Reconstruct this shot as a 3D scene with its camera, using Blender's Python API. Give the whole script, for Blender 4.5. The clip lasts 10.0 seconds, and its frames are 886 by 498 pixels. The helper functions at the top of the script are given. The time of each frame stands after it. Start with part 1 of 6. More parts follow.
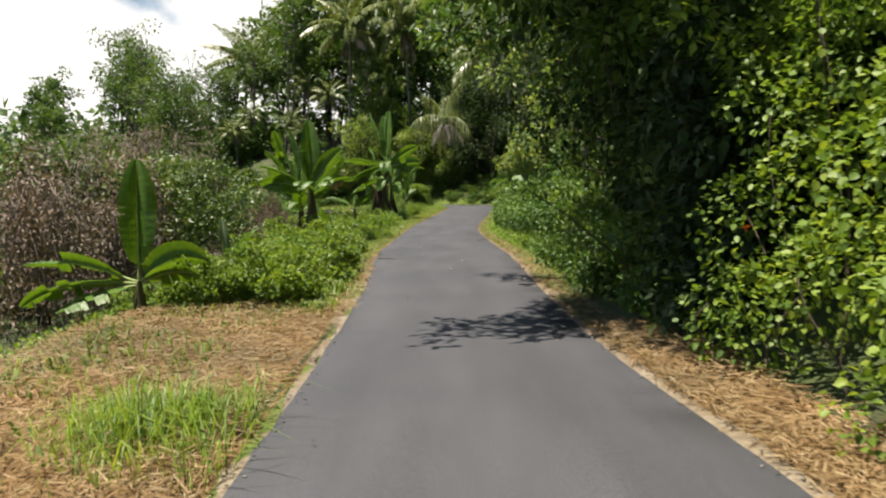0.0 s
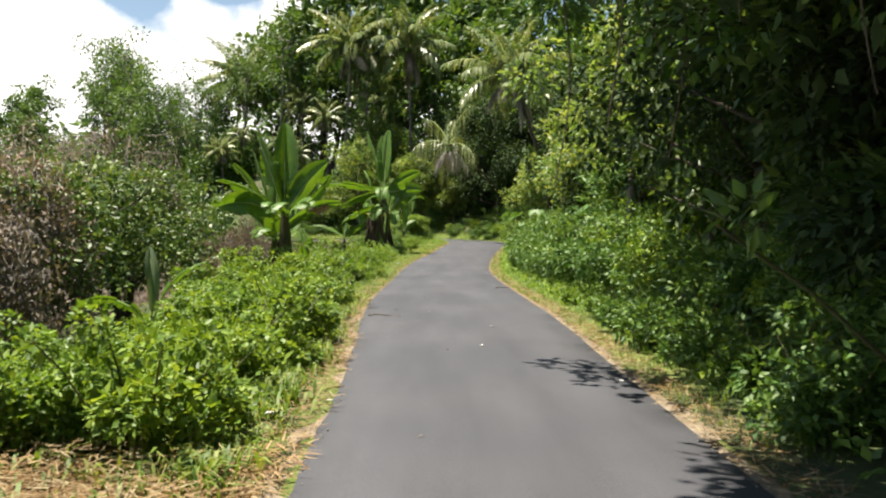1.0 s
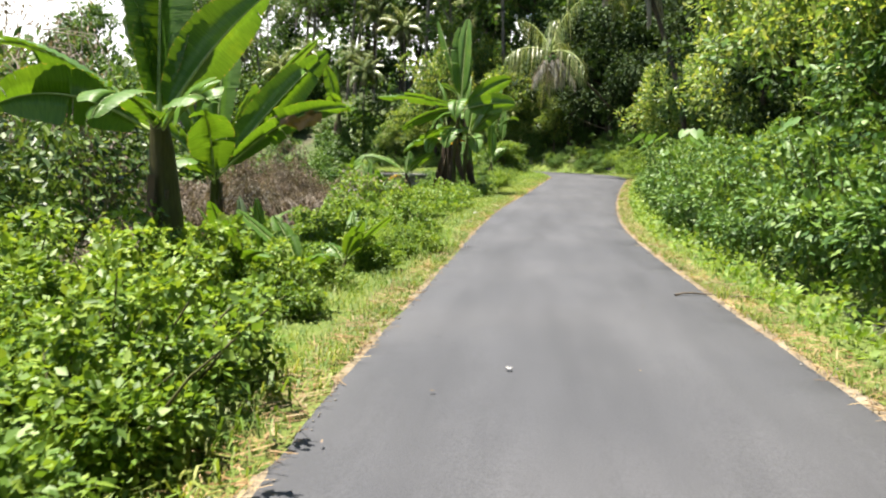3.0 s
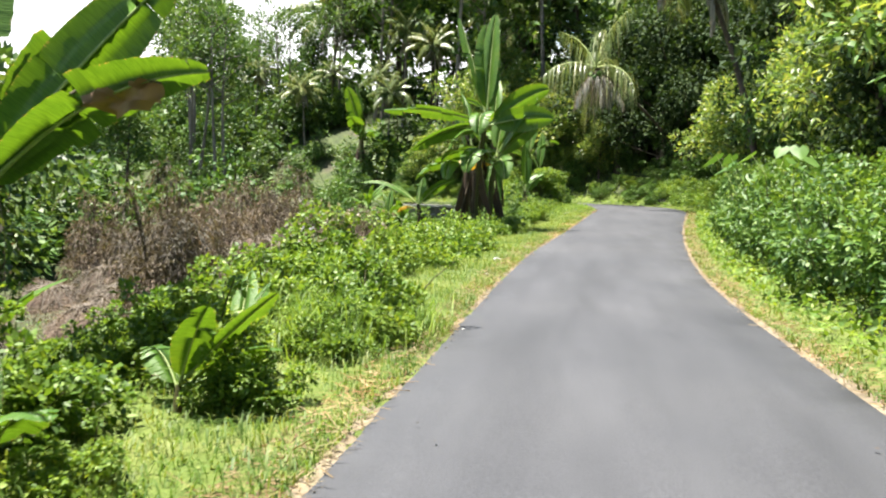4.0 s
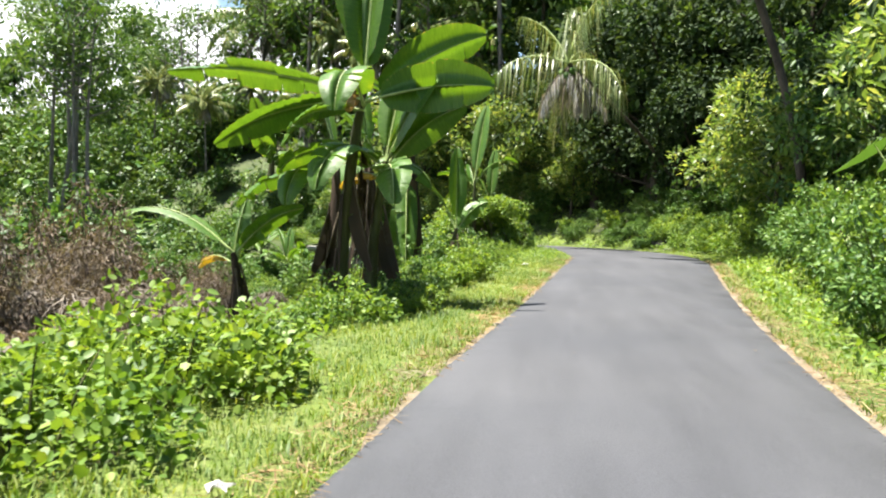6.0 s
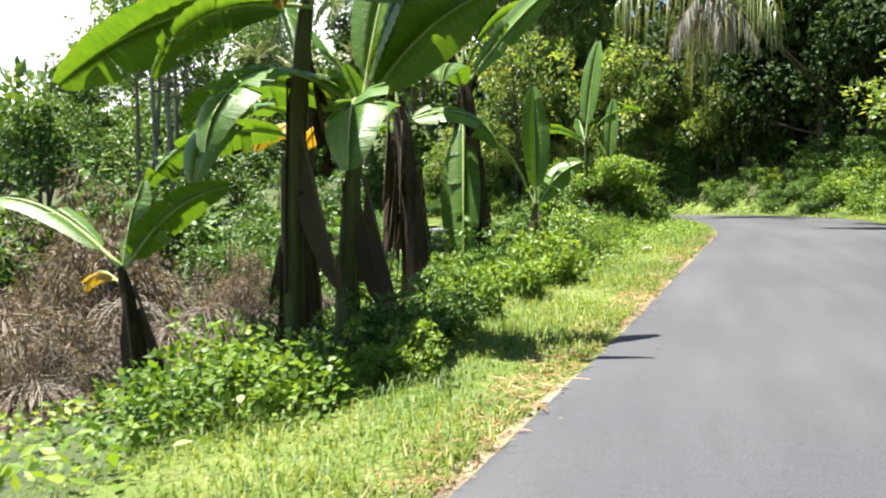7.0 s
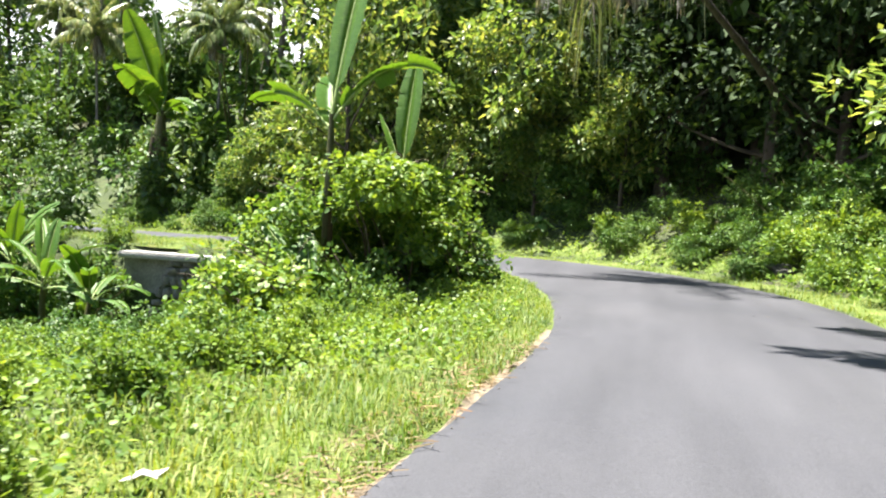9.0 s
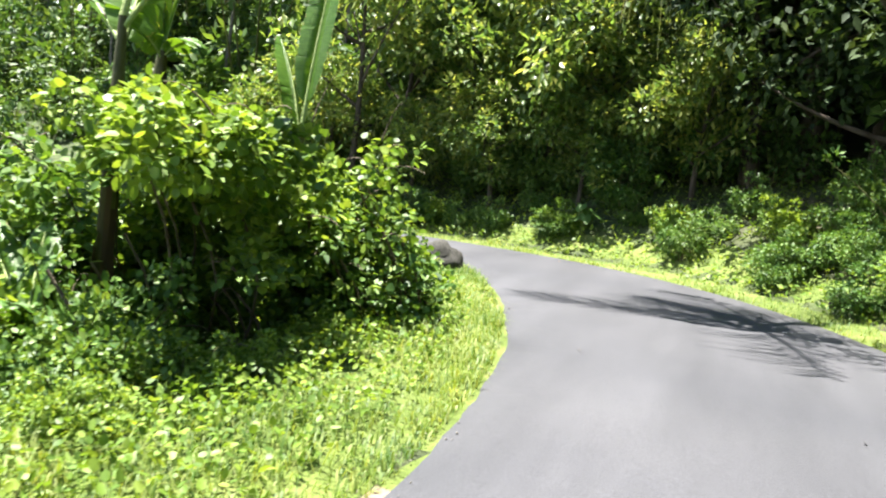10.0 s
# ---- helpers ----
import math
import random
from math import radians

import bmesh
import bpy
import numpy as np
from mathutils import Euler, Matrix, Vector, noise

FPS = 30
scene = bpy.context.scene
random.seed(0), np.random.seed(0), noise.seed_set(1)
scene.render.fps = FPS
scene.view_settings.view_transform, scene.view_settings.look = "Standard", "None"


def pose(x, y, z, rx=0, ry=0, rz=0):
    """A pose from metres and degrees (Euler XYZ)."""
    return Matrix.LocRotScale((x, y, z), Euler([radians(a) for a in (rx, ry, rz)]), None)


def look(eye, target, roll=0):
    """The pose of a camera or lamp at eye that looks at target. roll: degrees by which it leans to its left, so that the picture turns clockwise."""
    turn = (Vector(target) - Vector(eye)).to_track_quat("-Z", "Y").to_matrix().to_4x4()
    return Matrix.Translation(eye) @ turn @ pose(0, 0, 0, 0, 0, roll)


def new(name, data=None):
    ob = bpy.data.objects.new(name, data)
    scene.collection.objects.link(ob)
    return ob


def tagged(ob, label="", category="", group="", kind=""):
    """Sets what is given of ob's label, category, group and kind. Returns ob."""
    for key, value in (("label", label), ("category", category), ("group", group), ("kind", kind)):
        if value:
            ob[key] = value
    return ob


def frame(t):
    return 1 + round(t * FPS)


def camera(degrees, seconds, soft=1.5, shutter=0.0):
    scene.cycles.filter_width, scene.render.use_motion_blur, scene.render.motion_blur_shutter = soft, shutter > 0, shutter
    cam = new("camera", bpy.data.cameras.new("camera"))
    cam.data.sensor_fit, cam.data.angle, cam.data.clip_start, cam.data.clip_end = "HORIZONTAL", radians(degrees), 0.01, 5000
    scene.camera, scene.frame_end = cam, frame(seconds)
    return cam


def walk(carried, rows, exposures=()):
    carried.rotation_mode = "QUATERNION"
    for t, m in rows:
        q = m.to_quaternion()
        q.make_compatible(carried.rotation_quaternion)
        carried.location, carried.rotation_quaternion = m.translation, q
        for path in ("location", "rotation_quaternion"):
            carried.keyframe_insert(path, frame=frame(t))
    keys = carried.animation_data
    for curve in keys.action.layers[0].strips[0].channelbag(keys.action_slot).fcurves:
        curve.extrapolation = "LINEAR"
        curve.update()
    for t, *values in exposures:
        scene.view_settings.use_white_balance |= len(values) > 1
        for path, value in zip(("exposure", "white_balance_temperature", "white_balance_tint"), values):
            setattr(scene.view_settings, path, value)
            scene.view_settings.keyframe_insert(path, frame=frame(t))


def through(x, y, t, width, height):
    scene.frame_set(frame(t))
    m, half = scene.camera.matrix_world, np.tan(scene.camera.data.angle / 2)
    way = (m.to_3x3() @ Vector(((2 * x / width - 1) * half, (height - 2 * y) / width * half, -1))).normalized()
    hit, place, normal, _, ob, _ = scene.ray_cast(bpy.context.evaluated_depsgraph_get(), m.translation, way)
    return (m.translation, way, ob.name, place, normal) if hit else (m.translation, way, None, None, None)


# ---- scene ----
# ---- camera and walk ----
cam = camera(52.0, 10.0, 2.1, 0.08)
PATH = [
    (0, 0.013, 0.011, 1.336, 86.88, 1.56, -0.07),
    (0.3, -0.109, 1.854, 1.341, 89.44, 0.90, 2.56),
    (0.5, -0.197, 3.088, 1.325, 89.76, -0.82, -1.29),
    (1, -0.404, 6.197, 1.354, 88.98, -1.04, -0.44),
    (1.5, -0.497, 9.323, 1.360, 90.67, 2.64, 6.86),
    (2, -0.558, 12.443, 1.378, 84.34, -1.72, 3.96),
    (2.2, -0.542, 13.665, 1.391, 84.25, -1.60, 3.35),
    (3.3, -0.476, 20.506, 1.409, 84.92, -0.51, 6.40),
    (3.5, -0.477, 21.730, 1.363, 86.08, -0.27, 6.64),
    (4, -0.511, 24.781, 1.331, 86.43, -1.17, 8.17),
    (4.5, -0.539, 27.912, 1.338, 86.36, -0.77, 8.39),
    (5, -0.524, 31.048, 1.303, 86.09, 0.23, 8.81),
    (5.5, -0.493, 34.165, 1.306, 87.64, -1.37, 6.59),
    (5.7, -0.468, 35.366, 1.327, 88.95, -1.38, 6.01),
    (6.8, -0.107, 41.871, 1.416, 88.02, 0.60, 12.80),
    (7, -0.037, 43.021, 1.441, 87.27, 1.56, 15.34),
    (7.5, 0.168, 45.906, 1.511, 84.61, -0.17, 12.81),
    (8, 0.436, 48.776, 1.678, 88.53, 1.37, 9.22),
    (8.5, 0.802, 51.658, 1.708, 89.84, -0.60, 8.61),
    (9, 1.119, 54.505, 1.801, 87.89, -3.00, 11.44),
    (9.5, 1.450, 57.121, 1.892, 84.84, -3.67, 16.91),
    (10, 1.684, 59.757, 2.100, 85.56, -6.50, 17.56),
]
walk(cam, [(t, pose(x, y, z, a, b, c)) for t, x, y, z, a, b, c in PATH], [(0.0, 1.14, 6950, 12), (0.5, 1.12, 6800, 10), (1.0, 1.54, 6900, 11), (1.5, 1.91, 6900, 12), (2.0, 1.71, 6900, 12), (3.5, 2.02, 6600, 10), (5.5, 2.08, 6500, 10), (7.0, 2.16, 6450, 11), (8.0, 2.21, 6420, 12), (9.5, 2.46, 6400, 13), (10.0, 2.56, 6400, 12)])

# ---- world, sun ----
SUN = Vector((-0.25, 0.03, 1.0)).normalized()
world = bpy.data.worlds.new("sky")
scene.world = world
world.use_nodes = True
wn, wl = world.node_tree.nodes, world.node_tree.links
wbg = wn["Background"]
sky = wn.new("ShaderNodeTexSky")
sky.sky_type, sky.sun_disc = "NISHITA", False
sky.sun_elevation = math.asin(SUN.z)
sky.sun_rotation = math.atan2(SUN.x, SUN.y)
sky.dust_density, sky.air_density = 0.4, 1.0
wcoord = wn.new("ShaderNodeTexCoord")
wnoise = wn.new("ShaderNodeTexNoise")
wnoise.inputs["Scale"].default_value, wnoise.inputs["Detail"].default_value, wnoise.inputs["Roughness"].default_value = 4.2, 9.0, 0.5
wl.new(wcoord.outputs["Generated"], wnoise.inputs["Vector"])
wsep = wn.new("ShaderNodeSeparateXYZ")
wl.new(wcoord.outputs["Generated"], wsep.inputs["Vector"])
wlow = wn.new("ShaderNodeMath")                # cloud banks thin out with height and towards the right
wlow.operation = "MULTIPLY_ADD"
wlow.inputs[1].default_value, wlow.inputs[2].default_value = -2.2, 0.49
wl.new(wsep.outputs["Z"], wlow.inputs[0])
wside = wn.new("ShaderNodeMath")
wside.operation = "MULTIPLY_ADD"
wside.inputs[1].default_value = -0.28
wl.new(wsep.outputs["X"], wside.inputs[0])
wl.new(wlow.outputs[0], wside.inputs[2])
wsum = wn.new("ShaderNodeMath")
wsum.operation = "ADD"
wl.new(wside.outputs[0], wsum.inputs[0])
wl.new(wnoise.outputs["Fac"], wsum.inputs[1])
wramp = wn.new("ShaderNodeValToRGB")
wramp.color_ramp.elements[0].position, wramp.color_ramp.elements[1].position = 0.56, 0.62
wl.new(wsum.outputs[0], wramp.inputs["Fac"])
wmix = wn.new("ShaderNodeMix")
wmix.data_type = "RGBA"
wl.new(wramp.outputs["Color"], wmix.inputs["Factor"])
wtint = wn.new("ShaderNodeMix")                # pale tropical blue
wtint.data_type, wtint.blend_type = "RGBA", "MULTIPLY"
wtint.inputs["Factor"].default_value = 1.0
wtint.inputs["B"].default_value = (1.1, 1.1, 1.05, 1)
wl.new(sky.outputs["Color"], wtint.inputs["A"])
wl.new(wtint.outputs["Result"], wmix.inputs["A"])
wmix.inputs["B"].default_value = (11.0, 11.1, 11.2, 1)
wl.new(wmix.outputs["Result"], wbg.inputs["Color"])
wbg.inputs["Strength"].default_value = 0.05
sun_data = bpy.data.lights.new("sun", "SUN")
sun_data.energy, sun_data.angle, sun_data.color = 5.0, radians(0.55), (1.0, 0.945, 0.86)
sun = new("sun", sun_data)
sun.matrix_world = look(SUN * 60, (0, 0, 0))
scene.view_settings.exposure = 0.0


# ---- materials ----
def nodes_of(name):
    m = bpy.data.materials.new(name)
    m.use_nodes = True
    return m, m.node_tree.nodes, m.node_tree.links


def ramp(n, l, source, stops):
    r = n.new("ShaderNodeValToRGB")
    while len(r.color_ramp.elements) < len(stops):
        r.color_ramp.elements.new(0.5)
    for e, (p, c) in zip(r.color_ramp.elements, stops):
        e.position, e.color = p, (*c, 1)
    l.new(source, r.inputs["Fac"])
    return r.outputs["Color"]


def noise_tex(n, l, scale, detail=4.0, rough=0.55, vec=None):
    t = n.new("ShaderNodeTexNoise")
    t.inputs["Scale"].default_value, t.inputs["Detail"].default_value, t.inputs["Roughness"].default_value = scale, detail, rough
    if vec is None:
        c = n.new("ShaderNodeTexCoord")
        vec = c.outputs["Object"]
    l.new(vec, t.inputs["Vector"])
    return t.outputs["Fac"]


def mixed(n, l, fac, a, b, mode="MIX"):
    m = n.new("ShaderNodeMix")
    m.data_type, m.blend_type = "RGBA", mode
    for key, v in (("Factor", fac), ("A", a), ("B", b)):
        if hasattr(v, "links"):
            l.new(v, m.inputs[key])
        elif key == "Factor":
            m.inputs[key].default_value = v
        else:
            m.inputs[key].default_value = (*v, 1)
    return m.outputs["Result"]


def bump(n, l, height, strength, dist, bsdf):
    b = n.new("ShaderNodeBump")
    b.inputs["Strength"].default_value, b.inputs["Distance"].default_value = strength, dist
    l.new(height, b.inputs["Height"])
    l.new(b.outputs["Normal"], bsdf.inputs["Normal"])


def leaf_material(name, dark, mid, light, through=0.35, rough=0.5, patch=0.7, glow=1.25):
    """Leaves: hue by leaf and by patch of plants, a share of light passing through."""
    m, n, l = nodes_of(name)
    b = n["Principled BSDF"]
    geo = n.new("ShaderNodeNewGeometry")
    tone = ramp(n, l, geo.outputs["Random Per Island"], [(0.0, dark), (0.5, mid), (1.0, light)])
    where = noise_tex(n, l, patch, 3.0, 0.6, geo.outputs["Position"])
    shift = ramp(n, l, where, [(0.3, (0.62, 0.72, 0.85)), (0.7, (1.27, 1.15, 1.15))])
    col = mixed(n, l, 1.0, tone, shift, "MULTIPLY")
    l.new(col, b.inputs["Base Color"])
    b.inputs["Roughness"].default_value = rough
    b.inputs["Specular IOR Level"].default_value = 0.3
    tr = n.new("ShaderNodeBsdfTranslucent")
    warm = mixed(n, l, 1.0, col, (1.42 * glow, 1.33 * glow, 0.6 * glow), "MULTIPLY")
    l.new(warm, tr.inputs["Color"])
    mx = n.new("ShaderNodeMixShader")
    mx.inputs["Fac"].default_value = through
    l.new(b.outputs["BSDF"], mx.inputs[1])
    l.new(tr.outputs["BSDF"], mx.inputs[2])
    l.new(mx.outputs["Shader"], n["Material Output"].inputs["Surface"])
    return m


def solid_material(name, stops, scale=3.0, rough=0.8, fine=40.0, bumps=(0.5, 0.02), stretch=(1, 1, 1), spec=0.3):
    m, n, l = nodes_of(name)
    b = n["Principled BSDF"]
    c = n.new("ShaderNodeTexCoord")
    mp = n.new("ShaderNodeMapping")
    mp.inputs["Scale"].default_value = stretch
    l.new(c.outputs["Object"], mp.inputs["Vector"])
    big = noise_tex(n, l, scale, 6.0, 0.6, mp.outputs["Vector"])
    small = noise_tex(n, l, fine, 4.0, 0.6, mp.outputs["Vector"])
    col = ramp(n, l, big, stops)
    grain = ramp(n, l, small, [(0.25, (0.62, 0.62, 0.62)), (0.75, (1.25, 1.25, 1.25))])
    col = mixed(n, l, 1.0, col, grain, "MULTIPLY")
    l.new(col, b.inputs["Base Color"])
    b.inputs["Roughness"].default_value = rough
    b.inputs["Specular IOR Level"].default_value = spec
    bump(n, l, small, bumps[0], bumps[1], b)
    return m


M_WEED = leaf_material("weed_leaf", (0.057, 0.115, 0.015), (0.123, 0.212, 0.026), (0.208, 0.288, 0.041), 0.32)
M_SHRUB = leaf_material("shrub_leaf", (0.035, 0.085, 0.017), (0.072, 0.150, 0.028), (0.134, 0.214, 0.042), 0.24)
M_DARKLEAF = leaf_material("dark_tree_leaf", (0.025, 0.057, 0.012), (0.057, 0.110, 0.021), (0.131, 0.186, 0.044), 0.26, 0.45)
# leaf colour darkened to stand in for shade under the trees
M_SHADELEAF = leaf_material("shade_toned_leaf", (0.014, 0.030, 0.009), (0.027, 0.056, 0.014), (0.056, 0.087, 0.024), 0.2, 0.8)
M_CACAO = leaf_material("cacao_leaf", (0.055, 0.106, 0.027), (0.124, 0.198, 0.046), (0.240, 0.274, 0.078), 0.44, 0.38, 0.5)
M_FARLEAF = leaf_material("far_tree_leaf", (0.031, 0.071, 0.015), (0.055, 0.112, 0.021), (0.101, 0.165, 0.033), 0.28, 0.5, 0.12)
M_GRASS = leaf_material("grass_blade", (0.050, 0.105, 0.013), (0.108, 0.175, 0.024), (0.205, 0.235, 0.058), 0.3, 0.55, 0.55)


def banana_material(name, dark, mid, light, through=0.3):
    """Banana leaf: tone by leaf, close ribs across the blade, yellowed patches, dry tattered rim."""
    m, n, l = nodes_of(name)
    b = n["Principled BSDF"]
    geo = n.new("ShaderNodeNewGeometry")
    where = n.new("ShaderNodeAttribute")
    where.attribute_name = "blade"
    cut = n.new("ShaderNodeSeparateXYZ")
    l.new(where.outputs["Vector"], cut.inputs["Vector"])
    tone = ramp(n, l, geo.outputs["Random Per Island"], [(0.0, dark), (0.5, mid), (1.0, light)])
    stretch = n.new("ShaderNodeMapping")
    stretch.inputs["Scale"].default_value = (34.0, 0.8, 1.0)
    l.new(where.outputs["Vector"], stretch.inputs["Vector"])
    ribs = noise_tex(n, l, 2.0, 2.0, 0.6, stretch.outputs["Vector"])
    patch = noise_tex(n, l, 2.2, 4.0, 0.6, geo.outputs["Position"])
    col = mixed(n, l, 1.0, tone, ramp(n, l, ribs, [(0.3, (0.74, 0.78, 0.72)), (0.7, (1.24, 1.2, 1.22))]), "MULTIPLY")
    col = mixed(n, l, 1.0, col, ramp(n, l, patch, [(0.35, (0.78, 0.86, 0.85)), (0.62, (1.06, 1.04, 1.0)), (0.78, (1.75, 1.32, 0.9))]), "MULTIPLY")
    rim = n.new("ShaderNodeMath")
    rim.operation = "MULTIPLY_ADD"
    rim.inputs[1].default_value = 0.42
    l.new(ribs, rim.inputs[0])
    l.new(cut.outputs["Y"], rim.inputs[2])
    dry = ramp(n, l, rim.outputs[0], [(0.0, (0, 0, 0)), (0.97, (0, 0, 0)), (1.0, (1, 1, 1))])
    shrink = n.new("ShaderNodeMath")
    shrink.operation = "MULTIPLY"
    shrink.inputs[1].default_value = 0.8
    l.new(rim.outputs[0], shrink.inputs[0])
    l.new(shrink.outputs[0], dry.node.inputs["Fac"])
    col = mixed(n, l, dry, col, (0.30, 0.22, 0.10))
    l.new(col, b.inputs["Base Color"])
    b.inputs["Roughness"].default_value = 0.42
    b.inputs["Specular IOR Level"].default_value = 0.4
    bump(n, l, ribs, 0.35, 0.02, b)
    tr = n.new("ShaderNodeBsdfTranslucent")
    l.new(mixed(n, l, 1.0, col, (1.9, 1.65, 0.5), "MULTIPLY"), tr.inputs["Color"])
    mx = n.new("ShaderNodeMixShader")
    mx.inputs["Fac"].default_value = through
    l.new(b.outputs["BSDF"], mx.inputs[1])
    l.new(tr.outputs["BSDF"], mx.inputs[2])
    l.new(mx.outputs["Shader"], n["Material Output"].inputs["Surface"])
    return m


M_BANANA = banana_material("banana_leaf", (0.032, 0.088, 0.014), (0.062, 0.140, 0.018), (0.122, 0.205, 0.026))
M_BANANA_PALE = leaf_material("banana_leaf_pale", (0.096, 0.144, 0.072), (0.120, 0.168, 0.090), (0.150, 0.198, 0.108), 0.3, 0.4, 1.2)
M_YELLOWLEAF = leaf_material("yellowed_leaf", (0.210, 0.144, 0.018), (0.270, 0.192, 0.018), (0.300, 0.120, 0.018), 0.35, 0.5)
M_FROND = leaf_material("palm_leaflet", (0.062, 0.095, 0.028), (0.12, 0.165, 0.05), (0.26, 0.27, 0.13), 0.25, 0.3, 0.3)
M_DEADFROND = leaf_material("dead_frond", (0.156, 0.138, 0.108), (0.252, 0.234, 0.198), (0.336, 0.318, 0.282), 0.2, 0.7)
M_DEADLEAF = leaf_material("dead_leaf", (0.055, 0.041, 0.028), (0.135, 0.108, 0.078), (0.25, 0.21, 0.155), 0.15, 0.8, 0.6, 1.0)
M_WITHERED = leaf_material("withered_banana_leaf", (0.030, 0.019, 0.013), (0.060, 0.040, 0.025), (0.108, 0.075, 0.048), 0.12, 0.85, 1.5, 1.0)
M_TANLEAF = leaf_material("tan_banana_leaf", (0.22, 0.13, 0.07), (0.33, 0.20, 0.11), (0.42, 0.29, 0.17), 0.2, 0.8, 1.5, 0.9)
M_STRAW = leaf_material("straw", (0.108, 0.064, 0.024), (0.221, 0.148, 0.062), (0.325, 0.261, 0.139), 0.15, 0.75, 0.6, 0.9)
M_VINE = solid_material("dry_vine", [(0.3, (0.060, 0.045, 0.030)), (0.7, (0.156, 0.126, 0.090))], 6, 0.85)
M_BARK = solid_material("bark", [(0.3, (0.033, 0.025, 0.018)), (0.7, (0.102, 0.084, 0.066))], 2.5, 0.9, 22, (0.7, 0.03), (1, 1, 0.3))
M_PALEBARK = solid_material("pale_bark", [(0.3, (0.096, 0.081, 0.066)), (0.7, (0.204, 0.186, 0.162))], 2.0, 0.85, 25, (0.5, 0.02), (1, 1, 0.4))
M_STEM = solid_material("banana_stem", [(0.3, (0.054, 0.036, 0.018)), (0.55, (0.072, 0.078, 0.024)), (0.8, (0.120, 0.144, 0.048))], 2.2, 0.6, 30, (0.5, 0.015), (1.500, 1.500, 0.210))
M_DRYSTEM = solid_material("dry_banana_sheath", [(0.3, (0.021, 0.013, 0.008)), (0.7, (0.078, 0.051, 0.033))], 3, 0.85, 30, (0.8, 0.02), (3, 3, 0.3))
M_MIDRIB = solid_material("midrib", [(0.3, (0.22, 0.30, 0.09)), (0.7, (0.34, 0.40, 0.16))], 4, 0.5)
M_CONCRETE = solid_material("weathered_concrete", [(0.25, (0.276, 0.264, 0.240)), (0.75, (0.456, 0.438, 0.408))], 1.6, 0.85, 30, (0.4, 0.01))
M_STONE = solid_material("field_stone", [(0.25, (0.120, 0.111, 0.093)), (0.75, (0.300, 0.282, 0.246))], 2.5, 0.85, 24, (0.6, 0.02))
M_FLOWER = leaf_material("white_petal", (0.270, 0.240, 0.204), (0.336, 0.312, 0.276), (0.396, 0.372, 0.336), 0.2, 0.6)
M_ORANGE = leaf_material("orange_petal", (0.450, 0.072, 0.006), (0.480, 0.102, 0.006), (0.510, 0.150, 0.012), 0.2, 0.6)
M_PAPER = solid_material("paper_litter", [(0.3, (0.408, 0.402, 0.384)), (0.7, (0.492, 0.486, 0.474))], 5, 0.7)


def asphalt_material():
    m, n, l = nodes_of("asphalt")
    b = n["Principled BSDF"]
    geo = n.new("ShaderNodeNewGeometry")
    pos = geo.outputs["Position"]
    mp = n.new("ShaderNodeMapping")
    mp.inputs["Scale"].default_value = (1.6, 0.22, 1)
    l.new(pos, mp.inputs["Vector"])
    wear = noise_tex(n, l, 1.0, 4.0, 0.55, mp.outputs["Vector"])
    patches = noise_tex(n, l, 0.35, 3.0, 0.5, pos)
    grit = noise_tex(n, l, 95.0, 3.0, 0.7, pos)
    base = ramp(n, l, wear, [(0.3, (0.0375, 0.0400, 0.0452)), (0.7, (0.0575, 0.0608, 0.0680))])
    tint = ramp(n, l, patches, [(0.35, (0.88, 0.88, 0.90)), (0.65, (1.08, 1.06, 1.05))])
    speck = ramp(n, l, grit, [(0.3, (0.6, 0.6, 0.6)), (0.72, (1.45, 1.42, 1.4))])
    col = mixed(n, l, 1.0, mixed(n, l, 1.0, base, tint, "MULTIPLY"), speck, "MULTIPLY")
    l.new(col, b.inputs["Base Color"])
    b.inputs["Roughness"].default_value = 0.72
    b.inputs["Specular IOR Level"].default_value = 0.35
    bump(n, l, grit, 0.5, 0.006, b)
    return m


def ground_material():
    m, n, l = nodes_of("earth")
    b = n["Principled BSDF"]
    geo = n.new("ShaderNodeNewGeometry")
    pos = geo.outputs["Position"]
    big = noise_tex(n, l, 0.22, 5.0, 0.6, pos)
    mid = noise_tex(n, l, 2.2, 6.0, 0.65, pos)
    fine = noise_tex(n, l, 26.0, 5.0, 0.7, pos)
    soil = ramp(n, l, mid, [(0.3, (0.027, 0.020, 0.013)), (0.5, (0.060, 0.047, 0.030)), (0.7, (0.114, 0.090, 0.059))])
    moss = ramp(n, l, mid, [(0.3, (0.018, 0.033, 0.007)), (0.7, (0.066, 0.093, 0.018))])
    where = ramp(n, l, big, [(0.54, (0, 0, 0)), (0.68, (1, 1, 1))])
    col = mixed(n, l, where, moss, soil)
    grain = ramp(n, l, fine, [(0.25, (0.5, 0.5, 0.5)), (0.75, (1.35, 1.35, 1.35))])
    l.new(mixed(n, l, 1.0, col, grain, "MULTIPLY"), b.inputs["Base Color"])
    b.inputs["Roughness"].default_value = 0.92
    bump(n, l, fine, 0.8, 0.05, b)
    return m


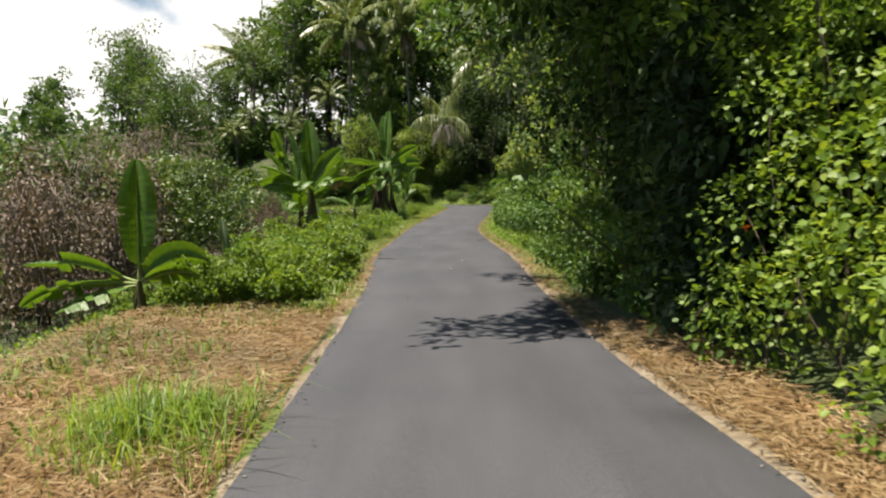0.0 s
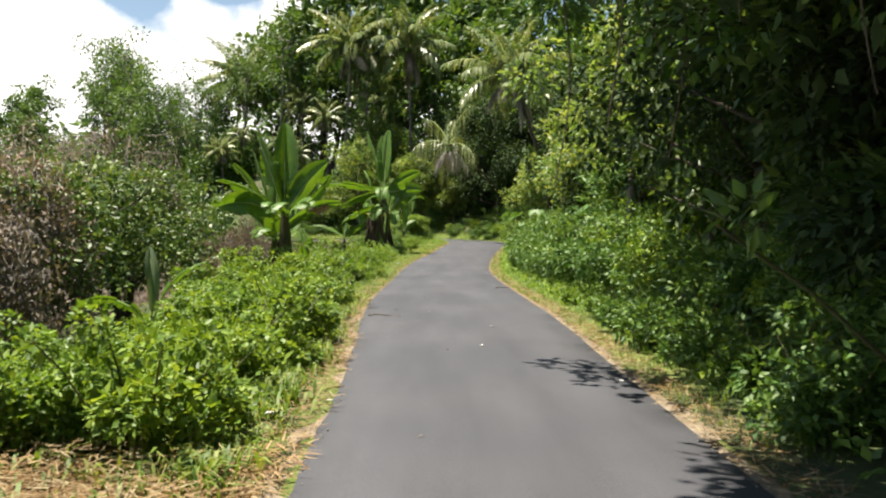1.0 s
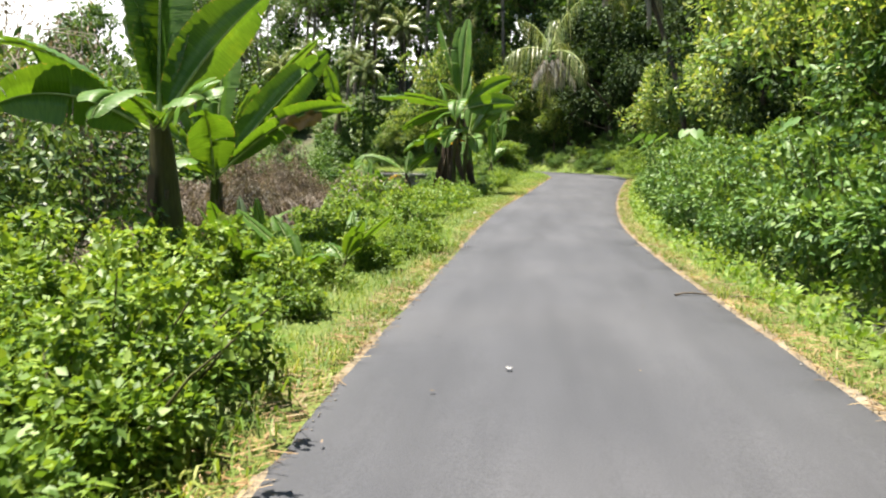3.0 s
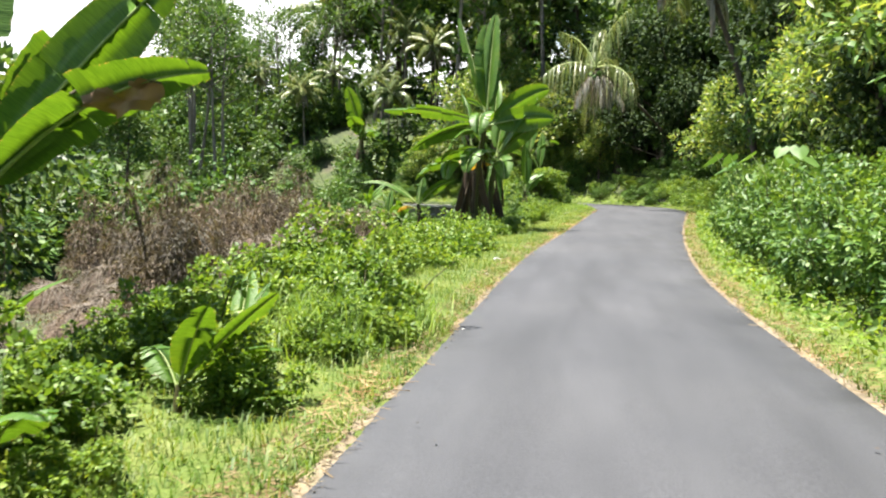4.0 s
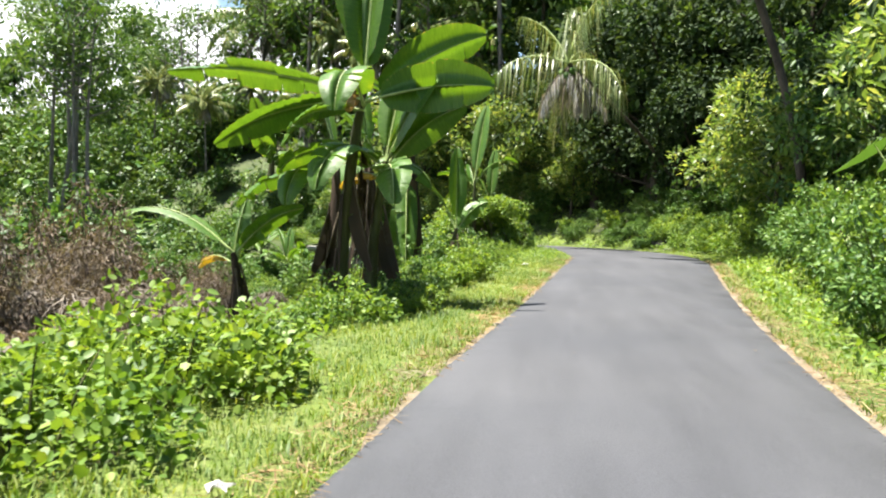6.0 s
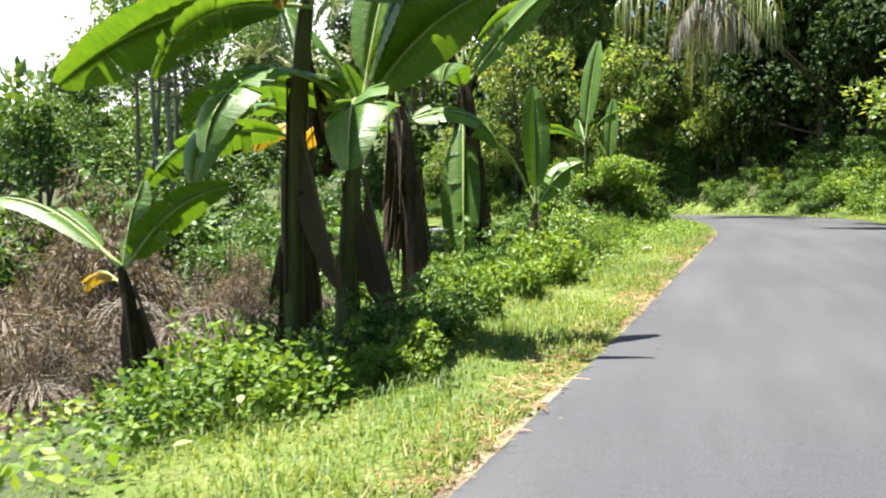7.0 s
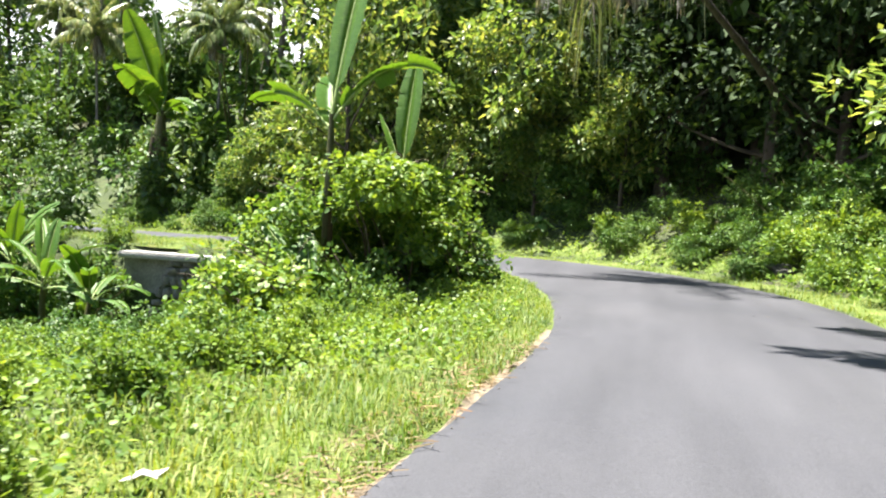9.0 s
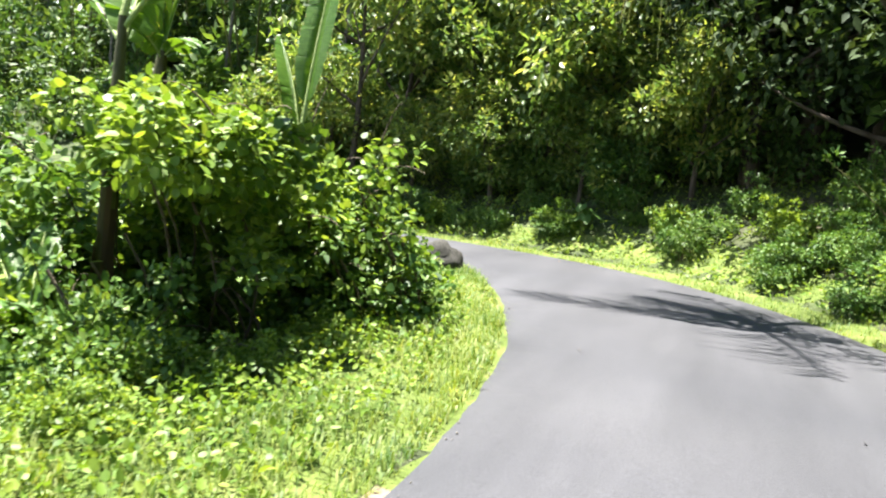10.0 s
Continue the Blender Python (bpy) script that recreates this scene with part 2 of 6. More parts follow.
M_ASPHALT = asphalt_material()
M_GROUND = ground_material()
M_SAND = solid_material("pale_verge_soil", [(0.25, (0.106, 0.082, 0.053)), (0.5, (0.202, 0.163, 0.110)), (0.75, (0.278, 0.240, 0.173))], 1.3, 0.9, 35, (0.6, 0.02))
M_TURF = solid_material("turf", [(0.25, (0.052, 0.082, 0.014)), (0.5, (0.104, 0.145, 0.026)), (0.75, (0.18, 0.19, 0.06))], 1.7, 0.9, 45, (0.8, 0.03))
M_DRYTURF = solid_material("dry_turf", [(0.25, (0.079, 0.044, 0.017)), (0.5, (0.162, 0.098, 0.038)), (0.75, (0.236, 0.167, 0.077))], 1.5, 0.95, 50, (0.8, 0.03))
M_DARKSTONE = solid_material("mossy_dark_stone", [(0.3, (0.030, 0.030, 0.025)), (0.7, (0.090, 0.087, 0.075))], 2.5, 0.9, 20, (0.8, 0.03))
M_MAT = solid_material("matted_dead_creeper", [(0.3, (0.06, 0.042, 0.03)), (0.55, (0.13, 0.095, 0.07)), (0.75, (0.24, 0.185, 0.14))], 3.5, 0.95, 40, (1.0, 0.05), (1, 1, 1))
M_STRAND = solid_material("dry_creeper_strand", [(0.3, (0.156, 0.132, 0.102)), (0.7, (0.276, 0.240, 0.198))], 6, 0.85)
M_GREYVINE = leaf_material("grey_dry_creeper", (0.114, 0.084, 0.060), (0.204, 0.162, 0.123), (0.288, 0.246, 0.198), 0.12, 0.85)


# ---- plan of the road and the lie of the land ----
LEFT = [(-1.0, -30), (-1.05, 6), (-1.16, 11), (-1.29, 15.5), (-1.56, 20), (-1.72, 24), (-1.66, 29), (-1.6, 38), (-1.36, 44), (-0.84, 49), (-0.42, 53), (-0.1, 56.5),
        (0.26, 60), (0.52, 63.2), (0.16, 66.8), (-0.5, 69.3), (-1.4, 71.8), (-3.0, 74.0), (-6, 74.6), (-10, 74.9), (-16, 76.4), (-26, 79.5), (-45, 88)]
RIGHT = [(1.75, -30), (1.7, 4), (1.42, 7), (1.42, 11), (1.5, 16), (1.62, 21), (1.5, 28), (1.46, 34), (1.55, 39), (1.78, 42.5), (2.15, 47), (2.8, 53), (3.5, 58), (4.1, 62.5),
         (4.1, 67), (3.5, 70.2), (2.4, 72.8), (0.9, 74.8), (-1.0, 76.2), (-3.2, 77.0), (-8, 77.7), (-14, 78.4), (-26, 82.5), (-45, 91)]


def resample(pts, count):
    p = np.array(pts, float)
    for _ in range(3):                       # rounds the corners
        q = np.empty((2 * len(p) - 2, 2))
        q[0::2], q[1::2] = 0.75 * p[:-1] + 0.25 * p[1:], 0.25 * p[:-1] + 0.75 * p[1:]
        p = np.vstack([p[:1], q, p[-1:]])
    s = np.r_[0, np.cumsum(np.hypot(*np.diff(p, axis=0).T))]
    u = np.linspace(0, s[-1], count)
    return np.stack([np.interp(u, s, p[:, 0]), np.interp(u, s, p[:, 1])], 1)


NROAD = 420
EDGE_L, EDGE_R = resample(LEFT, NROAD), resample(RIGHT, NROAD)
# pairs of edge points that face each other
MID = resample([tuple((np.array(a) + np.array(b)) / 2) for a, b in zip(EDGE_L[::4], EDGE_R[::4])], NROAD)
TAN = np.gradient(MID, axis=0)
TAN /= np.linalg.norm(TAN, axis=1)[:, None]
NOR = np.stack([TAN[:, 1], -TAN[:, 0]], 1)   # to the right of the way


def side_width(edge):
    w = np.zeros(NROAD)
    for i in range(NROAD):
        d = edge - MID[i]
        along, across = d @ TAN[i], d @ NOR[i]
        near = np.abs(along) + np.where(np.abs(across) > 4, 50, 0)
        w[i] = abs(across[np.argmin(near)])
    return np.convolve(np.pad(w, 4, mode="edge"), np.ones(9) / 9, "valid")


WL, WR = side_width(EDGE_L), side_width(EDGE_R)
PROFILE_Y = [-40, 30, 35, 40, 45, 50, 55, 60, 65, 70, 75, 80, 90]
PROFILE_Z = [0, 0, 0.01, 0.06, 0.16, 0.31, 0.50, 0.69, 0.77, 0.83, 0.89, 0.95, 1.05]


def road_z(y):
    return np.interp(y, PROFILE_Y, PROFILE_Z)


def wave(x, y, f, seed=0.0):
    """A cheap smooth waver between about -1 and 1."""
    return (np.sin(x * f + seed) * np.cos(y * f * 0.9 + 1.3 * seed) + 0.6 * np.sin(x * f * 2.1 + y * f * 1.7 + seed * 2.0) + 0.35 * np.sin(y * f * 3.9 - x * f * 3.1 + seed)) / 1.6


def road_place(x, y):
    """Signed distance past the road's edge (right positive, left negative, 0 on it) and the road's height there."""
    x, y = np.atleast_1d(np.asarray(x, float)), np.atleast_1d(np.asarray(y, float))
    side, height = np.empty(len(x)), np.empty(len(x))
    for a in range(0, len(x), 4000):
        dx, dy = x[a:a + 4000, None] - MID[None, :, 0], y[a:a + 4000, None] - MID[None, :, 1]
        k = np.argmin(dx * dx + dy * dy, axis=1)
        r = np.arange(len(k))
        across = dx[r, k] * NOR[k, 0] + dy[r, k] * NOR[k, 1]
        dist = np.sqrt(dx[r, k] ** 2 + dy[r, k] ** 2) * np.where(across < 0, -1, 1)
        side[a:a + 4000] = np.where(dist > 0, np.maximum(dist - WR[k], 0), np.minimum(dist + WL[k], 0))
        height[a:a + 4000] = road_z(MID[k, 1])
    return side, height


def land(x, y):
    """Height of the ground."""
    x, y = np.atleast_1d(np.asarray(x, float)), np.atleast_1d(np.asarray(y, float))
    s, h = road_place(x, y)
    s = np.where((x < -40) & (y < 92), -np.maximum(np.abs(s), 14.0), s)
    right, left = np.maximum(s, 0), np.maximum(-s, 0)
    bank = 0.5 * np.maximum(right - 1.1, 0) ** 1.05
    bank = 8 * (1 - np.exp(-bank / 8))
    far = np.clip((y - 84) / 60, 0, 1) * np.clip((x + 70) / 50, 0, 1)
    bank = bank + 3 * far
    shoulder = 1.6 + 0.5 * wave(x * 0 + 3, y, 0.23, 1.0) + 1.3 * np.exp(-((y - 6) / 6.0) ** 2)
    drop = np.clip((left - shoulder) * 0.26, 0, None)
    drop = np.where(drop < 1.8, drop, 1.8 + 1.2 * (1 - np.exp(-(drop - 1.8) / 1.2)))
    drop = drop + 2.3 * np.exp(-((x + 9.0) / 3.2) ** 2 - ((y - 71.2) / np.where(y < 71.2, 2.4, 1.9)) ** 2) * (left > 2) * np.clip((73.0 - y) / 0.5, 0, 1)
    rough = 0.10 * wave(x, y, 1.1, 2.0) + 0.22 * wave(x, y, 0.31, 5.0)
    rough = rough * np.clip((np.abs(s) - 0.8) / 3.0, 0, 1)
    z = h + np.where(s > 0, bank, -drop) + rough
    return np.where(s == 0, h - 0.07, z - 0.012)


def land1(x, y):
    return float(land(x, y)[0])


# ---- mesh helpers ----
def mesh_np(name, verts, faces, material, smooth=False):
    """A mesh from arrays: faces is a list of (n, k) index arrays."""
    me = bpy.data.meshes.new(name)
    verts = np.asarray(verts, np.float32)
    faces = [np.asarray(f, np.int32) for f in (faces if isinstance(faces, list) else [faces])]
    me.vertices.add(len(verts))
    me.vertices.foreach_set("co", verts.ravel())
    loops = np.concatenate([f.ravel() for f in faces])
    totals = np.concatenate([np.full(len(f), f.shape[1], np.int32) for f in faces])
    starts = np.r_[0, np.cumsum(totals)[:-1]].astype(np.int32)
    me.loops.add(len(loops))
    me.loops.foreach_set("vertex_index", loops)
    me.polygons.add(len(totals))
    me.polygons.foreach_set("loop_start", starts)
    me.polygons.foreach_set("loop_total", totals)
    if smooth:
        me.polygons.foreach_set("use_smooth", np.ones(len(totals), bool))
    me.materials.append(material)
    me.update(calc_edges=True)
    return me


def part(name, me, parent=None, label=""):
    ob = new(name, me)
    if parent is not None:
        ob.parent = parent
    return tagged(ob, label)


def joined(pieces):
    """Vertices and faces of several (verts, faces) pairs of equal face size."""
    vs, fs, at = [], [], 0
    for v, f in pieces:
        vs.append(v)
        fs.append(np.asarray(f) + at)
        at += len(v)
    return np.concatenate(vs), np.concatenate(fs)


def tube(points, radii, sides=6):
    """A tapered tube of quads along points, closed at its end."""
    p = np.asarray(points, float)
    r = np.asarray(radii, float) * np.ones(len(p))
    t = np.gradient(p, axis=0)
    t /= np.linalg.norm(t, axis=1)[:, None] + 1e-9
    ref = np.where(np.abs(t[:, 2:3]) > 0.9, np.array([[1.0, 0, 0]]), np.array([[0, 0, 1.0]]))
    u = np.cross(t, ref)
    u /= np.linalg.norm(u, axis=1)[:, None] + 1e-9
    w = np.cross(t, u)
    a = np.linspace(0, 2 * np.pi, sides, endpoint=False)
    v = p[:, None] + r[:, None, None] * (np.cos(a)[None, :, None] * u[:, None] + np.sin(a)[None, :, None] * w[:, None])
    i, j = np.meshgrid(np.arange(len(p) - 1), np.arange(sides), indexing="ij")
    k = (j + 1) % sides
    f = np.stack([i * sides + j, i * sides + k, (i + 1) * sides + k, (i + 1) * sides + j], -1).reshape(-1, 4)
    return v.reshape(-1, 3), f


def unit(v):
    return v / (np.linalg.norm(v, axis=-1, keepdims=True) + 1e-9)


def leaf_blades(rng, at, out, length, width, hang=0.35, fold=0.16, spread=0.9):
    """Folded, pointed leaves at the places `at`, growing outwards along `out`: six corners and four triangles each."""
    n = len(at)
    d = unit(out + spread * rng.normal(size=(n, 3)) * 0.6 + np.array([0, 0, -hang]))
    up = unit(np.array([0, 0, 1.0]) + 0.45 * rng.normal(size=(n, 3)) + 0.3 * out)
    s = unit(np.cross(d, up))
    nn = np.cross(s, d)
    L = (length * rng.uniform(0.65, 1.3, n))[:, None]
    W = (width * rng.uniform(0.7, 1.25, n))[:, None]
    mid = at + d * L * 0.42 + nn * L * 0.05
    tip = at + d * L - nn * L * 0.12
    v = np.stack([at, mid - s * W * 0.5 + nn * W * fold, mid, mid + s * W * 0.5 + nn * W * fold, tip], 1)
    f = np.array([[0, 2, 1], [0, 3, 2], [1, 2, 4], [2, 3, 4]])
    return v.reshape(-1, 3), (np.arange(n)[:, None, None] * 5 + f).reshape(-1, 3)


def small_leaves(rng, at, out, length, width, hang=0.35, spread=0.9):
    """Two-triangle leaves for crowns seen from further off."""
    n = len(at)
    d = unit(out + spread * rng.normal(size=(n, 3)) * 0.7 + np.array([0, 0, -hang]))
    up = unit(np.array([0, 0, 1.0]) + 0.5 * rng.normal(size=(n, 3)) + 0.3 * out)
    s = unit(np.cross(d, up))
    nn = np.cross(s, d)
    L = (length * rng.uniform(0.6, 1.35, n))[:, None]
    W = (width * rng.uniform(0.7, 1.3, n))[:, None]
    m = at + d * L * 0.45 + nn * L * 0.08
    v = np.stack([at, m - s * W * 0.5, at + d * L, m + s * W * 0.5], 1)
    f = np.array([[0, 2, 1], [0, 3, 2]])
    return v.reshape(-1, 3), (np.arange(n)[:, None, None] * 4 + f).reshape(-1, 3)


def round_leaves(rng, at, out, length, width, hang=0.35, spread=0.9):
    """Oval folded leaves of two quads for plants passed close by."""
    n = len(at)
    d = unit(out + spread * rng.normal(size=(n, 3)) * 0.7 + np.array([0, 0, -hang]))
    up = unit(np.array([0, 0, 1.0]) + 0.5 * rng.normal(size=(n, 3)) + 0.3 * out)
    s = unit(np.cross(d, up))
    nn = np.cross(s, d)
    L = (length * rng.uniform(0.6, 1.35, n))[:, None]
    W = (width * rng.uniform(0.7, 1.3, n))[:, None]
    a, b = at + d * L * 0.22 + nn * L * 0.05, at + d * L * 0.66 + nn * L * 0.05
    v = np.stack([at, a - s * W * 0.46, b - s * W * 0.42, at + d * L - nn * L * 0.06, b + s * W * 0.42, a + s * W * 0.46], 1)
    f = np.array([[0, 3, 2, 1], [0, 5, 4, 3]])
    return v.reshape(-1, 3), (np.arange(n)[:, None, None] * 6 + f).reshape(-1, 4)


def lobes(rng, count, size, flat=0.75, low=0.25):
    """Centres and radii of the lumps that make up a bush of about the given half-width and height."""
    a = rng.uniform(0, 2 * np.pi, count)
    r = size[0] * np.sqrt(rng.uniform(0, 1, count)) * 0.75
    z = size[1] * (low + (1 - low) * rng.uniform(0, 1, count) * (1 - 0.55 * (r / size[0]) ** 2)) * 0.8
    c = np.stack([r * np.cos(a), r * np.sin(a), z], 1)
    return c, size[0] * rng.uniform(0.22, 0.42, count)


def cloud(rng, centres, radii, n, flat=0.8, inner=0.6):
    """n places in the shells of lumps, with the outward way at each."""
    w = radii ** 2 / (radii ** 2).sum()
    k = rng.choice(len(centres), n, p=w)
    d = unit(rng.normal(size=(n, 3)) + np.array([0, 0, 0.25]))
    r = radii[k] * rng.uniform(inner, 1.0, n) ** 0.6
    p = centres[k] + d * r[:, None] * np.array([1, 1, flat])
    return p, d


PROTOS = {}


def put(key, build, m):
    """Places a thing: the first of its kind is built, the next ones are copies that share its meshes."""
    if key not in PROTOS:
        PROTOS[key] = build()
        PROTOS[key].matrix_basis = m
        return PROTOS[key]
    first = PROTOS[key]
    made = {}
    for o in (first, *first.children_recursive):
        made[o] = o.copy()
        scene.collection.objects.link(made[o])
        made[o].parent = made.get(o.parent, o.parent)
    made[first].matrix_basis = m
    return made[first]


def spot(x, y, turn=0.0, size=1.0, sink=0.0, tall=1.0, tilt=(0.0, 0.0)):
    return Matrix.Translation((x, y, land1(x, y) - sink)) @ Euler((radians(tilt[0]), radians(tilt[1]), radians(turn))).to_matrix().to_4x4() @ Matrix.Diagonal((size, size, size * tall, 1))


# ---- ground and road ----
def build_ground():
    gx = np.unique(np.r_[-1400, -700, -350, -200, -130, -100, np.arange(-80, -14, 2.0), np.arange(-14, 14, 0.4), np.arange(14, 60, 2.0), 60, 90, 130, 200, 350, 700, 1400])
    gy = np.unique(np.r_[-1400, -700, -350, -180, -100, -60, np.arange(-40, 0, 2.0), np.arange(0, 84, 0.4), np.arange(84, 150, 2.5), 150, 200, 300, 500, 900, 1600])
    X, Y = np.meshgrid(gx, gy, indexing="ij")
    Z = land(X.ravel(), Y.ravel())
    v = np.stack([X.ravel(), Y.ravel(), Z], 1)
    nx, ny = len(gx), len(gy)
    i, j = np.meshgrid(np.arange(nx - 1), np.arange(ny - 1), indexing="ij")
    a = i * ny + j
    f = np.stack([a, a + ny, a + ny + 1, a + 1], -1).reshape(-1, 4)
    return tagged(new("ground", mesh_np("ground", v, f, M_GROUND, True)), "brown earth with moss falling away from the road", "ground", kind="structure")


def ribbon(name, offsets, lifts, material, ragged=0.0, seed=0.0, smooth=True, upto=1.0, drift=0.0):
    """A strip along the road: offsets are (side, metres past that edge) pairs across it."""
    rows = []
    k = np.arange(NROAD)
    fine = np.linspace(0, (NROAD - 1) * upto, NROAD * 5)
    mid = np.stack([np.interp(fine, k, MID[:, 0]), np.interp(fine, k, MID[:, 1])], 1)
    nor = unit(np.stack([np.interp(fine, k, NOR[:, 0]), np.interp(fine, k, NOR[:, 1])], 1))
    wl, wr = np.interp(fine, k, WL), np.interp(fine, k, WR)
    for n, ((sd, off), lift) in enumerate(zip(offsets, lifts)):
        w = {"L": -wl, "R": wr, "M": 0 * wl}[sd] + off
        edge = n in (0, len(offsets) - 1)
        if edge and ragged:
            w = w + ragged * (wave(mid[:, 0] + 7 * n, mid[:, 1], 1.9, seed + n) + 0.5 * wave(mid[:, 0], mid[:, 1], 6.3, seed + 3 * n))
        w = w + drift * wave(mid[:, 0], mid[:, 1], 0.8, seed) * (1 if sd == "L" else -1)
        p = mid + nor * w[:, None]
        rows.append(np.stack([p[:, 0], p[:, 1], road_z(mid[:, 1]) + lift], 1))
    v = np.stack(rows, 1)
    m, c = v.shape[:2]
    i, j = np.meshgrid(np.arange(m - 1), np.arange(c - 1), indexing="ij")
    a = i * c + j
    f = np.stack([a, a + 1, a + c + 1, a + c], -1).reshape(-1, 4)
    return new(name, mesh_np(name, v.reshape(-1, 3), f, material, smooth))


ground = build_ground()
road = tagged(ribbon("road", [("L", -0.03), ("L", 0.04), ("L", 0.5), ("M", 0.0), ("R", -0.5), ("R", -0.04), ("R", 0.03)],
                     [-0.05, 0.006, 0.02, 0.035, 0.02, 0.006, -0.05], M_ASPHALT, 0.06, 1.0), "narrow worn grey asphalt lane with crumbled edges", "road", kind="structure")
for sd, o in (("L", 1), ("R", -1)):
    offs = [(sd, 0.25 * o), (sd, -0.02 * o), (sd, -0.3 * o)]
    tagged(ribbon("verge_edge", offs if o < 0 else offs[::-1], [-0.03, -0.012, -0.03], M_TURF, 0.0, 2.0, True, 0.72), "thin trodden turf along the asphalt edge", "verge", kind="structure")
tagged(ribbon("verge_soil", [("L", -0.05), ("L", -0.02), ("L", 0.08)], [-0.03, 0.002, -0.014], M_SAND, 0.15, 4.0, True, 0.62, 0.11), "pale dusty soil strip along the asphalt edge", "verge", kind="structure")
tagged(ribbon("verge_soil", [("R", -0.12), ("R", 0.05), ("R", 0.15)], [-0.012, 0.004, -0.03], M_SAND, 0.12, 9.0, True, 0.6, 0.06), "pale dusty soil strip along the asphalt edge", "verge", kind="structure")


def turf(side, y0, y1, wide, mat, label):
    """Grassy soil of the verge, laid on the ground."""
    k = np.where((MID[:, 1] >= y0) & (MID[:, 1] <= y1) & (MID[:, 0] > -14))[0]
    rows = []
    for d in np.linspace(0.0, 1.0, 7):
        w = np.where(side > 0, WR[k], WL[k]) + 0.02 + d * (wide + 0.25 * wave(MID[k, 0], MID[k, 1], 0.9, side))
        x, y = MID[k, 0] + side * NOR[k, 0] * w, MID[k, 1] + side * NOR[k, 1] * w
        rows.append(np.stack([x, y, land(x, y) + (0.012 if 0 < d < 1 else -0.03 if d > 0 else -0.004)], 1))
    v = np.stack(rows, 1)
    m, c = v.shape[:2]
    i, j = np.meshgrid(np.arange(m - 1), np.arange(c - 1), indexing="ij")
    a = i * c + j
    f = np.stack([a, a + 1, a + c + 1, a + c], -1).reshape(-1, 4)
    return tagged(new("verge_turf", mesh_np("verge_turf", v.reshape(-1, 3), f, mat, True)), label, "verge", kind="structure")


turf(-1, 21.0, 78.0, 1.8, M_TURF, "thin yellow-green turf beside the road")
turf(1, 14.0, 79.0, 2.3, M_TURF, "thin yellow-green turf beside the road")
turf(-1, -4.0, 11.6, 2.7, M_DRYTURF, "trampled dry brown grass on the verge")
turf(1, -4.0, 9.0, 0.8, M_DRYTURF, "dry brown soil and cut grass beside the road")


# ---- plants: one function for each kind ----
def banana_blade(rng, az, pitch, length, width, droop, torn=0.35, vee=0.35, start=0.0, segs=30, limp=0.0, twist=0.0):
    """A long leaf: stalk, midrib and torn half-blades, from its base at the origin. Returns quads of blade and of midrib."""
    stalk = 0.16 * length + start
    t = np.linspace(0, 1, segs + 1)
    ang = radians(pitch) - radians(droop) * t ** 1.4
    way = np.array([math.cos(az), math.sin(az)])
    step = length / segs
    d = np.stack([np.cos(ang) * way[0], np.cos(ang) * way[1], np.sin(ang)], 1)
    base = d[0] * stalk
    mid = base + np.vstack([[0, 0, 0], np.cumsum(d[:-1] * step, axis=0)])
    side = np.array([-way[1], way[0], 0.0])
    up = np.cross(side[None].repeat(segs + 1, 0), d) * -1
    sides = side[None] * math.cos(twist) + up * math.sin(twist)
    up = up * math.cos(twist) - side[None] * math.sin(twist)
    w = width * 0.5 * np.clip(np.sin(np.pi * (0.05 + 0.93 * t)), 0, 1) ** 0.55
    w[0] *= 0.4
    vs, fs = [p for p in mid], []
    place = [(q * length, 0.0) for q in t]
    for sgn in (-1, 1):
        rip, prev = 0.0, None
        for i in range(segs + 1):
            ridge = 0.022 * (1 if i % 2 else -1)
            ways = [rip]
            if 1 < i < segs and rng.random() < torn * 0.36:      # a tear down to the midrib
                rip = rng.uniform(-0.55, 0.22)
                ways.append(rip)
            k = len(vs)
            split = len(ways) > 1
            for n, r in enumerate(ways):
                e = vee + r
                v = sgn * sides[i] * math.cos(e) + up[i] * math.sin(e)
                slide = d[i] * step * (0.0 if not split else (-0.22 if n == 0 else 0.22)) * rng.random()
                o = mid[i] + v * w[i] * (1.0 - 0.10 * split * rng.random()) + slide + np.array([0, 0, -limp * w[i]])
                m = (mid[i] + o) / 2 + up[i] * (0.09 + ridge) * w[i] - slide * 0.4
                vs += [m, o + up[i] * ridge * w[i]]
                place += [(t[i] * length, 0.5), (t[i] * length, 1.0)]
            if prev is not None:
                fs += [[i - 1, i, k, prev], [prev, k, k + 1, prev + 1]]
            prev = k + 2 * (len(ways) - 1)
    rib = np.vstack([[0, 0, 0], base * 0.5, mid])
    rv, rf = tube(rib - np.array([0, 0, 0.006]), np.r_[0.032, 0.027, np.linspace(0.024, 0.005, segs + 1)] * (length / 2.0) ** 0.5, 5)
    return np.array(vs), np.array(fs), rv, rf, np.array(place)


def leaf_mesh(name, bv, bf, rv, rf, place, mat, rib=None):
    """Blade and rib in one mesh; place holds metres along and the share across the blade."""
    me = mesh_np(name, np.concatenate([bv, rv]), np.concatenate([bf, rf + len(bv)]), mat)
    me.materials.append(rib or M_MIDRIB)
    idx = np.r_[np.zeros(len(bf), np.int32), np.ones(len(rf), np.int32)]
    me.polygons.foreach_set("material_index", idx)
    if place is not None:
        at = np.zeros((len(bv) + len(rv), 3), np.float32)
        at[:len(place), :2] = place
        me.attributes.new("blade", "FLOAT_VECTOR", "POINT").data.foreach_set("vector", at.ravel())
    return me


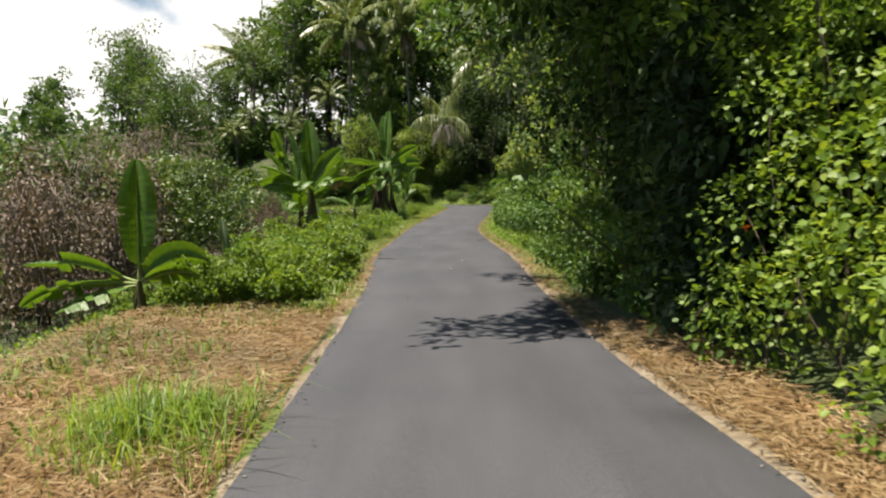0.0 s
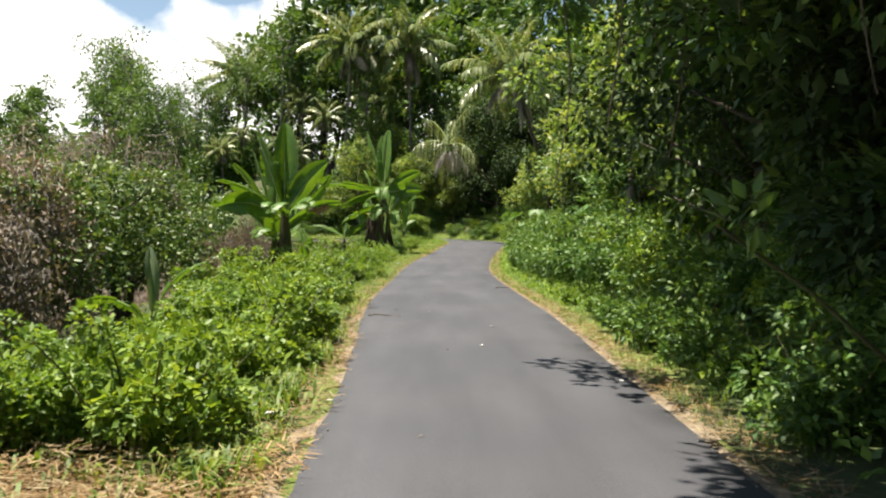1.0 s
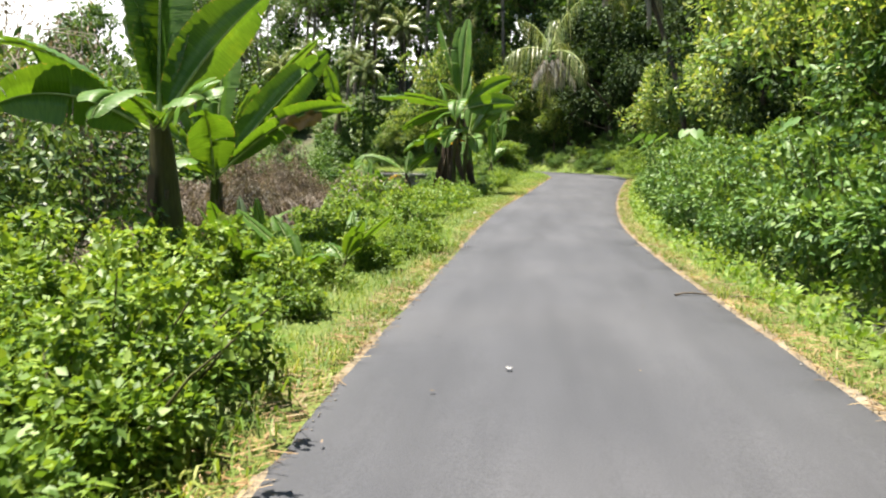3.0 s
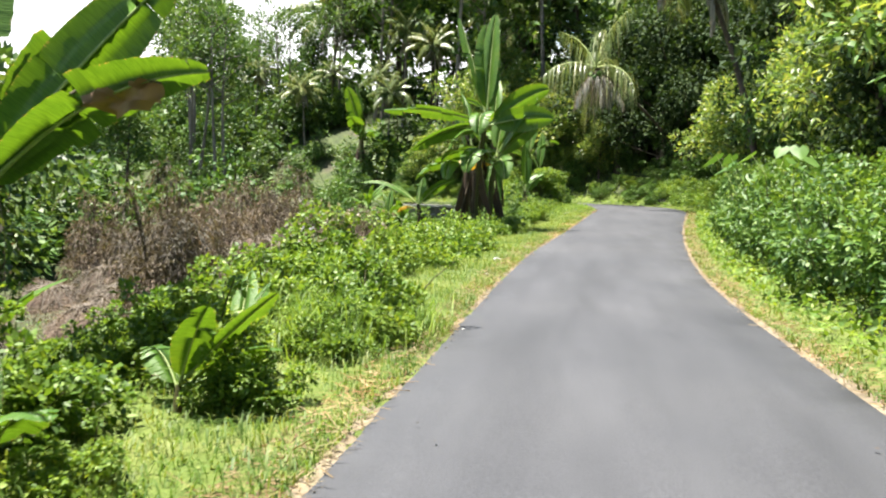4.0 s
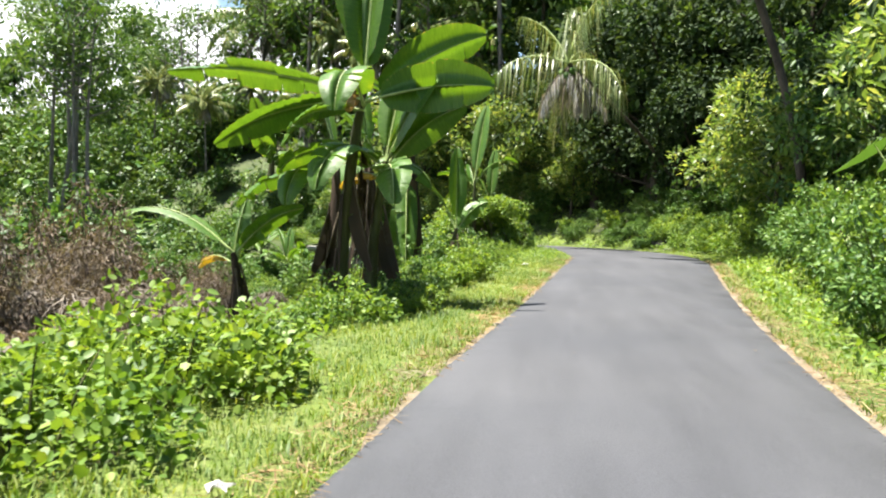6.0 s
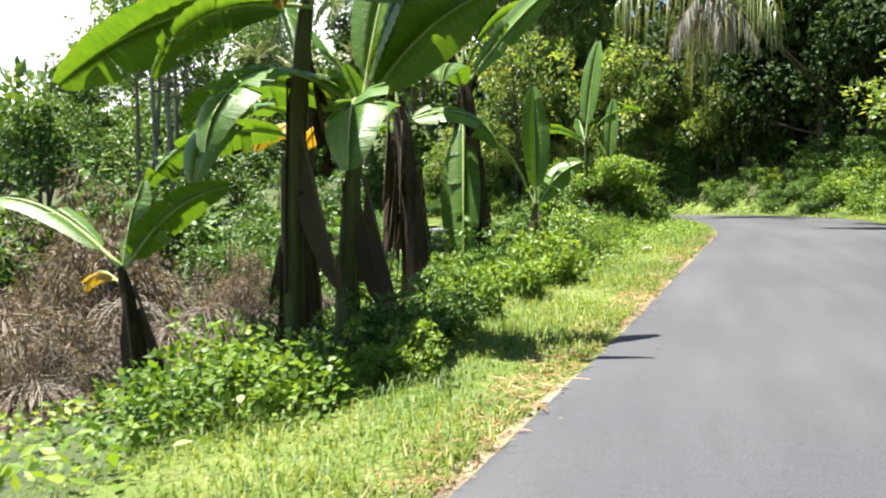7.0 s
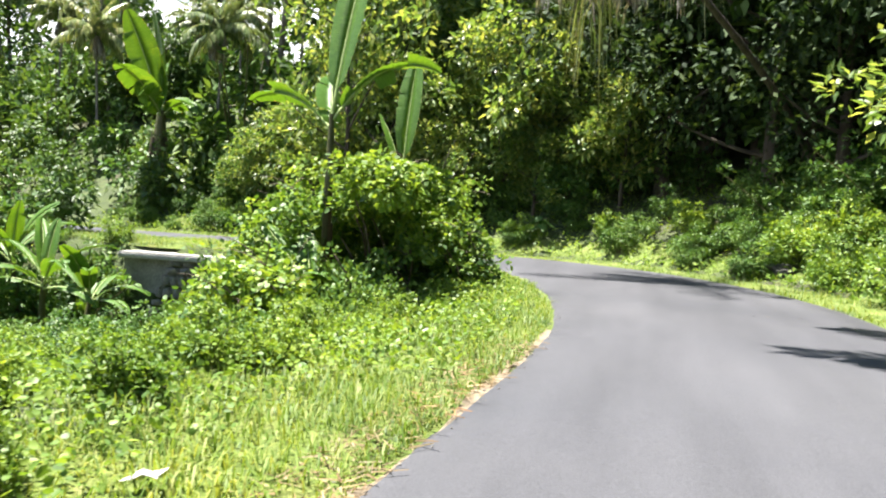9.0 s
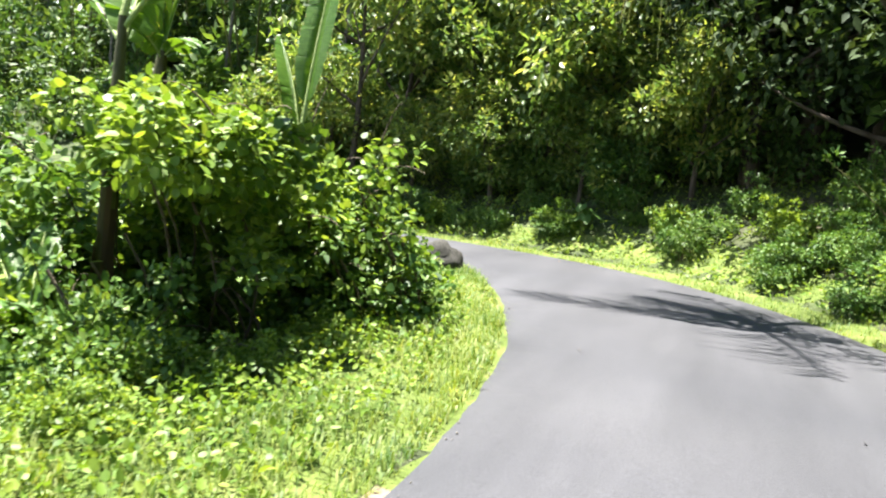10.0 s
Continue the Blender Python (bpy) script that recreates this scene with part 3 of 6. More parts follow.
def banana_plant(seed, height=1.8, leaves=8, length=2.0, width=0.55, radius=0.10, dead=2, dry=False, upright=0.5, azimuths=None, pale=0, label="", lean=0.1, spec=None, sag=0.1, yellowed=0, browned=()):
    """A banana plant: leaf-sheath stem, arching torn leaves, withered leaves hanging on the stem."""
    rng = np.random.default_rng(seed)
    root = new("banana_plant")
    pts = np.array([[lean * height * (k / 6) ** 2 * math.cos(seed), lean * height * (k / 6) ** 2 * math.sin(seed), height * k / 6 - 0.15 * (k == 0)] for k in range(7)])
    rad = radius * np.array([1.35, 1.15, 1.02, 0.95, 0.86, 0.74, 0.5])
    v, f = tube(pts, rad, 10)
    part("pseudostem", mesh_np("pseudostem", v, f, M_DRYSTEM if dry else M_STEM, True), root)
    strips = []
    for k in range(22 if dry else 9):         # loose dry sheaths round the stem
        a, z0 = rng.uniform(0, 6.28), rng.uniform(0.1, 0.75) * height
        ln = rng.uniform(0.25, 0.5) * height
        i = z0 / height * 6
        cx, cy = np.interp(i, range(7), pts[:, 0]), np.interp(i, range(7), pts[:, 1])
        o = np.array([math.cos(a), math.sin(a), 0])
        s = np.array([-o[1], o[0], 0]) * radius * rng.uniform(0.22, 0.6)
        c = np.array([cx, cy, z0])
        p0, p1, p2 = c + o * radius * 1.1, c + o * radius * 1.35 - [0, 0, ln * 0.5], c + o * radius * rng.uniform(1.2, 2.6) - [0, 0, min(ln, z0)]
        strips.append((np.array([p0 - s, p0 + s, p1 + s, p1 - s, p2 + s * 0.5, p2 - s * 0.5]), np.array([[0, 1, 2, 3], [3, 2, 4, 5]])))
    part("dry_sheath", mesh_np("dry_sheath", *joined(strips), M_WITHERED), root, "brown papery leaf sheath")
    top = pts[-1]
    leaves = len(spec) if spec is not None else leaves
    for k in range(leaves):
        az = azimuths[k] if azimuths is not None and k < len(azimuths) else k * 2.4 + rng.uniform(-0.4, 0.4)
        u = k / max(leaves - 1, 1)
        pitch = 86 - (1 - upright) * 60 * u - upright * 34 * u + rng.uniform(-6, 6)
        droop = 18 + 95 * u ** 1.2 * (1.15 - upright * 0.6) + rng.uniform(-8, 12)
        ln = length * (0.75 + 0.3 * math.sin(3.0 * (0.25 + 0.6 * u))) * rng.uniform(0.88, 1.1)
        turn = rng.uniform(-0.7, 0.7)
        if spec is not None:                  # azimuth, pitch, droop, length and twist of each leaf
            az, pitch, droop, ln, turn = spec[k][:5]
            az, turn = radians(az), radians(turn)
        mat = M_BANANA_PALE if k < pale else M_BANANA
        bl = banana_blade(rng, az, pitch, ln, width * rng.uniform(0.85, 1.1), droop, 0.12 + 0.42 * u, spec[k][5] if spec is not None and len(spec[k]) > 5 else 0.34 - 0.45 * u, twist=turn)
        ob = part("leaf", leaf_mesh("leaf", *bl, mat), root)
        ob.location = top - Vector((0, 0, sag * height * u))
    for k in range(dead):
        bl = banana_blade(rng, rng.uniform(0, 6.28), rng.uniform(-86, -70), length * rng.uniform(0.4, 0.75), width * rng.uniform(0.3, 0.5), rng.uniform(-6, 14), 0.7, -1.25, 0.0, 14, 0.3, rng.uniform(-0.8, 0.8))
        ob = part("withered_leaf", leaf_mesh("withered_leaf", *bl, M_WITHERED if k % 5 != 3 else M_DEADLEAF, M_VINE), root, "brown withered leaf hanging down")
        u = rng.uniform(0.05, 0.4)
        o = rng.uniform(0, 6.28)
        ob.location = Vector([float(np.interp(6 * (1 - u), range(7), pts[:, c])) for c in range(3)]) + Vector((math.cos(o), math.sin(o), 0)) * radius * 0.9
    for az, out, rise, ln in browned:         # dry crumpled leaves hanging from a dead stalk
        o = np.array([math.cos(radians(az)), math.sin(radians(az)), 0])
        q = np.linspace(0, 1, 7)
        stalk = np.stack([o[0] * out * q, o[1] * out * q, rise * np.sin(1.9 * q)], 1)
        u, w = np.meshgrid(np.linspace(0, 1, 10), np.linspace(0, 1, 6), indexing="ij")
        fold = 0.09 * w * np.sin(11 * u + 5 * w) + 0.035 * rng.normal(size=u.shape)
        side = np.array([-o[1], o[0], 0])
        cloth = stalk[-1] * (0.62 + 0.38 * u)[..., None] + side * fold[..., None] + np.array([0, 0, -1.0]) * (ln * w * (0.35 + 0.65 * np.sin(2.6 * u + 0.3)) * rng.uniform(0.75, 1.1, u.shape))[..., None]
        cloth[..., 2] += rise * 0.9 * (np.sin(1.9 * (0.62 + 0.38 * u)) - (0.62 + 0.38 * u) * math.sin(1.9))
        a, c = np.meshgrid(np.arange(9), np.arange(5), indexing="ij")
        f = np.stack([a * 6 + c, a * 6 + c + 1, (a + 1) * 6 + c + 1, (a + 1) * 6 + c], -1).reshape(-1, 4)
        tv, tf = tube(stalk, np.linspace(0.02, 0.008, 7), 5)
        me = leaf_mesh("withered_leaf", cloth.reshape(-1, 3), f, tv, tf, None, M_TANLEAF, M_VINE)
        part("withered_leaf", me, root, "tan withered leaf").location = top - Vector((0, 0, 0.06 * height))
    for k in range(yellowed):
        bl = banana_blade(rng, 2.6 + k, 20, length * 0.5, width * 0.6, 80, 0.5, -0.6)
        part("yellowed_leaf", leaf_mesh("yellowed_leaf", *bl, M_YELLOWLEAF), root, "yellowing leaf").location = top - Vector((0, 0, 0.12 * height))
    return tagged(root, label or "green banana plant with torn arching leaves", "banana plant", "banana plants along the road")


def palm_frond(rng, az, pitch, length, droop, leaflets=40, leaflet=0.95, hang=0.6, width=0.045):
    """A feather frond: rib and hanging leaflets."""
    segs = 10
    t = np.linspace(0, 1, segs + 1)
    ang = radians(pitch) - radians(droop) * t ** 1.3
    way = np.array([math.cos(az), math.sin(az)])
    d = np.stack([np.cos(ang) * way[0], np.cos(ang) * way[1], np.sin(ang)], 1)
    mid = np.vstack([[0, 0, 0], np.cumsum(d[:-1] * length / segs, axis=0)])
    side = np.array([-way[1], way[0], 0.0])
    u = np.repeat(np.linspace(0.14, 0.99, leaflets), 2)
    sgn = np.tile([-1.0, 1.0], leaflets)
    base = np.stack([np.interp(u, t, mid[:, k]) for k in range(3)], 1)
    dd = np.stack([np.interp(u, t, d[:, k]) for k in range(3)], 1)
    ln = leaflet * (0.45 + 0.55 * np.sin(np.pi * np.clip(u * 0.9 + 0.12, 0, 1))) * rng.uniform(0.8, 1.15, len(u))
    way3 = unit(side[None] * sgn[:, None] * (0.9 if hang < 1.2 else 0.6) + dd * 0.55 + np.array([0, 0, -0.25]) + (0.12 if hang < 1.2 else 0.25) * rng.normal(size=(len(u), 3)))
    m = base + way3 * ln[:, None] * 0.5
    tip = base + way3 * ln[:, None] * 0.8 + np.array([0, 0, -1]) * (hang * ln * rng.uniform(0.6, 1.2, len(u)))[:, None]
    s = unit(np.cross(way3, np.array([0, 0, 1.0]))) * width / 2
    v = np.stack([base - s * 0.5, base + s * 0.5, m + s, m - s, tip + s * 0.25, tip - s * 0.25], 1)
    f = np.array([[0, 1, 2, 3], [3, 2, 4, 5]])
    rv, rf = tube(mid, np.linspace(0.045, 0.008, segs + 1), 4)
    return v.reshape(-1, 3), (np.arange(len(u))[:, None, None] * 6 + f).reshape(-1, 4), rv, rf


def coconut_palm(seed, height=12.0, fronds=18, length=4.2, dead=4, lean=(0.8, 0.3), label="", thick=0.05, girth=1.0, bark=None, limp=0.35):
    rng = np.random.default_rng(seed)
    root = new("coconut_palm")
    k = np.linspace(0, 1, 14)
    pts = np.stack([lean[0] * k ** 1.6, lean[1] * k ** 1.6, height * k - 0.3 * (k == 0)], 1)
    rad = np.interp(k, [0, 0.06, 0.3, 1], [0.26, 0.17, 0.14, 0.11]) * (1 + 0.05 * np.sin(np.arange(14) * 2.6)) * girth
    v, f = tube(pts, rad, 9)
    part("trunk", mesh_np("trunk", v, f, bark or M_PALEBARK, True), root)
    top = Vector(pts[-1])
    for i in range(fronds):
        u = i / (fronds - 1)
        fr = palm_frond(rng, i * 2.4 + rng.uniform(-0.3, 0.3), 78 - 88 * u, length * rng.uniform(0.85, 1.1), 42 + 45 * u + rng.uniform(-8, 8), hang=limp + 0.5 * u, width=thick)
        ob = part("frond", leaf_mesh("frond", *fr, None, M_FROND), root)
        ob.location = top
    for i in range(dead):
        fr = palm_frond(rng, rng.uniform(0, 6.28), rng.uniform(-62, -20), length * rng.uniform(0.5, 0.75), 45, 30, 0.6, 1.0, thick)
        ob = part("dead_frond", leaf_mesh("dead_frond", *fr, None, M_DEADFROND, M_VINE), root, "grey-brown dead frond hanging down")
        ob.location = top - Vector((0, 0, 0.15))
    nuts = []
    for i in range(7):
        a = i * 0.9
        c = np.array([0.26 * math.cos(a), 0.26 * math.sin(a), -0.32 - 0.1 * (i % 3)])
        z = np.linspace(-1, 1, 6)
        nuts.append(tube(c + np.stack([0 * z, 0 * z, 0.15 * z], 1), 0.12 * np.sqrt(np.clip(1.02 - z * z, 0.01, 1)), 7))
    ob = part("nut_cluster", mesh_np("nut_cluster", *joined(nuts), M_SHRUB, True), root, "cluster of green coconuts")
    ob.location = top
    return tagged(root, label or "tall coconut palm with drooping feathery fronds", "palm tree", "coconut palms")


def leafy_tree(seed, height=9.0, crown=(3.0, 6.0), base=0.35, n=4200, leaf=(0.34, 0.15), mat=None, bark=None, trunk=0.16, limbs=9, lumps=26, fine=False, name="tree", label="", category="tree", hang=0.35, stems=1, group=""):
    """A tree: tapered trunk, limbs that fork out into the crown, and a crown of single leaves in uneven clumps."""
    rng = np.random.default_rng(seed)
    root = new(name)
    woods, ends = [], []
    for s in range(stems):
        off = rng.normal(size=2) * (0.35 if stems > 1 else 0.0)
        k = np.linspace(0, 1, 9)
        bend = rng.normal(size=(2,)) * 0.06 * height
        pts = np.stack([off[0] + bend[0] * k ** 2, off[1] + bend[1] * np.sin(k * 2), height * 0.86 * k - 0.25 * (k == 0)], 1)
        woods.append(tube(pts, trunk * np.linspace(1.25, 0.25, 9) / stems ** 0.4, 8))
        for i in range(limbs):
            u = base + (0.95 - base) * (i + rng.random() * 0.7) / limbs
            p0 = np.array([np.interp(u, k, pts[:, c]) for c in range(3)])
            a = i * 2.4 + rng.uniform(-0.5, 0.5)
            ln = crown[0] * rng.uniform(0.55, 1.0) * (1.1 - 0.55 * (u - base) / (1 - base))
            q = np.linspace(0, 1, 6)
            rise = rng.uniform(0.15, 0.7)
            lp = p0 + np.stack([np.cos(a + 0.3 * q) * ln * q, np.sin(a + 0.3 * q) * ln * q, ln * (rise * q + 0.15 * q * q)], 1)
            woods.append(tube(lp, trunk * np.linspace(0.42, 0.08, 6), 5))
            ends += [lp[-1], lp[3] + rng.normal(size=3) * 0.2]
    part("trunk", mesh_np("trunk", *joined(woods), bark or M_BARK, True), root)
    ends = np.array(ends)
    z0 = height - crown[1]
    extra = np.stack([rng.normal(size=lumps) * crown[0] * 0.5, rng.normal(size=lumps) * crown[0] * 0.5, z0 + crown[1] * rng.uniform(0.1, 0.95, lumps)], 1)
    centres = np.concatenate([ends, extra])
    radii = crown[0] * rng.uniform(0.16, 0.36, len(centres))
    p, d = cloud(rng, centres, radii, n, 0.75, 0.35)
    maker = leaf_blades if fine else small_leaves
    v, f = maker(rng, p, d, leaf[0], leaf[1], hang)
    part("crown", mesh_np("crown", v, f, mat or M_FARLEAF), root)
    return tagged(root, label or "green broadleaf tree with an uneven crown", category, group)


def bush(seed, size=(0.9, 0.9), n=1300, leaf=(0.12, 0.065), mat=None, stems=8, lumps=12, name="bush", label="", category="bush", hang=0.3, flowers=0, group="", flat=0.8, fmat=None, fine=True, oval=False, tight=1.0):
    """A bush: stems from one foot and leaves in lumps."""
    rng = np.random.default_rng(seed)
    root = new(name)
    c, r = lobes(rng, lumps, size)
    r = r * tight
    k = 6                                     # loose shoots above the body of the bush
    shoots = np.stack([rng.normal(size=k) * size[0] * 0.45, rng.normal(size=k) * size[0] * 0.45, size[1] * rng.uniform(0.8, 1.22, k)], 1)
    c, r = np.concatenate([shoots, c]), np.r_[size[0] * rng.uniform(0.10, 0.2, k), r]
    woods = []
    for i in range(stems):
        e = c[i % len(c)] + rng.normal(size=3) * 0.1 * size[0]
        b0 = np.array([e[0] * 0.25, e[1] * 0.25, -0.08])
        q = np.linspace(0, 1, 4)[:, None]
        woods.append(tube(b0 * (1 - q) + e * q + np.array([0, 0, 0.12]) * np.sin(q * 3.1), np.linspace(0.012, 0.004, 4) * (size[1] + 0.4), 4))
    part("branchwork", mesh_np("branchwork", *joined(woods), M_VINE if mat is M_DEADLEAF else M_STEM), root)["kind"] = "stuff"
    p, d = cloud(rng, c, r, n, flat, 0.45)
    p[:, 2] = np.maximum(p[:, 2], 0.02)
    v, f = (round_leaves if oval else leaf_blades if fine else small_leaves)(rng, p, d, leaf[0], leaf[1], hang)
    part("foliage", mesh_np("foliage", v, f, mat or M_WEED), root)
    if flowers:
        p, d = cloud(rng, c[:k + 5], r[:k + 5] * 1.05, flowers, flat, 0.95)
        p, d = p[d[:, 2] > 0.0], d[d[:, 2] > 0.0]
        p = p + np.array([0, 0, 0.06])
        v, f = small_leaves(rng, np.repeat(p, 4, 0), np.repeat(d, 4, 0), 0.06, 0.045, -0.4)
        part("blossom", mesh_np("blossom", v, f, fmat or M_FLOWER), root, "small pale flower heads")
    return tagged(root, label or "low leafy green roadside bush", category, group)


def taro(seed, height=0.9, leaves=7, size=0.5, label=""):
    """Large heart-shaped leaves on long stalks."""
    rng = np.random.default_rng(seed)
    root = new("taro_plant")
    for k in range(leaves):
        a = k * 2.4 + rng.uniform(-0.3, 0.3)
        h = height * rng.uniform(0.6, 1.1)
        r = height * rng.uniform(0.15, 0.5)
        q = np.linspace(0, 1, 6)
        st = np.stack([np.cos(a) * r * q ** 1.6, np.sin(a) * r * q ** 1.6, h * q], 1)
        o = np.array([math.cos(a), math.sin(a), 0])
        s = np.array([-o[1], o[0], 0])
        dn = unit(o * 0.75 + np.array([0, 0, -0.65]))
        L = size * rng.uniform(0.7, 1.15)
        outline = [(-0.28, 0.16), (-0.22, 0.36), (0.05, 0.44), (0.4, 0.33), (0.72, 0.15), (1.0, 0.0), (0.72, -0.15), (0.4, -0.33), (0.05, -0.44), (-0.22, -0.36), (-0.28, -0.16)]
        nn = np.cross(s, dn)
        rim = np.array([st[-1] + dn * L * x + s * L * y + nn * L * (0.10 * abs(y) * 2 - 0.08 * x * x) for x, y in outline])
        v = np.vstack([st[-1:], rim])
        f = np.array([[0, i + 1, i + 2] for i in range(len(rim) - 1)])
        leaf = part("leaf", mesh_np("leaf", v, f, M_SHRUB), root)
        part("stalk", mesh_np("stalk", *tube(st - [0, 0, 0.004], np.linspace(0.016, 0.007, 6), 5), M_MIDRIB), leaf)
    return tagged(root, label or "taro plant with large heart-shaped leaves", "plant")


def scatter_tufts(rng, xs, ys, blades, height, spread, width=0.012):
    """Bent grass blades in tufts at the places given: three-triangle strips."""
    n = len(xs) * blades
    x = np.repeat(xs, blades) + rng.normal(size=n) * spread
    y = np.repeat(ys, blades) + rng.normal(size=n) * spread
    s, h = road_place(x, y)
    keep = np.abs(s) > 0.03
    x, y = x[keep], y[keep]
    z = land(x, y)
    n = len(x)
    a = rng.uniform(0, 2 * np.pi, n)
    hh = height * rng.uniform(0.4, 1.3, n) * np.clip(1.0 + 0.6 * wave(x, y, 1.7, 3.0), 0.4, 1.9)
    lean = rng.uniform(0.3, 1.3, n)
    base = np.stack([x, y, z - 0.01], 1)
    o = np.stack([np.cos(a), np.sin(a), 0 * a], 1)
    sd = np.stack([-o[:, 1], o[:, 0], 0 * a], 1) * (width * rng.uniform(0.6, 1.4, n))[:, None]
    m = base + o * (hh * lean * 0.35)[:, None] + np.array([0, 0, 1.0]) * (hh * 0.62)[:, None]
    t = base + o * (hh * lean)[:, None] + np.array([0, 0, 1.0]) * (hh * (1.0 - 0.45 * lean))[:, None]
    v = np.stack([base - sd, base + sd, m + sd * 0.8, m - sd * 0.8, t], 1)
    f = np.array([[0, 1, 2], [0, 2, 3], [3, 2, 4]])
    return v.reshape(-1, 3), (np.arange(n)[:, None, None] * 5 + f).reshape(-1, 3)


def along(rng, n, y0, y1, d0, d1, side):
    """n places beside the road: road stretch by y of its middle line, metres past the edge, side -1 left, +1 right."""
    k = np.where((MID[:, 1] >= y0) & (MID[:, 1] <= y1) & (MID[:, 0] > -16))[0]
    i = rng.choice(k, n)
    w = np.where(side > 0, WR[i], WL[i]) + rng.uniform(d0, d1, n)
    j = rng.uniform(-0.35, 0.35, n)
    return MID[i, 0] + side * NOR[i, 0] * w + TAN[i, 0] * j, MID[i, 1] + side * NOR[i, 1] * w + TAN[i, 1] * j


def ground_leaves(rng, x, y, lift, length, width, hang=0.25):
    z = land(x, y) + rng.uniform(0.0, lift, len(x))
    out = unit(np.stack([rng.normal(size=len(x)), rng.normal(size=len(x)), 0.6 + 0 * x], 1))
    return small_leaves(rng, np.stack([x, y, z], 1), out, length, width, hang)


def strap_plant(seed, length=0.6, leaves=18, width=0.055):
    """A rosette of pale arching strap leaves."""
    rng = np.random.default_rng(seed)
    root = new("strap_leaf_plant")
    for k in range(leaves):
        a = k * 2.4 + rng.uniform(-0.2, 0.2)
        u = k / leaves
        ang = radians(82 - 45 * u) - radians(30 + 75 * u) * np.linspace(0, 1, 8) ** 1.5
        ln = length * rng.uniform(0.75, 1.2)
        o = np.array([math.cos(a), math.sin(a), 0])
        d = np.cos(ang)[:, None] * o + np.sin(ang)[:, None] * np.array([0, 0, 1.0])
        mid = np.vstack([[0, 0, -0.02], np.cumsum(d * ln / 8, axis=0)])
        s = np.array([-o[1], o[0], 0]) * width * 0.5
        w = np.array([0.7, 0.9, 1, 1, 0.95, 0.85, 0.65, 0.4, 0.05])[:, None]
        v = np.concatenate([mid - s * w + [0, 0, 0.006], mid + s * w + [0, 0, 0.006], mid])
        f = np.array([[i, 18 + i, 19 + i, i + 1] for i in range(8)] + [[18 + i, 9 + i, 10 + i, 19 + i] for i in range(8)])
        part("leaf", mesh_np("leaf", v, f, M_BANANA_PALE), root)
    return tagged(root, "rosette of pale green strap-shaped leaves", "plant", "strap-leaved plants")


# ---- left of the road, in the order of the way ----
RNG = np.random.default_rng(7)
WEEDS = [dict(seed=s, size=(0.85, 0.8), n=2200, fine=False, leaf=(0.105, 0.062), mat=M_WEED, lumps=18, tight=0.8, label="light green leafy weeds on the verge") for s in (11, 12, 13, 14)]
NEAR_WEEDS = [dict(seed=s, size=(0.85, 0.8), n=4200, fine=False, leaf=(0.074, 0.05), mat=M_WEED, lumps=24, tight=0.7, label="light green leafy weeds on the verge") for s in (15, 16, 17, 18)]
SHRUBS = [dict(seed=s, size=(1.2, 1.5), n=2200, fine=False, leaf=(0.15, 0.075), mat=M_SHRUB, name="shrub", label="dense green shrub with oval leaves", category="shrub", lumps=16) for s in (21, 22, 23)]
CREEPS = [dict(seed=s, size=(1.3, 0.95), n=2900, fine=False, oval=True, leaf=(0.085, 0.07), mat=M_WEED if s == 31 else M_SHRUB, name="creeper_mound", label="bright green creeper heaped over low bushes" if s == 31 else "dark green creeper heaped over low bushes", category="creeper", lumps=20, hang=0.1) for s in (31, 32)]
DEADS = [dict(seed=s, size=(1.2, 1.7), n=6500, fine=False, leaf=(0.12, 0.022), mat=M_DEADLEAF, name="dead_bush", label="dried brown bush with withered creeper", category="dead bush", lumps=20, hang=1.1, flat=0.95) for s in (41, 42)]


def weed(i, x, y, size=1.0, turn=None, tall=1.0):
    near = x < 0.5 and (y < 36 or 56 < y < 67)
    return put(("weed", near, i % 4), lambda: bush(**(NEAR_WEEDS if near else WEEDS)[i % 4]), spot(x, y, turn if turn is not None else (i * 73) % 360, size, 0.03, tall))


def shrub(i, x, y, size=1.0, tall=1.0):
    return put(("shrub", i % 3), lambda: bush(**SHRUBS[i % 3]), spot(x, y, (i * 97) % 360, size, 0.05, tall))


def creep(i, x, y, size=1.0, tall=1.0):
    return put(("creep", i % 2), lambda: bush(**CREEPS[i % 2]), spot(x, y, (i * 61) % 360, size, 0.05, tall))


def dead_bush(i, x, y, size=1.0, tall=1.0):
    return put(("dead", i % 2), lambda: bush(**DEADS[i % 2]), spot(x, y, (i * 83) % 360, size, 0.05, tall))


# weed hedge from y 11 to 24
i = 0
for y in np.arange(11.6, 24.5, 0.95):
    for d in (0.75, 1.75, 2.8):
        i += 1
        weed(i, float(np.interp(y, [11, 20, 24], [-1.35, -1.6, -1.7])) - d - RNG.uniform(-0.2, 0.25) - (0.25 if y > 21 else 0), y + RNG.uniform(-0.3, 0.3), RNG.uniform(0.75, 1.1) * (0.85 if d < 1 else 0.72 if d < 2 else 0.48))
for x, y, s in [(-3.4, 25.6, 1.0), (-4.4, 25.2, 1.1), (-3.2, 27.6, 0.75), (-4.6, 27.5, 1.0), (-5.4, 26.3, 1.1), (-3.8, 26.5, 0.8), (-3.5, 29.2, 0.8), (-4.6, 29.6, 1.0), (-3.1, 30.8, 0.75), (-4.0, 31.6, 0.6),
                (-2.35, 32.6, 0.75), (-2.45, 33.4, 0.8), (-3.4, 33.3, 0.9), (-3.3, 34.6, 0.8), (-4.4, 34.2, 1.0)]:
    i += 1
    weed(i, x, y, s)
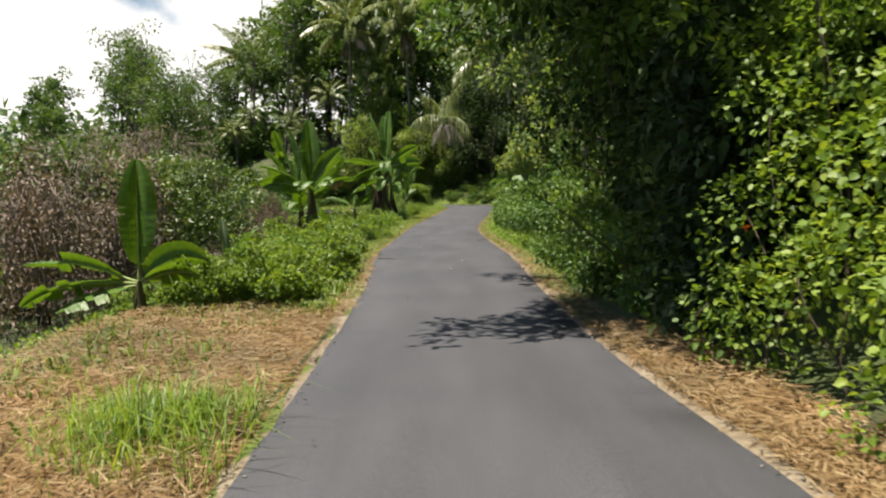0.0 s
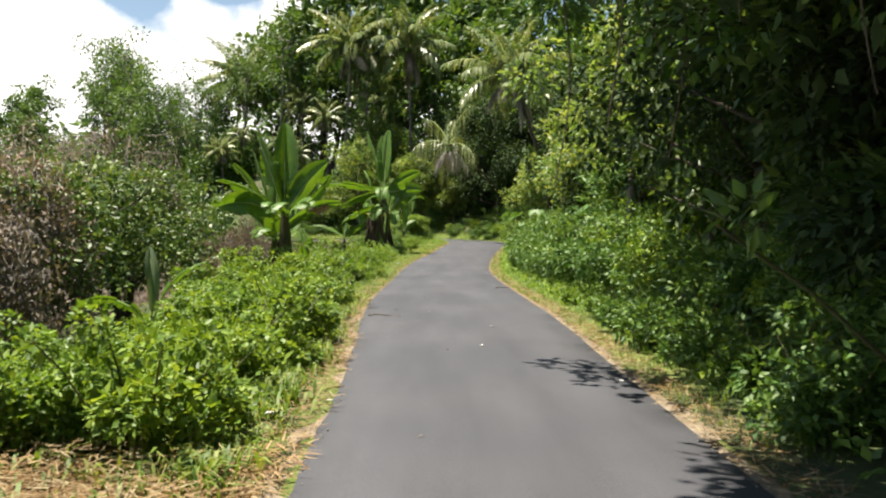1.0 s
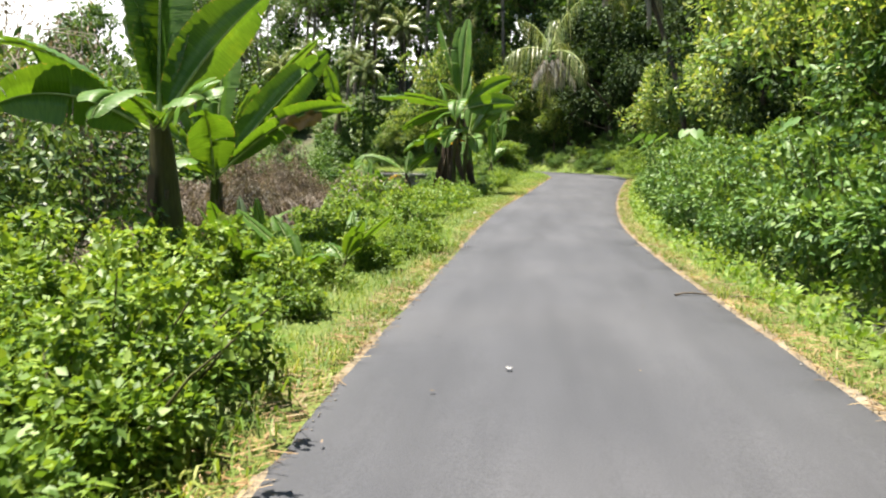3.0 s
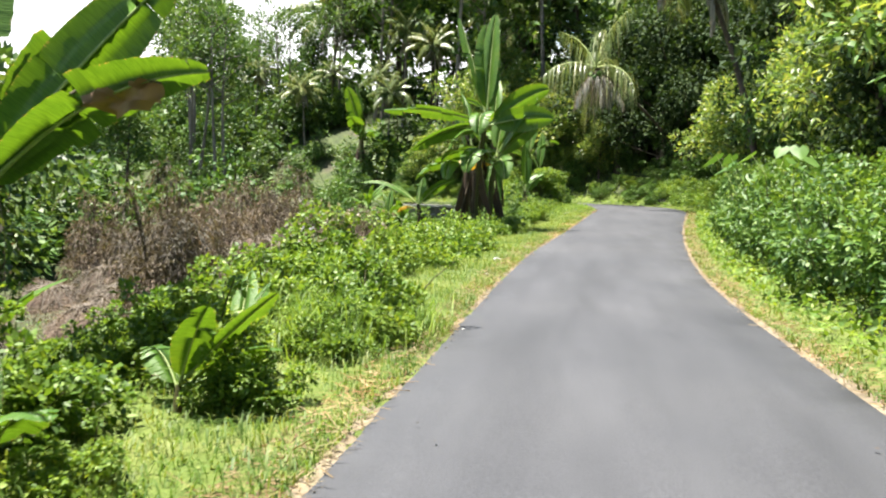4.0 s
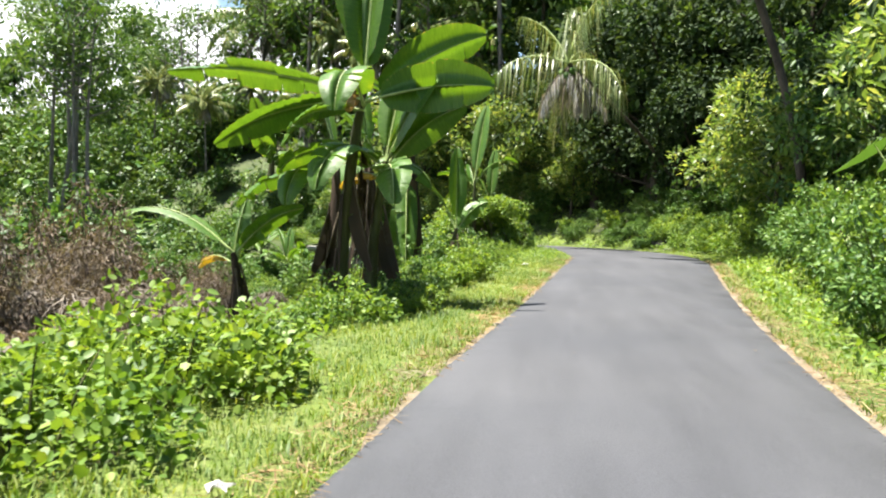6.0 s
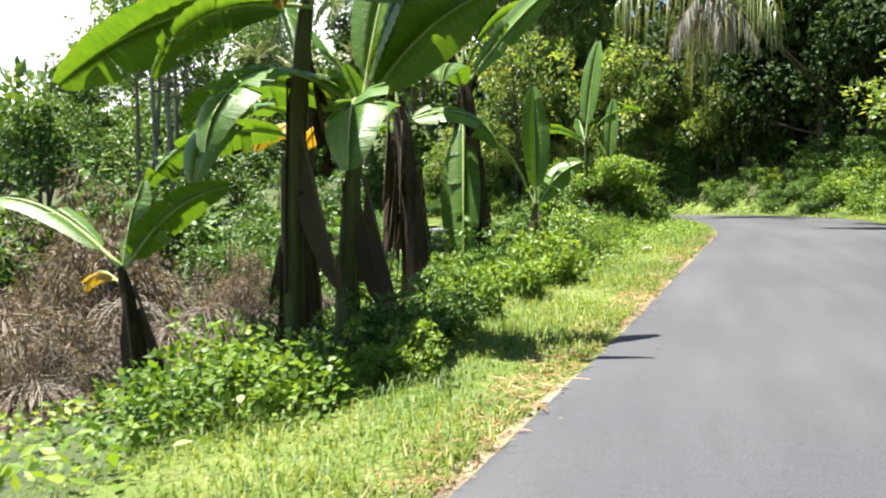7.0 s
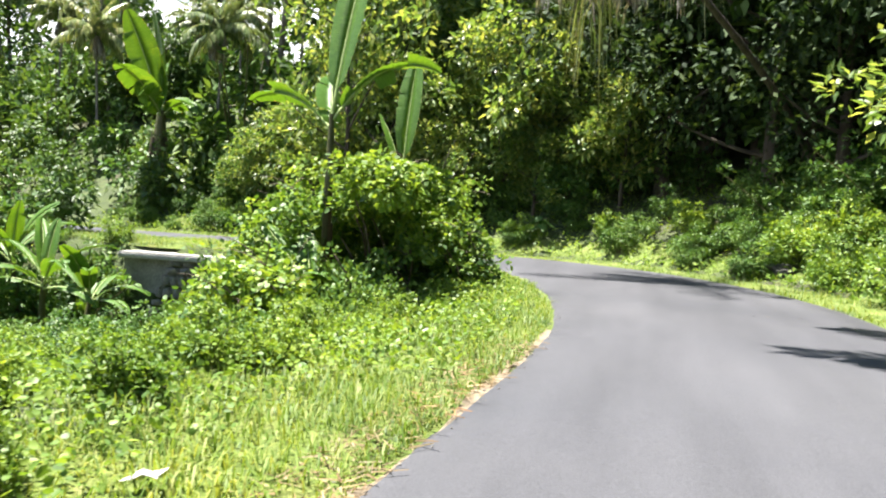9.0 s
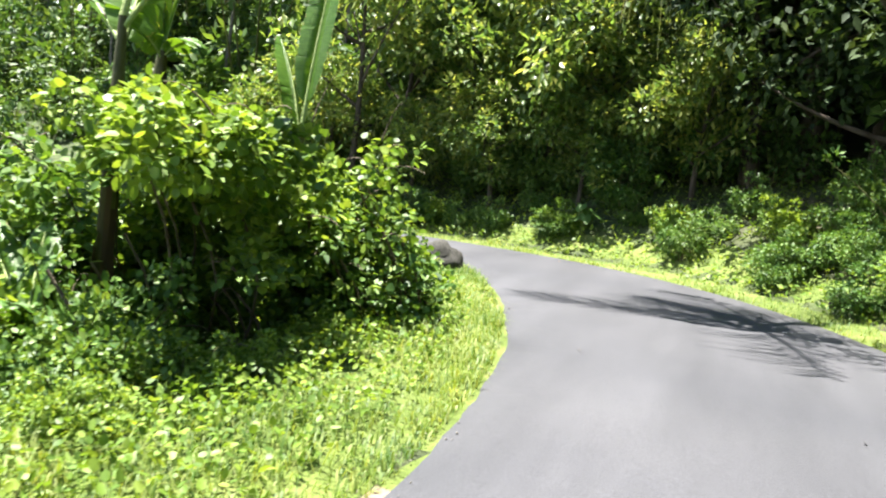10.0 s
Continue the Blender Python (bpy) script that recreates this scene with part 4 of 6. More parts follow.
for x, y, s in [(-3.3, 40.2, 0.7), (-4.3, 40.9, 0.7), (-3.2, 41.8, 0.8), (-4.3, 42.6, 0.75), (-3.1, 43.6, 0.85), (-4.1, 44.6, 0.8), (-3.6, 45.6, 0.6), (-2.8, 48.0, 0.62)]:
    i += 1
    creep(2 * i, x, y, s)
put("flowering", lambda: bush(51, (0.95, 1.2), 5200, (0.085, 0.055), M_WEED, flowers=200, label="tall green weeds topped with small white flowers", lumps=24, fine=False, tight=0.8), spot(-3.95, 37.5, 20, 1.0, 0.05))
put("flowering", None, spot(-3.55, 38.5, 140, 0.85, 0.05))
put("flowering", None, spot(-4.5, 36.9, 250, 0.9, 0.05))
for x, y, s in [(-2.0, 48.9, 0.42), (-2.5, 50.2, 0.45), (-2.2, 51.6, 0.55), (-2.0, 52.8, 0.6), (-1.75, 53.9, 0.6), (-2.7, 53.4, 0.62), (-1.9, 55.4, 0.7), (-3.4, 49.4, 0.5), (-1.75, 56.9, 0.6), (-3.0, 57.2, 0.6),
                (-2.2, 58.6, 0.5), (-3.6, 59.4, 0.5), (-1.7, 60.2, 0.5), (-2.6, 61.0, 0.5), (-4.2, 61.6, 0.5)]:
    i += 1
    weed(i, x, y, s)

for y in np.arange(24.4, 32.4, 0.62):
    i += 1
    weed(i, -2.55 - 0.75 * (i % 3) + RNG.uniform(-0.15, 0.2), y + RNG.uniform(-0.2, 0.2), RNG.uniform(0.34, 0.55))

# banana plants
H = math.radians
put("ban_a", lambda: banana_plant(2, 0.5, 6, 1.35, 0.5, 0.06, 0, spec=[(100, 84, 8, 1.35, 12), (8, 40, 70, 0.8, -60), (180, 22, 35, 1.3, 20), (195, 6, 45, 1.25, 30), (5, 25, 60, 0.7, -30), (210, -5, 30, 0.9, 0)], label="young banana plant with one tall upright leaf"), spot(-3.65, 10.9, 0, 0.95, 0.0))
put("ban_b", lambda: banana_plant(3, 0.35, 3, 1.25, 0.30, 0.05, 0, upright=0.7, azimuths=[H(120), H(5), H(200)], pale=1, label="banana sucker with a pale waxy leaf"), spot(-5.1, 21.4, 0, 1.05))
put("ban_c", lambda: banana_plant(4, 1.75, 6, 1.75, 0.60, 0.15, 3, spec=[(100, 84, 6, 1.75, 8), (152, 68, 8, 1.8, 50), (118, 82, 10, 1.0, 30), (20, 58, 18, 1.35, -62, 0.25), (176, 40, 40, 1.55, 20), (-100, 40, 105, 0.95, 0), (190, 30, 60, 1.3, 65), (-40, 44, 80, 0.9, 30)], lean=0.05, label="banana plant with creeper round its stem"), spot(-3.75, 26.6, 0, 1.0))
put("ban_d", lambda: banana_plant(5, 1.6, 8, 1.7, 0.62, 0.10, 2, spec=[(70, 84, 10, 1.9, 12, 0.2), (150, 76, 14, 2.1, 40, 0.2), (165, 66, 26, 2.0, 55, 0.3), (35, 60, 22, 2.1, -40, 0.2), (10, 52, 10, 1.95, -70, 0.15), (2, 44, 44, 1.8, -40, 0.2), (176, 48, 60, 1.8, 30, 0.3), (-80, 66, 50, 1.1, 10), (-110, 40, 110, 1.1, 0)], lean=0.14, browned=[(2, 1.45, 0.95, 0.26)], label="banana plant with broad sunlit leaves"), spot(-4.8, 30.8, 0, 1.0))
put("ban_e", lambda: banana_plant(6, 3.3, 10, 2.1, 0.76, 0.092, 2, spec=[(70, 84, 6, 2.5, -14, 0.15), (140, 70, 6, 2.7, 16, 0.08), (100, 80, 8, 2.4, 24, 0.1), (182, 14, 22, 2.5, 20, -0.12), (196, -8, 34, 1.9, 30, -0.2), (-2, 14, 22, 1.6, -84, -0.05), (28, 40, 24, 1.9, -62, 0.05), (-92, 30, 118, 1.7, 0, 0.1), (-140, 0, 75, 1.3, 20)], sag=0.1, browned=[(-110, 0.4, 0.1, 0.3)], label="large banana plant with broad drooping leaves"), spot(-3.25, 49.9, 0, 1.0))
put("ban_n", lambda: banana_plant(7, 2.2, 8, 1.7, 0.62, 0.082, 2, yellowed=1, spec=[(60, 76, 14, 1.5, 10, 0.1), (-30, 62, 30, 1.3, 60, 0.1), (8, 52, 40, 1.3, -74, 0.05), (-115, 24, 112, 1.7, 0, 0.15), (-75, 10, 90, 1.4, 20, 0.1), (190, 30, 90, 1.5, 30), (150, 60, 40, 1.3, 40)], sag=0.1, label="banana plant with hanging leaves and a yellowed one"), spot(-2.85, 50.1, 0, 1.0))
put("ban_f", lambda: banana_plant(8, 2.5, 7, 1.9, 0.60, 0.10, 3, dry=True, spec=[(140, 66, 30, 1.7, 40), (-105, 10, 95, 1.7, 0), (205, 10, 80, 1.6, 30)], sag=0.14, yellowed=1, label="banana plant wrapped in dry brown leaves"), spot(-3.6, 51.0, 0, 0.95))
put("ban_g", lambda: banana_plant(9, 2.7, 6, 1.9, 0.58, 0.15, 18, dry=True, spec=[(120, 76, 40, 1.7, 30), (-90, 10, 90, 1.6, 0), (20, 20, 100, 1.3, 40)], label="banana plant wrapped in dry brown leaves"), spot(-3.64, 54.8, 0, 1.08))
put("ban_k", lambda: banana_plant(15, 3.2, 7, 1.7, 0.46, 0.13, 8, dry=True, spec=[(90, 80, 40, 1.7, 0), (150, 62, 70, 1.7, 20), (30, 64, 70, 1.5, -20), (182, 44, 95, 1.5, 10), (-4, 50, 20, 1.9, 84, 0.02), (-90, 40, 110, 1.2, 0), (-80, -66, 12, 2.2, 8), (-100, -74, 10, 1.9, -20)], sag=0.2, label="tall slim banana plant with a dark stem"), spot(-3.0, 55.8, 0, 1.0))
put("ban_h", lambda: banana_plant(10, 1.25, 4, 1.5, 0.40, 0.08, 2, dry=True, spec=[(178, 40, 62, 1.6, -20, -0.1), (8, 52, 46, 1.1, -50, -0.1), (70, 80, 20, 0.8, 0)], yellowed=1, label="small banana plant with a dry brown stem"), spot(-4.7, 49.9, 0, 1.0))
put("ban_i", lambda: banana_plant(12, 1.0, 3, 1.5, 0.42, 0.07, 1, upright=0.9, spec=[(100, 84, 8, 1.5, 20), (150, 62, 30, 1.1, 50), (30, 60, 50, 0.9, 60)], label="young banana plant with one upright leaf"), spot(-2.2, 55.5, 0, 0.95))
put("ban_j", lambda: banana_plant(13, 2.7, 5, 2.1, 0.52, 0.062, 0, spec=[(55, 80, 8, 2.1, 15), (10, 55, 85, 1.4, -20), (165, 40, 70, 1.2, 20), (110, 60, 30, 0.9, 40)], lean=0.0, label="banana plant rising from a vine-covered mound"), spot(-2.5, 65.2, 0, 1.0))
put("ban_l", lambda: banana_plant(16, 1.9, 3, 1.5, 0.40, 0.06, 0, spec=[(70, 84, 8, 1.5, 10), (150, 72, 25, 1.0, 40)], lean=0.0, label="young banana shoot with an upright leaf"), spot(-2.1, 67.3, 0, 1.0))
put("ban_a", None, spot(-3.5, 28.7, 40, 0.5))
put("ban_b", None, spot(-4.0, 29.6, 10, 0.7))
put("ban_c", None, spot(-14.2, 82.2, 90, 1.6))
put("taro", lambda: taro(3, 0.9, 8, 0.5), spot(5.0, 38.0, 250, 1.2))
for x, y, s in [(-1.1, 78.2, 0.6)]:
    put("taro", None, spot(x, y, x * 50, s))

put("taro_tall", lambda: taro(9, 1.9, 8, 0.42, "tall taro plant with pale waxy leaves"), spot(3.35, 45.5, 0, 1.0))
put("taro_tall", None, spot(3.9, 44.2, 120, 0.9))

put("strap", lambda: strap_plant(5), spot(-4.3, 35.4, 0, 1.3))
for x, y, t, s in [(-4.0, 36.0, 60, 1.1), (-4.5, 34.7, 120, 1.2), (-3.9, 35.1, 200, 0.9), (-4.9, 29.0, 30, 1.0)]:
    put("strap", None, spot(x, y, t, s))

for x, y, s in [(-1.35, 61.6, 0.42), (-1.0, 63.1, 0.38), (-1.7, 62.5, 0.5), (-0.95, 64.5, 0.36), (-2.2, 61.8, 0.4), (-1.2, 60.3, 0.36), (-1.5, 59.0, 0.42), (-2.6, 63.4, 0.4), (-1.2, 66.0, 0.34), (-1.5, 69.4, 0.4), (-2.2, 70.6, 0.45), (-1.4, 57.6, 0.36)]:
    i += 1
    weed(i, x, y, s)
put("ban_m", lambda: banana_plant(17, 0.9, 4, 1.3, 0.42, 0.06, 0, spec=[(160, 46, 8, 1.3, -30, 0.1), (120, 62, 20, 1.0, -20), (200, 34, 50, 1.1, -20), (-60, 50, 70, 0.8, 0)], label="young banana plant with bright folded leaves"), spot(-2.35, 64.4, 0, 0.68))
for x, y, t, sz in [(-3.0, 28.4, 30, 0.62), (-2.8, 29.8, 200, 0.55), (-3.5, 27.6, 110, 0.7), (-2.95, 31.3, 300, 0.5)]:
    put("ban_m", None, spot(x, y, t, sz, 0.32))
put("ban_p", lambda: banana_plant(18, 2.0, 8, 1.3, 0.4, 0.08, 1, spec=[(170, 46, 60, 1.4, 20), (130, 66, 40, 1.3, 20), (30, 50, 70, 1.4, -20), (80, 80, 14, 1.1, 10), (-40, 44, 80, 1.3, 0), (-120, 40, 90, 1.3, 10), (210, 20, 70, 1.2, 0), (0, 10, 70, 1.1, 10)], label="banana plant rising from the pit with arching leaves"), spot(-9.9, 70.2, 0, 1.0))
put("ban_p", None, spot(-9.2, 70.5, 130, 0.9))
put("ban_p", None, spot(-10.8, 70.8, 250, 1.0))

for x, y, s in [(-2.3, 49.7, 0.36), (-2.75, 50.4, 0.4), (-2.2, 50.7, 0.36), (-3.1, 49.3, 0.36), (-2.5, 54.6, 0.5), (-2.2, 55.9, 0.5), (-3.1, 55.0, 0.5)]:
    i += 1
    shrub(i, x, y, s)
# foot of the wood along the outer bend
xs, ys = along(RNG, 84, 68.0, 80.0, 1.2, 3.6, 1)
for x, y in zip(xs, ys):
    i += 1
    shrub(i, float(x), float(y), RNG.uniform(0.25, 0.6), RNG.uniform(0.6, 1.1))
xs, ys = along(RNG, 60, 68.0, 80.0, 3.0, 6.0, 1)
for x, y in zip(xs, ys):
    i += 1
    shrub(i, float(x), float(y), RNG.uniform(0.7, 1.1), RNG.uniform(0.8, 1.15))
for x, y, s in [(4.9, 70.6, 0.7), (4.6, 72.6, 0.8), (5.4, 68.2, 0.8), (5.6, 65.6, 0.8)]:
    i += 1
    creep(2 * i, x, y, s)


# weedy slope below the little wall
for x, y, s in [(-1.95, 56.6, 0.42), (-2.25, 56.9, 0.5), (-2.0, 57.4, 0.4)]:
    creep(1, x, y, s, 1.2)
for x, y, s in [(-10.6, 72.6, 0.7), (-11.2, 72.1, 0.6), (-10.3, 73.4, 0.5), (-11.8, 73.2, 0.55), (-12.8, 73.4, 0.5), (-12.4, 72.0, 0.6), (-13.8, 73.6, 0.6), (-6.3, 71.6, 0.5), (-5.2, 71.4, 0.7)]:
    i += 1
    weed(i, x, y, s)
for k in range(34):
    i += 1
    creep(i, -12.4 + 0.24 * k + 0.2 * math.sin(k * 2.3), 69.0 + 0.8 * math.sin(k * 1.7), 0.6 + 0.15 * math.sin(k * 3.1), 0.9)
for x, y, s in [(-10.2, 72.3, 0.9), (-10.8, 71.4, 1.0), (-6.4, 71.9, 0.8), (-5.7, 71.6, 0.9), (-6.0, 71.0, 0.9), (-6.9, 71.2, 0.7), (-5.0, 71.6, 0.8)]:
    i += 1
    shrub(i, x, y, s)
for k in range(30):
    i += 1
    x, y = RNG.uniform(-11.5, -3.8), RNG.uniform(60.5, 67.6)
    (weed if k % 3 else creep)(i, x, y, RNG.uniform(0.5, 0.85), 0.8)


# vine-covered mound before the bend
def vine_mound(seed, cx, cy, rx, ry, tall, leaves, hollow):
    rng = np.random.default_rng(seed)
    root = new("vine_mound")
    n = 90
    a, r = rng.uniform(0, 2 * np.pi, n), np.sqrt(rng.uniform(0, 1, n))
    x, y = cx + rx * r * np.cos(a), cy + ry * r * np.sin(a)
    z = 0.3 + rng.uniform(0.0, 1.0, n) * (tall * np.sqrt(np.clip(1.05 - r * r, 0, 1)))
    c = np.stack([x, y, z], 1)
    rad = rng.uniform(0.2, 0.5, n)
    # an overhanging brow of shoots with dark space below it
    m = 34 if hollow else 4
    brow = np.stack([cx + rx * rng.uniform(0.1, 1.12, m), cy - ry * rng.uniform(0.1, 0.92, m), 0.42 + tall * rng.uniform(0.98, 1.12, m)], 1)
    brow[:, 2] -= 0.15 * np.abs(brow[:, 0] - cx) / rx
    c, rad = np.concatenate([c, brow]), np.r_[rad, rng.uniform(0.12, 0.26, m)]
    p, d = cloud(rng, c, rad, leaves, 0.9, 0.35)
    p[:, 2] = np.maximum(p[:, 2], land(p[:, 0], p[:, 1]) + 0.03)
    # a hollow under the overhanging top, on the side of the road's start
    keep = (hollow is None) | (((p[:, 0] - cx - (hollow or 0)) / (0.66 * rx)) ** 2 + ((p[:, 1] - cy + 0.72 * ry) / (0.62 * ry)) ** 2 + ((p[:, 2] - 1.4) / 0.54) ** 2 > 1)
    keep &= (hollow is None) | ~((p[:, 0] - cx > 0.3 * rx) & (p[:, 2] < 1.25) & (p[:, 1] < cy))
    p, d = p[keep], d[keep]
    # loose sprigs that break the outline
    k = rng.choice(len(p), 90)
    tips = p[k] + d[k] * rng.uniform(0.1, 0.3, 90)[:, None] + np.array([0, 0, 0.08])
    p2, d2 = cloud(rng, tips, rng.uniform(0.06, 0.14, 90), leaves // 9, 0.9, 0.2)
    p, d = np.concatenate([p, p2]), np.concatenate([d, d2])
    # lower leaves take the darker shrub colour, painting shade into the mound
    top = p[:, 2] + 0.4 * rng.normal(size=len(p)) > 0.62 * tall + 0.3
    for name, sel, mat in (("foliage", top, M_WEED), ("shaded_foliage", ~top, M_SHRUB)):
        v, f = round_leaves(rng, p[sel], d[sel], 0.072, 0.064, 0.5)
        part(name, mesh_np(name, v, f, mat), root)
    woods = [tube(np.stack([c[k, 0] + 0.2 * np.sin(q * 4), c[k, 1] + 0.3 * q, c[k, 2] * (1 - q) + 0.2], 1), 0.012, 4) for k in range(40) for q in [np.linspace(0, 1, 6)]]
    for k in range(46):                       # stray shoots that stand out of the outline
        a = c[rng.integers(len(c))] + np.array([0, 0, 0.1])
        q = np.linspace(0, 1, 6)[:, None]
        o = unit(np.array([rng.normal(), rng.normal() - 0.3, 1.2]))
        woods.append(tube(a + o * q * rng.uniform(0.35, 0.75) - np.array([0, 0, 0.25]) * q * q, np.linspace(0.006, 0.003, 6), 4))
    part("branchwork", mesh_np("branchwork", *joined(woods), M_VINE), root)["kind"] = "stuff"
    return tagged(root, "tall mound of bushes smothered in broad-leaved vines", "creeper")


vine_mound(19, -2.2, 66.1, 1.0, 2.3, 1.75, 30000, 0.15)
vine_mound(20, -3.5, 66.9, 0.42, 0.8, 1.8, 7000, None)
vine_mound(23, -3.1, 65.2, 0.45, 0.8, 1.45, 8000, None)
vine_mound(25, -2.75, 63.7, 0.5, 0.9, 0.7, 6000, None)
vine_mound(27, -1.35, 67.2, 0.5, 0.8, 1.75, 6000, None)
for x, y, s, tl in [(-3.3, 67.8, 0.6, 1.0), (-2.0, 63.2, 0.45, 1.0), (-3.2, 63.9, 0.5, 1.0), (-2.75, 64.1, 0.55, 1.2), (-1.6, 63.9, 0.46, 1.2), (-2.5, 62.7, 0.42, 1.0), (-1.95, 64.4, 0.6, 1.3), (-1.25, 63.5, 0.3, 1.0), (-1.6, 68.8, 0.55, 1.0), (-1.2, 64.2, 0.45, 0.9), (-1.35, 67.4, 0.45, 0.9), (-2.9, 62.9, 0.5, 1.0), (-2.2, 62.0, 0.4, 0.9), (-1.5, 62.4, 0.36, 0.9), (-3.3, 61.9, 0.42, 0.8)]:
    i += 1
    creep(i, x, y, s, tl)
for x, y, s in [(-2.6, 70.2, 0.7), (-3.4, 70.2, 0.5), (-6.6, 61.0, 0.9), (-11.5, 70.2, 1.3), (-13.2, 72.0, 1.3), (-10.6, 66.2, 1.2), (-13, 67.5, 1.4)]:
    i += 1
    shrub(i, x, y, s * 0.8)

# lower plot: dead brown bushes, dark trees
for x, y, s in [(-11.3, 48.3, 1.1), (-9.4, 54.5, 0.9), (-10.8, 57.5, 1.0), (-8.2, 47.5, 0.6), (-13.6, 57.0, 1.2), (-8.4, 58.8, 0.7), (-16.0, 53.0, 1.3),
                (-7.6, 52.0, 0.5), (-10.0, 62.0, 0.8), (-12.5, 61.0, 1.0)]:
    i += 1
    dead_bush(i, x, y, s, 1.35)
for k, (x, y, s, tl) in enumerate([(-7.3, 39.4, 0.95, 1.45), (-6.9, 39.0, 0.6, 1.4), (-10.1, 49.5, 1.35, 1.2), (-10.3, 52, 1.4, 1.2), (-11.0, 58, 1.5, 1.35), (-13.5, 61, 1.4, 1.3), (-12.7, 55, 1.5, 1.2), (-10.6, 60.5, 1.0, 1.0), (-8.6, 54, 0.8, 0.9)]):
    dead_bush(k, x, y, s, tl)


def dead_heap(seed):
    """A lumpy heap of dead creeper: a matted body, loose withered leaves and dry runners over it."""
    rng = np.random.default_rng(seed)
    root = new("dead_creeper_heap")
    na, nr = 28, 9
    a, q = np.meshgrid(np.linspace(0, 2 * np.pi, na, endpoint=False), np.linspace(0, 1, nr), indexing="ij")
    ph = rng.uniform(0, 6.28, 4)
    rim = 1.0 + 0.18 * np.sin(2 * a + ph[0]) + 0.12 * np.sin(5 * a + ph[1])
    x, y = rim * q * np.cos(a), rim * q * np.sin(a)
    lump = 0.16 * np.sin(4.1 * x + ph[2]) * np.cos(3.7 * y + ph[3]) + 0.09 * np.sin(9 * x + 7 * y + ph[0])
    z = 0.8 * (1 - q ** 2.6) + lump * (1 - q) ** 0.4 - 0.06
    v = np.stack([x, y, z], -1).reshape(-1, 3)
    i, j = np.meshgrid(np.arange(na), np.arange(nr - 1), indexing="ij")
    f = np.stack([i * nr + j, i * nr + j + 1, ((i + 1) % na) * nr + j + 1, ((i + 1) % na) * nr + j], -1).reshape(-1, 4)
    part("matted_body", mesh_np("matted_body", v, f, M_MAT, True), root, "matted brown creeper stems")
    k = rng.integers(len(v), size=3200)
    at = v[k] + rng.normal(size=(3200, 3)) * np.array([0.09, 0.09, 0.05]) + np.array([0, 0, 0.03])
    out = unit(v[k] * np.array([1, 1, 0.6]) + rng.normal(size=(3200, 3)) * 0.5 + np.array([0, 0, 0.3]))
    part("withered_foliage", mesh_np("withered_foliage", *small_leaves(rng, at, out, 0.12, 0.022, 0.9), M_DEADLEAF), root)["kind"] = "stuff"
    woods = []
    for _ in range(60):
        b, t = rng.uniform(0, 6.28), np.linspace(0.1, 1.0, 6)
        w = b + 0.5 * rng.normal() * t
        woods.append(tube(np.stack([np.cos(w) * t * 1.05, np.sin(w) * t * 1.05, 0.82 * (1 - t ** 2.6) + 0.05 + 0.05 * rng.normal(size=6)], 1), np.linspace(0.011, 0.006, 6), 4))
    part("runner_tangle", mesh_np("runner_tangle", *joined(woods), M_STRAND), root, "pale dry runners")["kind"] = "stuff"
    return tagged(root, "grey-brown heap of dead creeper on cleared ground", "dead creeper", "heaps of dead creeper")


for k in range(46):
    i += 1
    x, y = RNG.uniform(-17.0, -6.0), RNG.uniform(41.0, 64.0)
    sz = RNG.uniform(0.7, 1.5) * (0.75 if x > -8 else 1.0)
    put(("heap", k % 3), lambda: dead_heap(300 + k), spot(x, y, k * 67, sz, 0.05, RNG.uniform(0.6, 1.15)))
for k, (x, y, sz) in enumerate([(-8.6, 47.4, 1.3), (-9.9, 49.6, 1.5), (-10.6, 52.0, 1.5), (-9.2, 53.4, 1.3), (-12.2, 51.0, 1.6), (-11.0, 55.6, 1.5), (-9.6, 56.8, 1.2), (-12.8, 56.4, 1.7), (-13.4, 60.4, 1.7), (-11.4, 60.0, 1.4), (-14.8, 54.0, 1.8), (-16.0, 59.6, 1.9)]):
    put(("heap", k % 3), None, spot(x, y, k * 101, sz, 0.05, 1.25))
DARK = [dict(seed=61 + k, height=4.6, crown=(2.6, 3.4), base=0.25, n=5600, leaf=(0.18, 0.085), mat=M_DARKLEAF, trunk=0.15, limbs=10, lumps=24, fine=False, name="mango_tree", label="dark green tree with dense drooping leaves", hang=0.6) for k in range(2)]


def dark_tree(i, x, y, s=1.0, tall=1.0):
    return put(("dark", i % 2), lambda: leafy_tree(**DARK[i % 2]), spot(x, y, (i * 67) % 360, s, 0.1, tall))


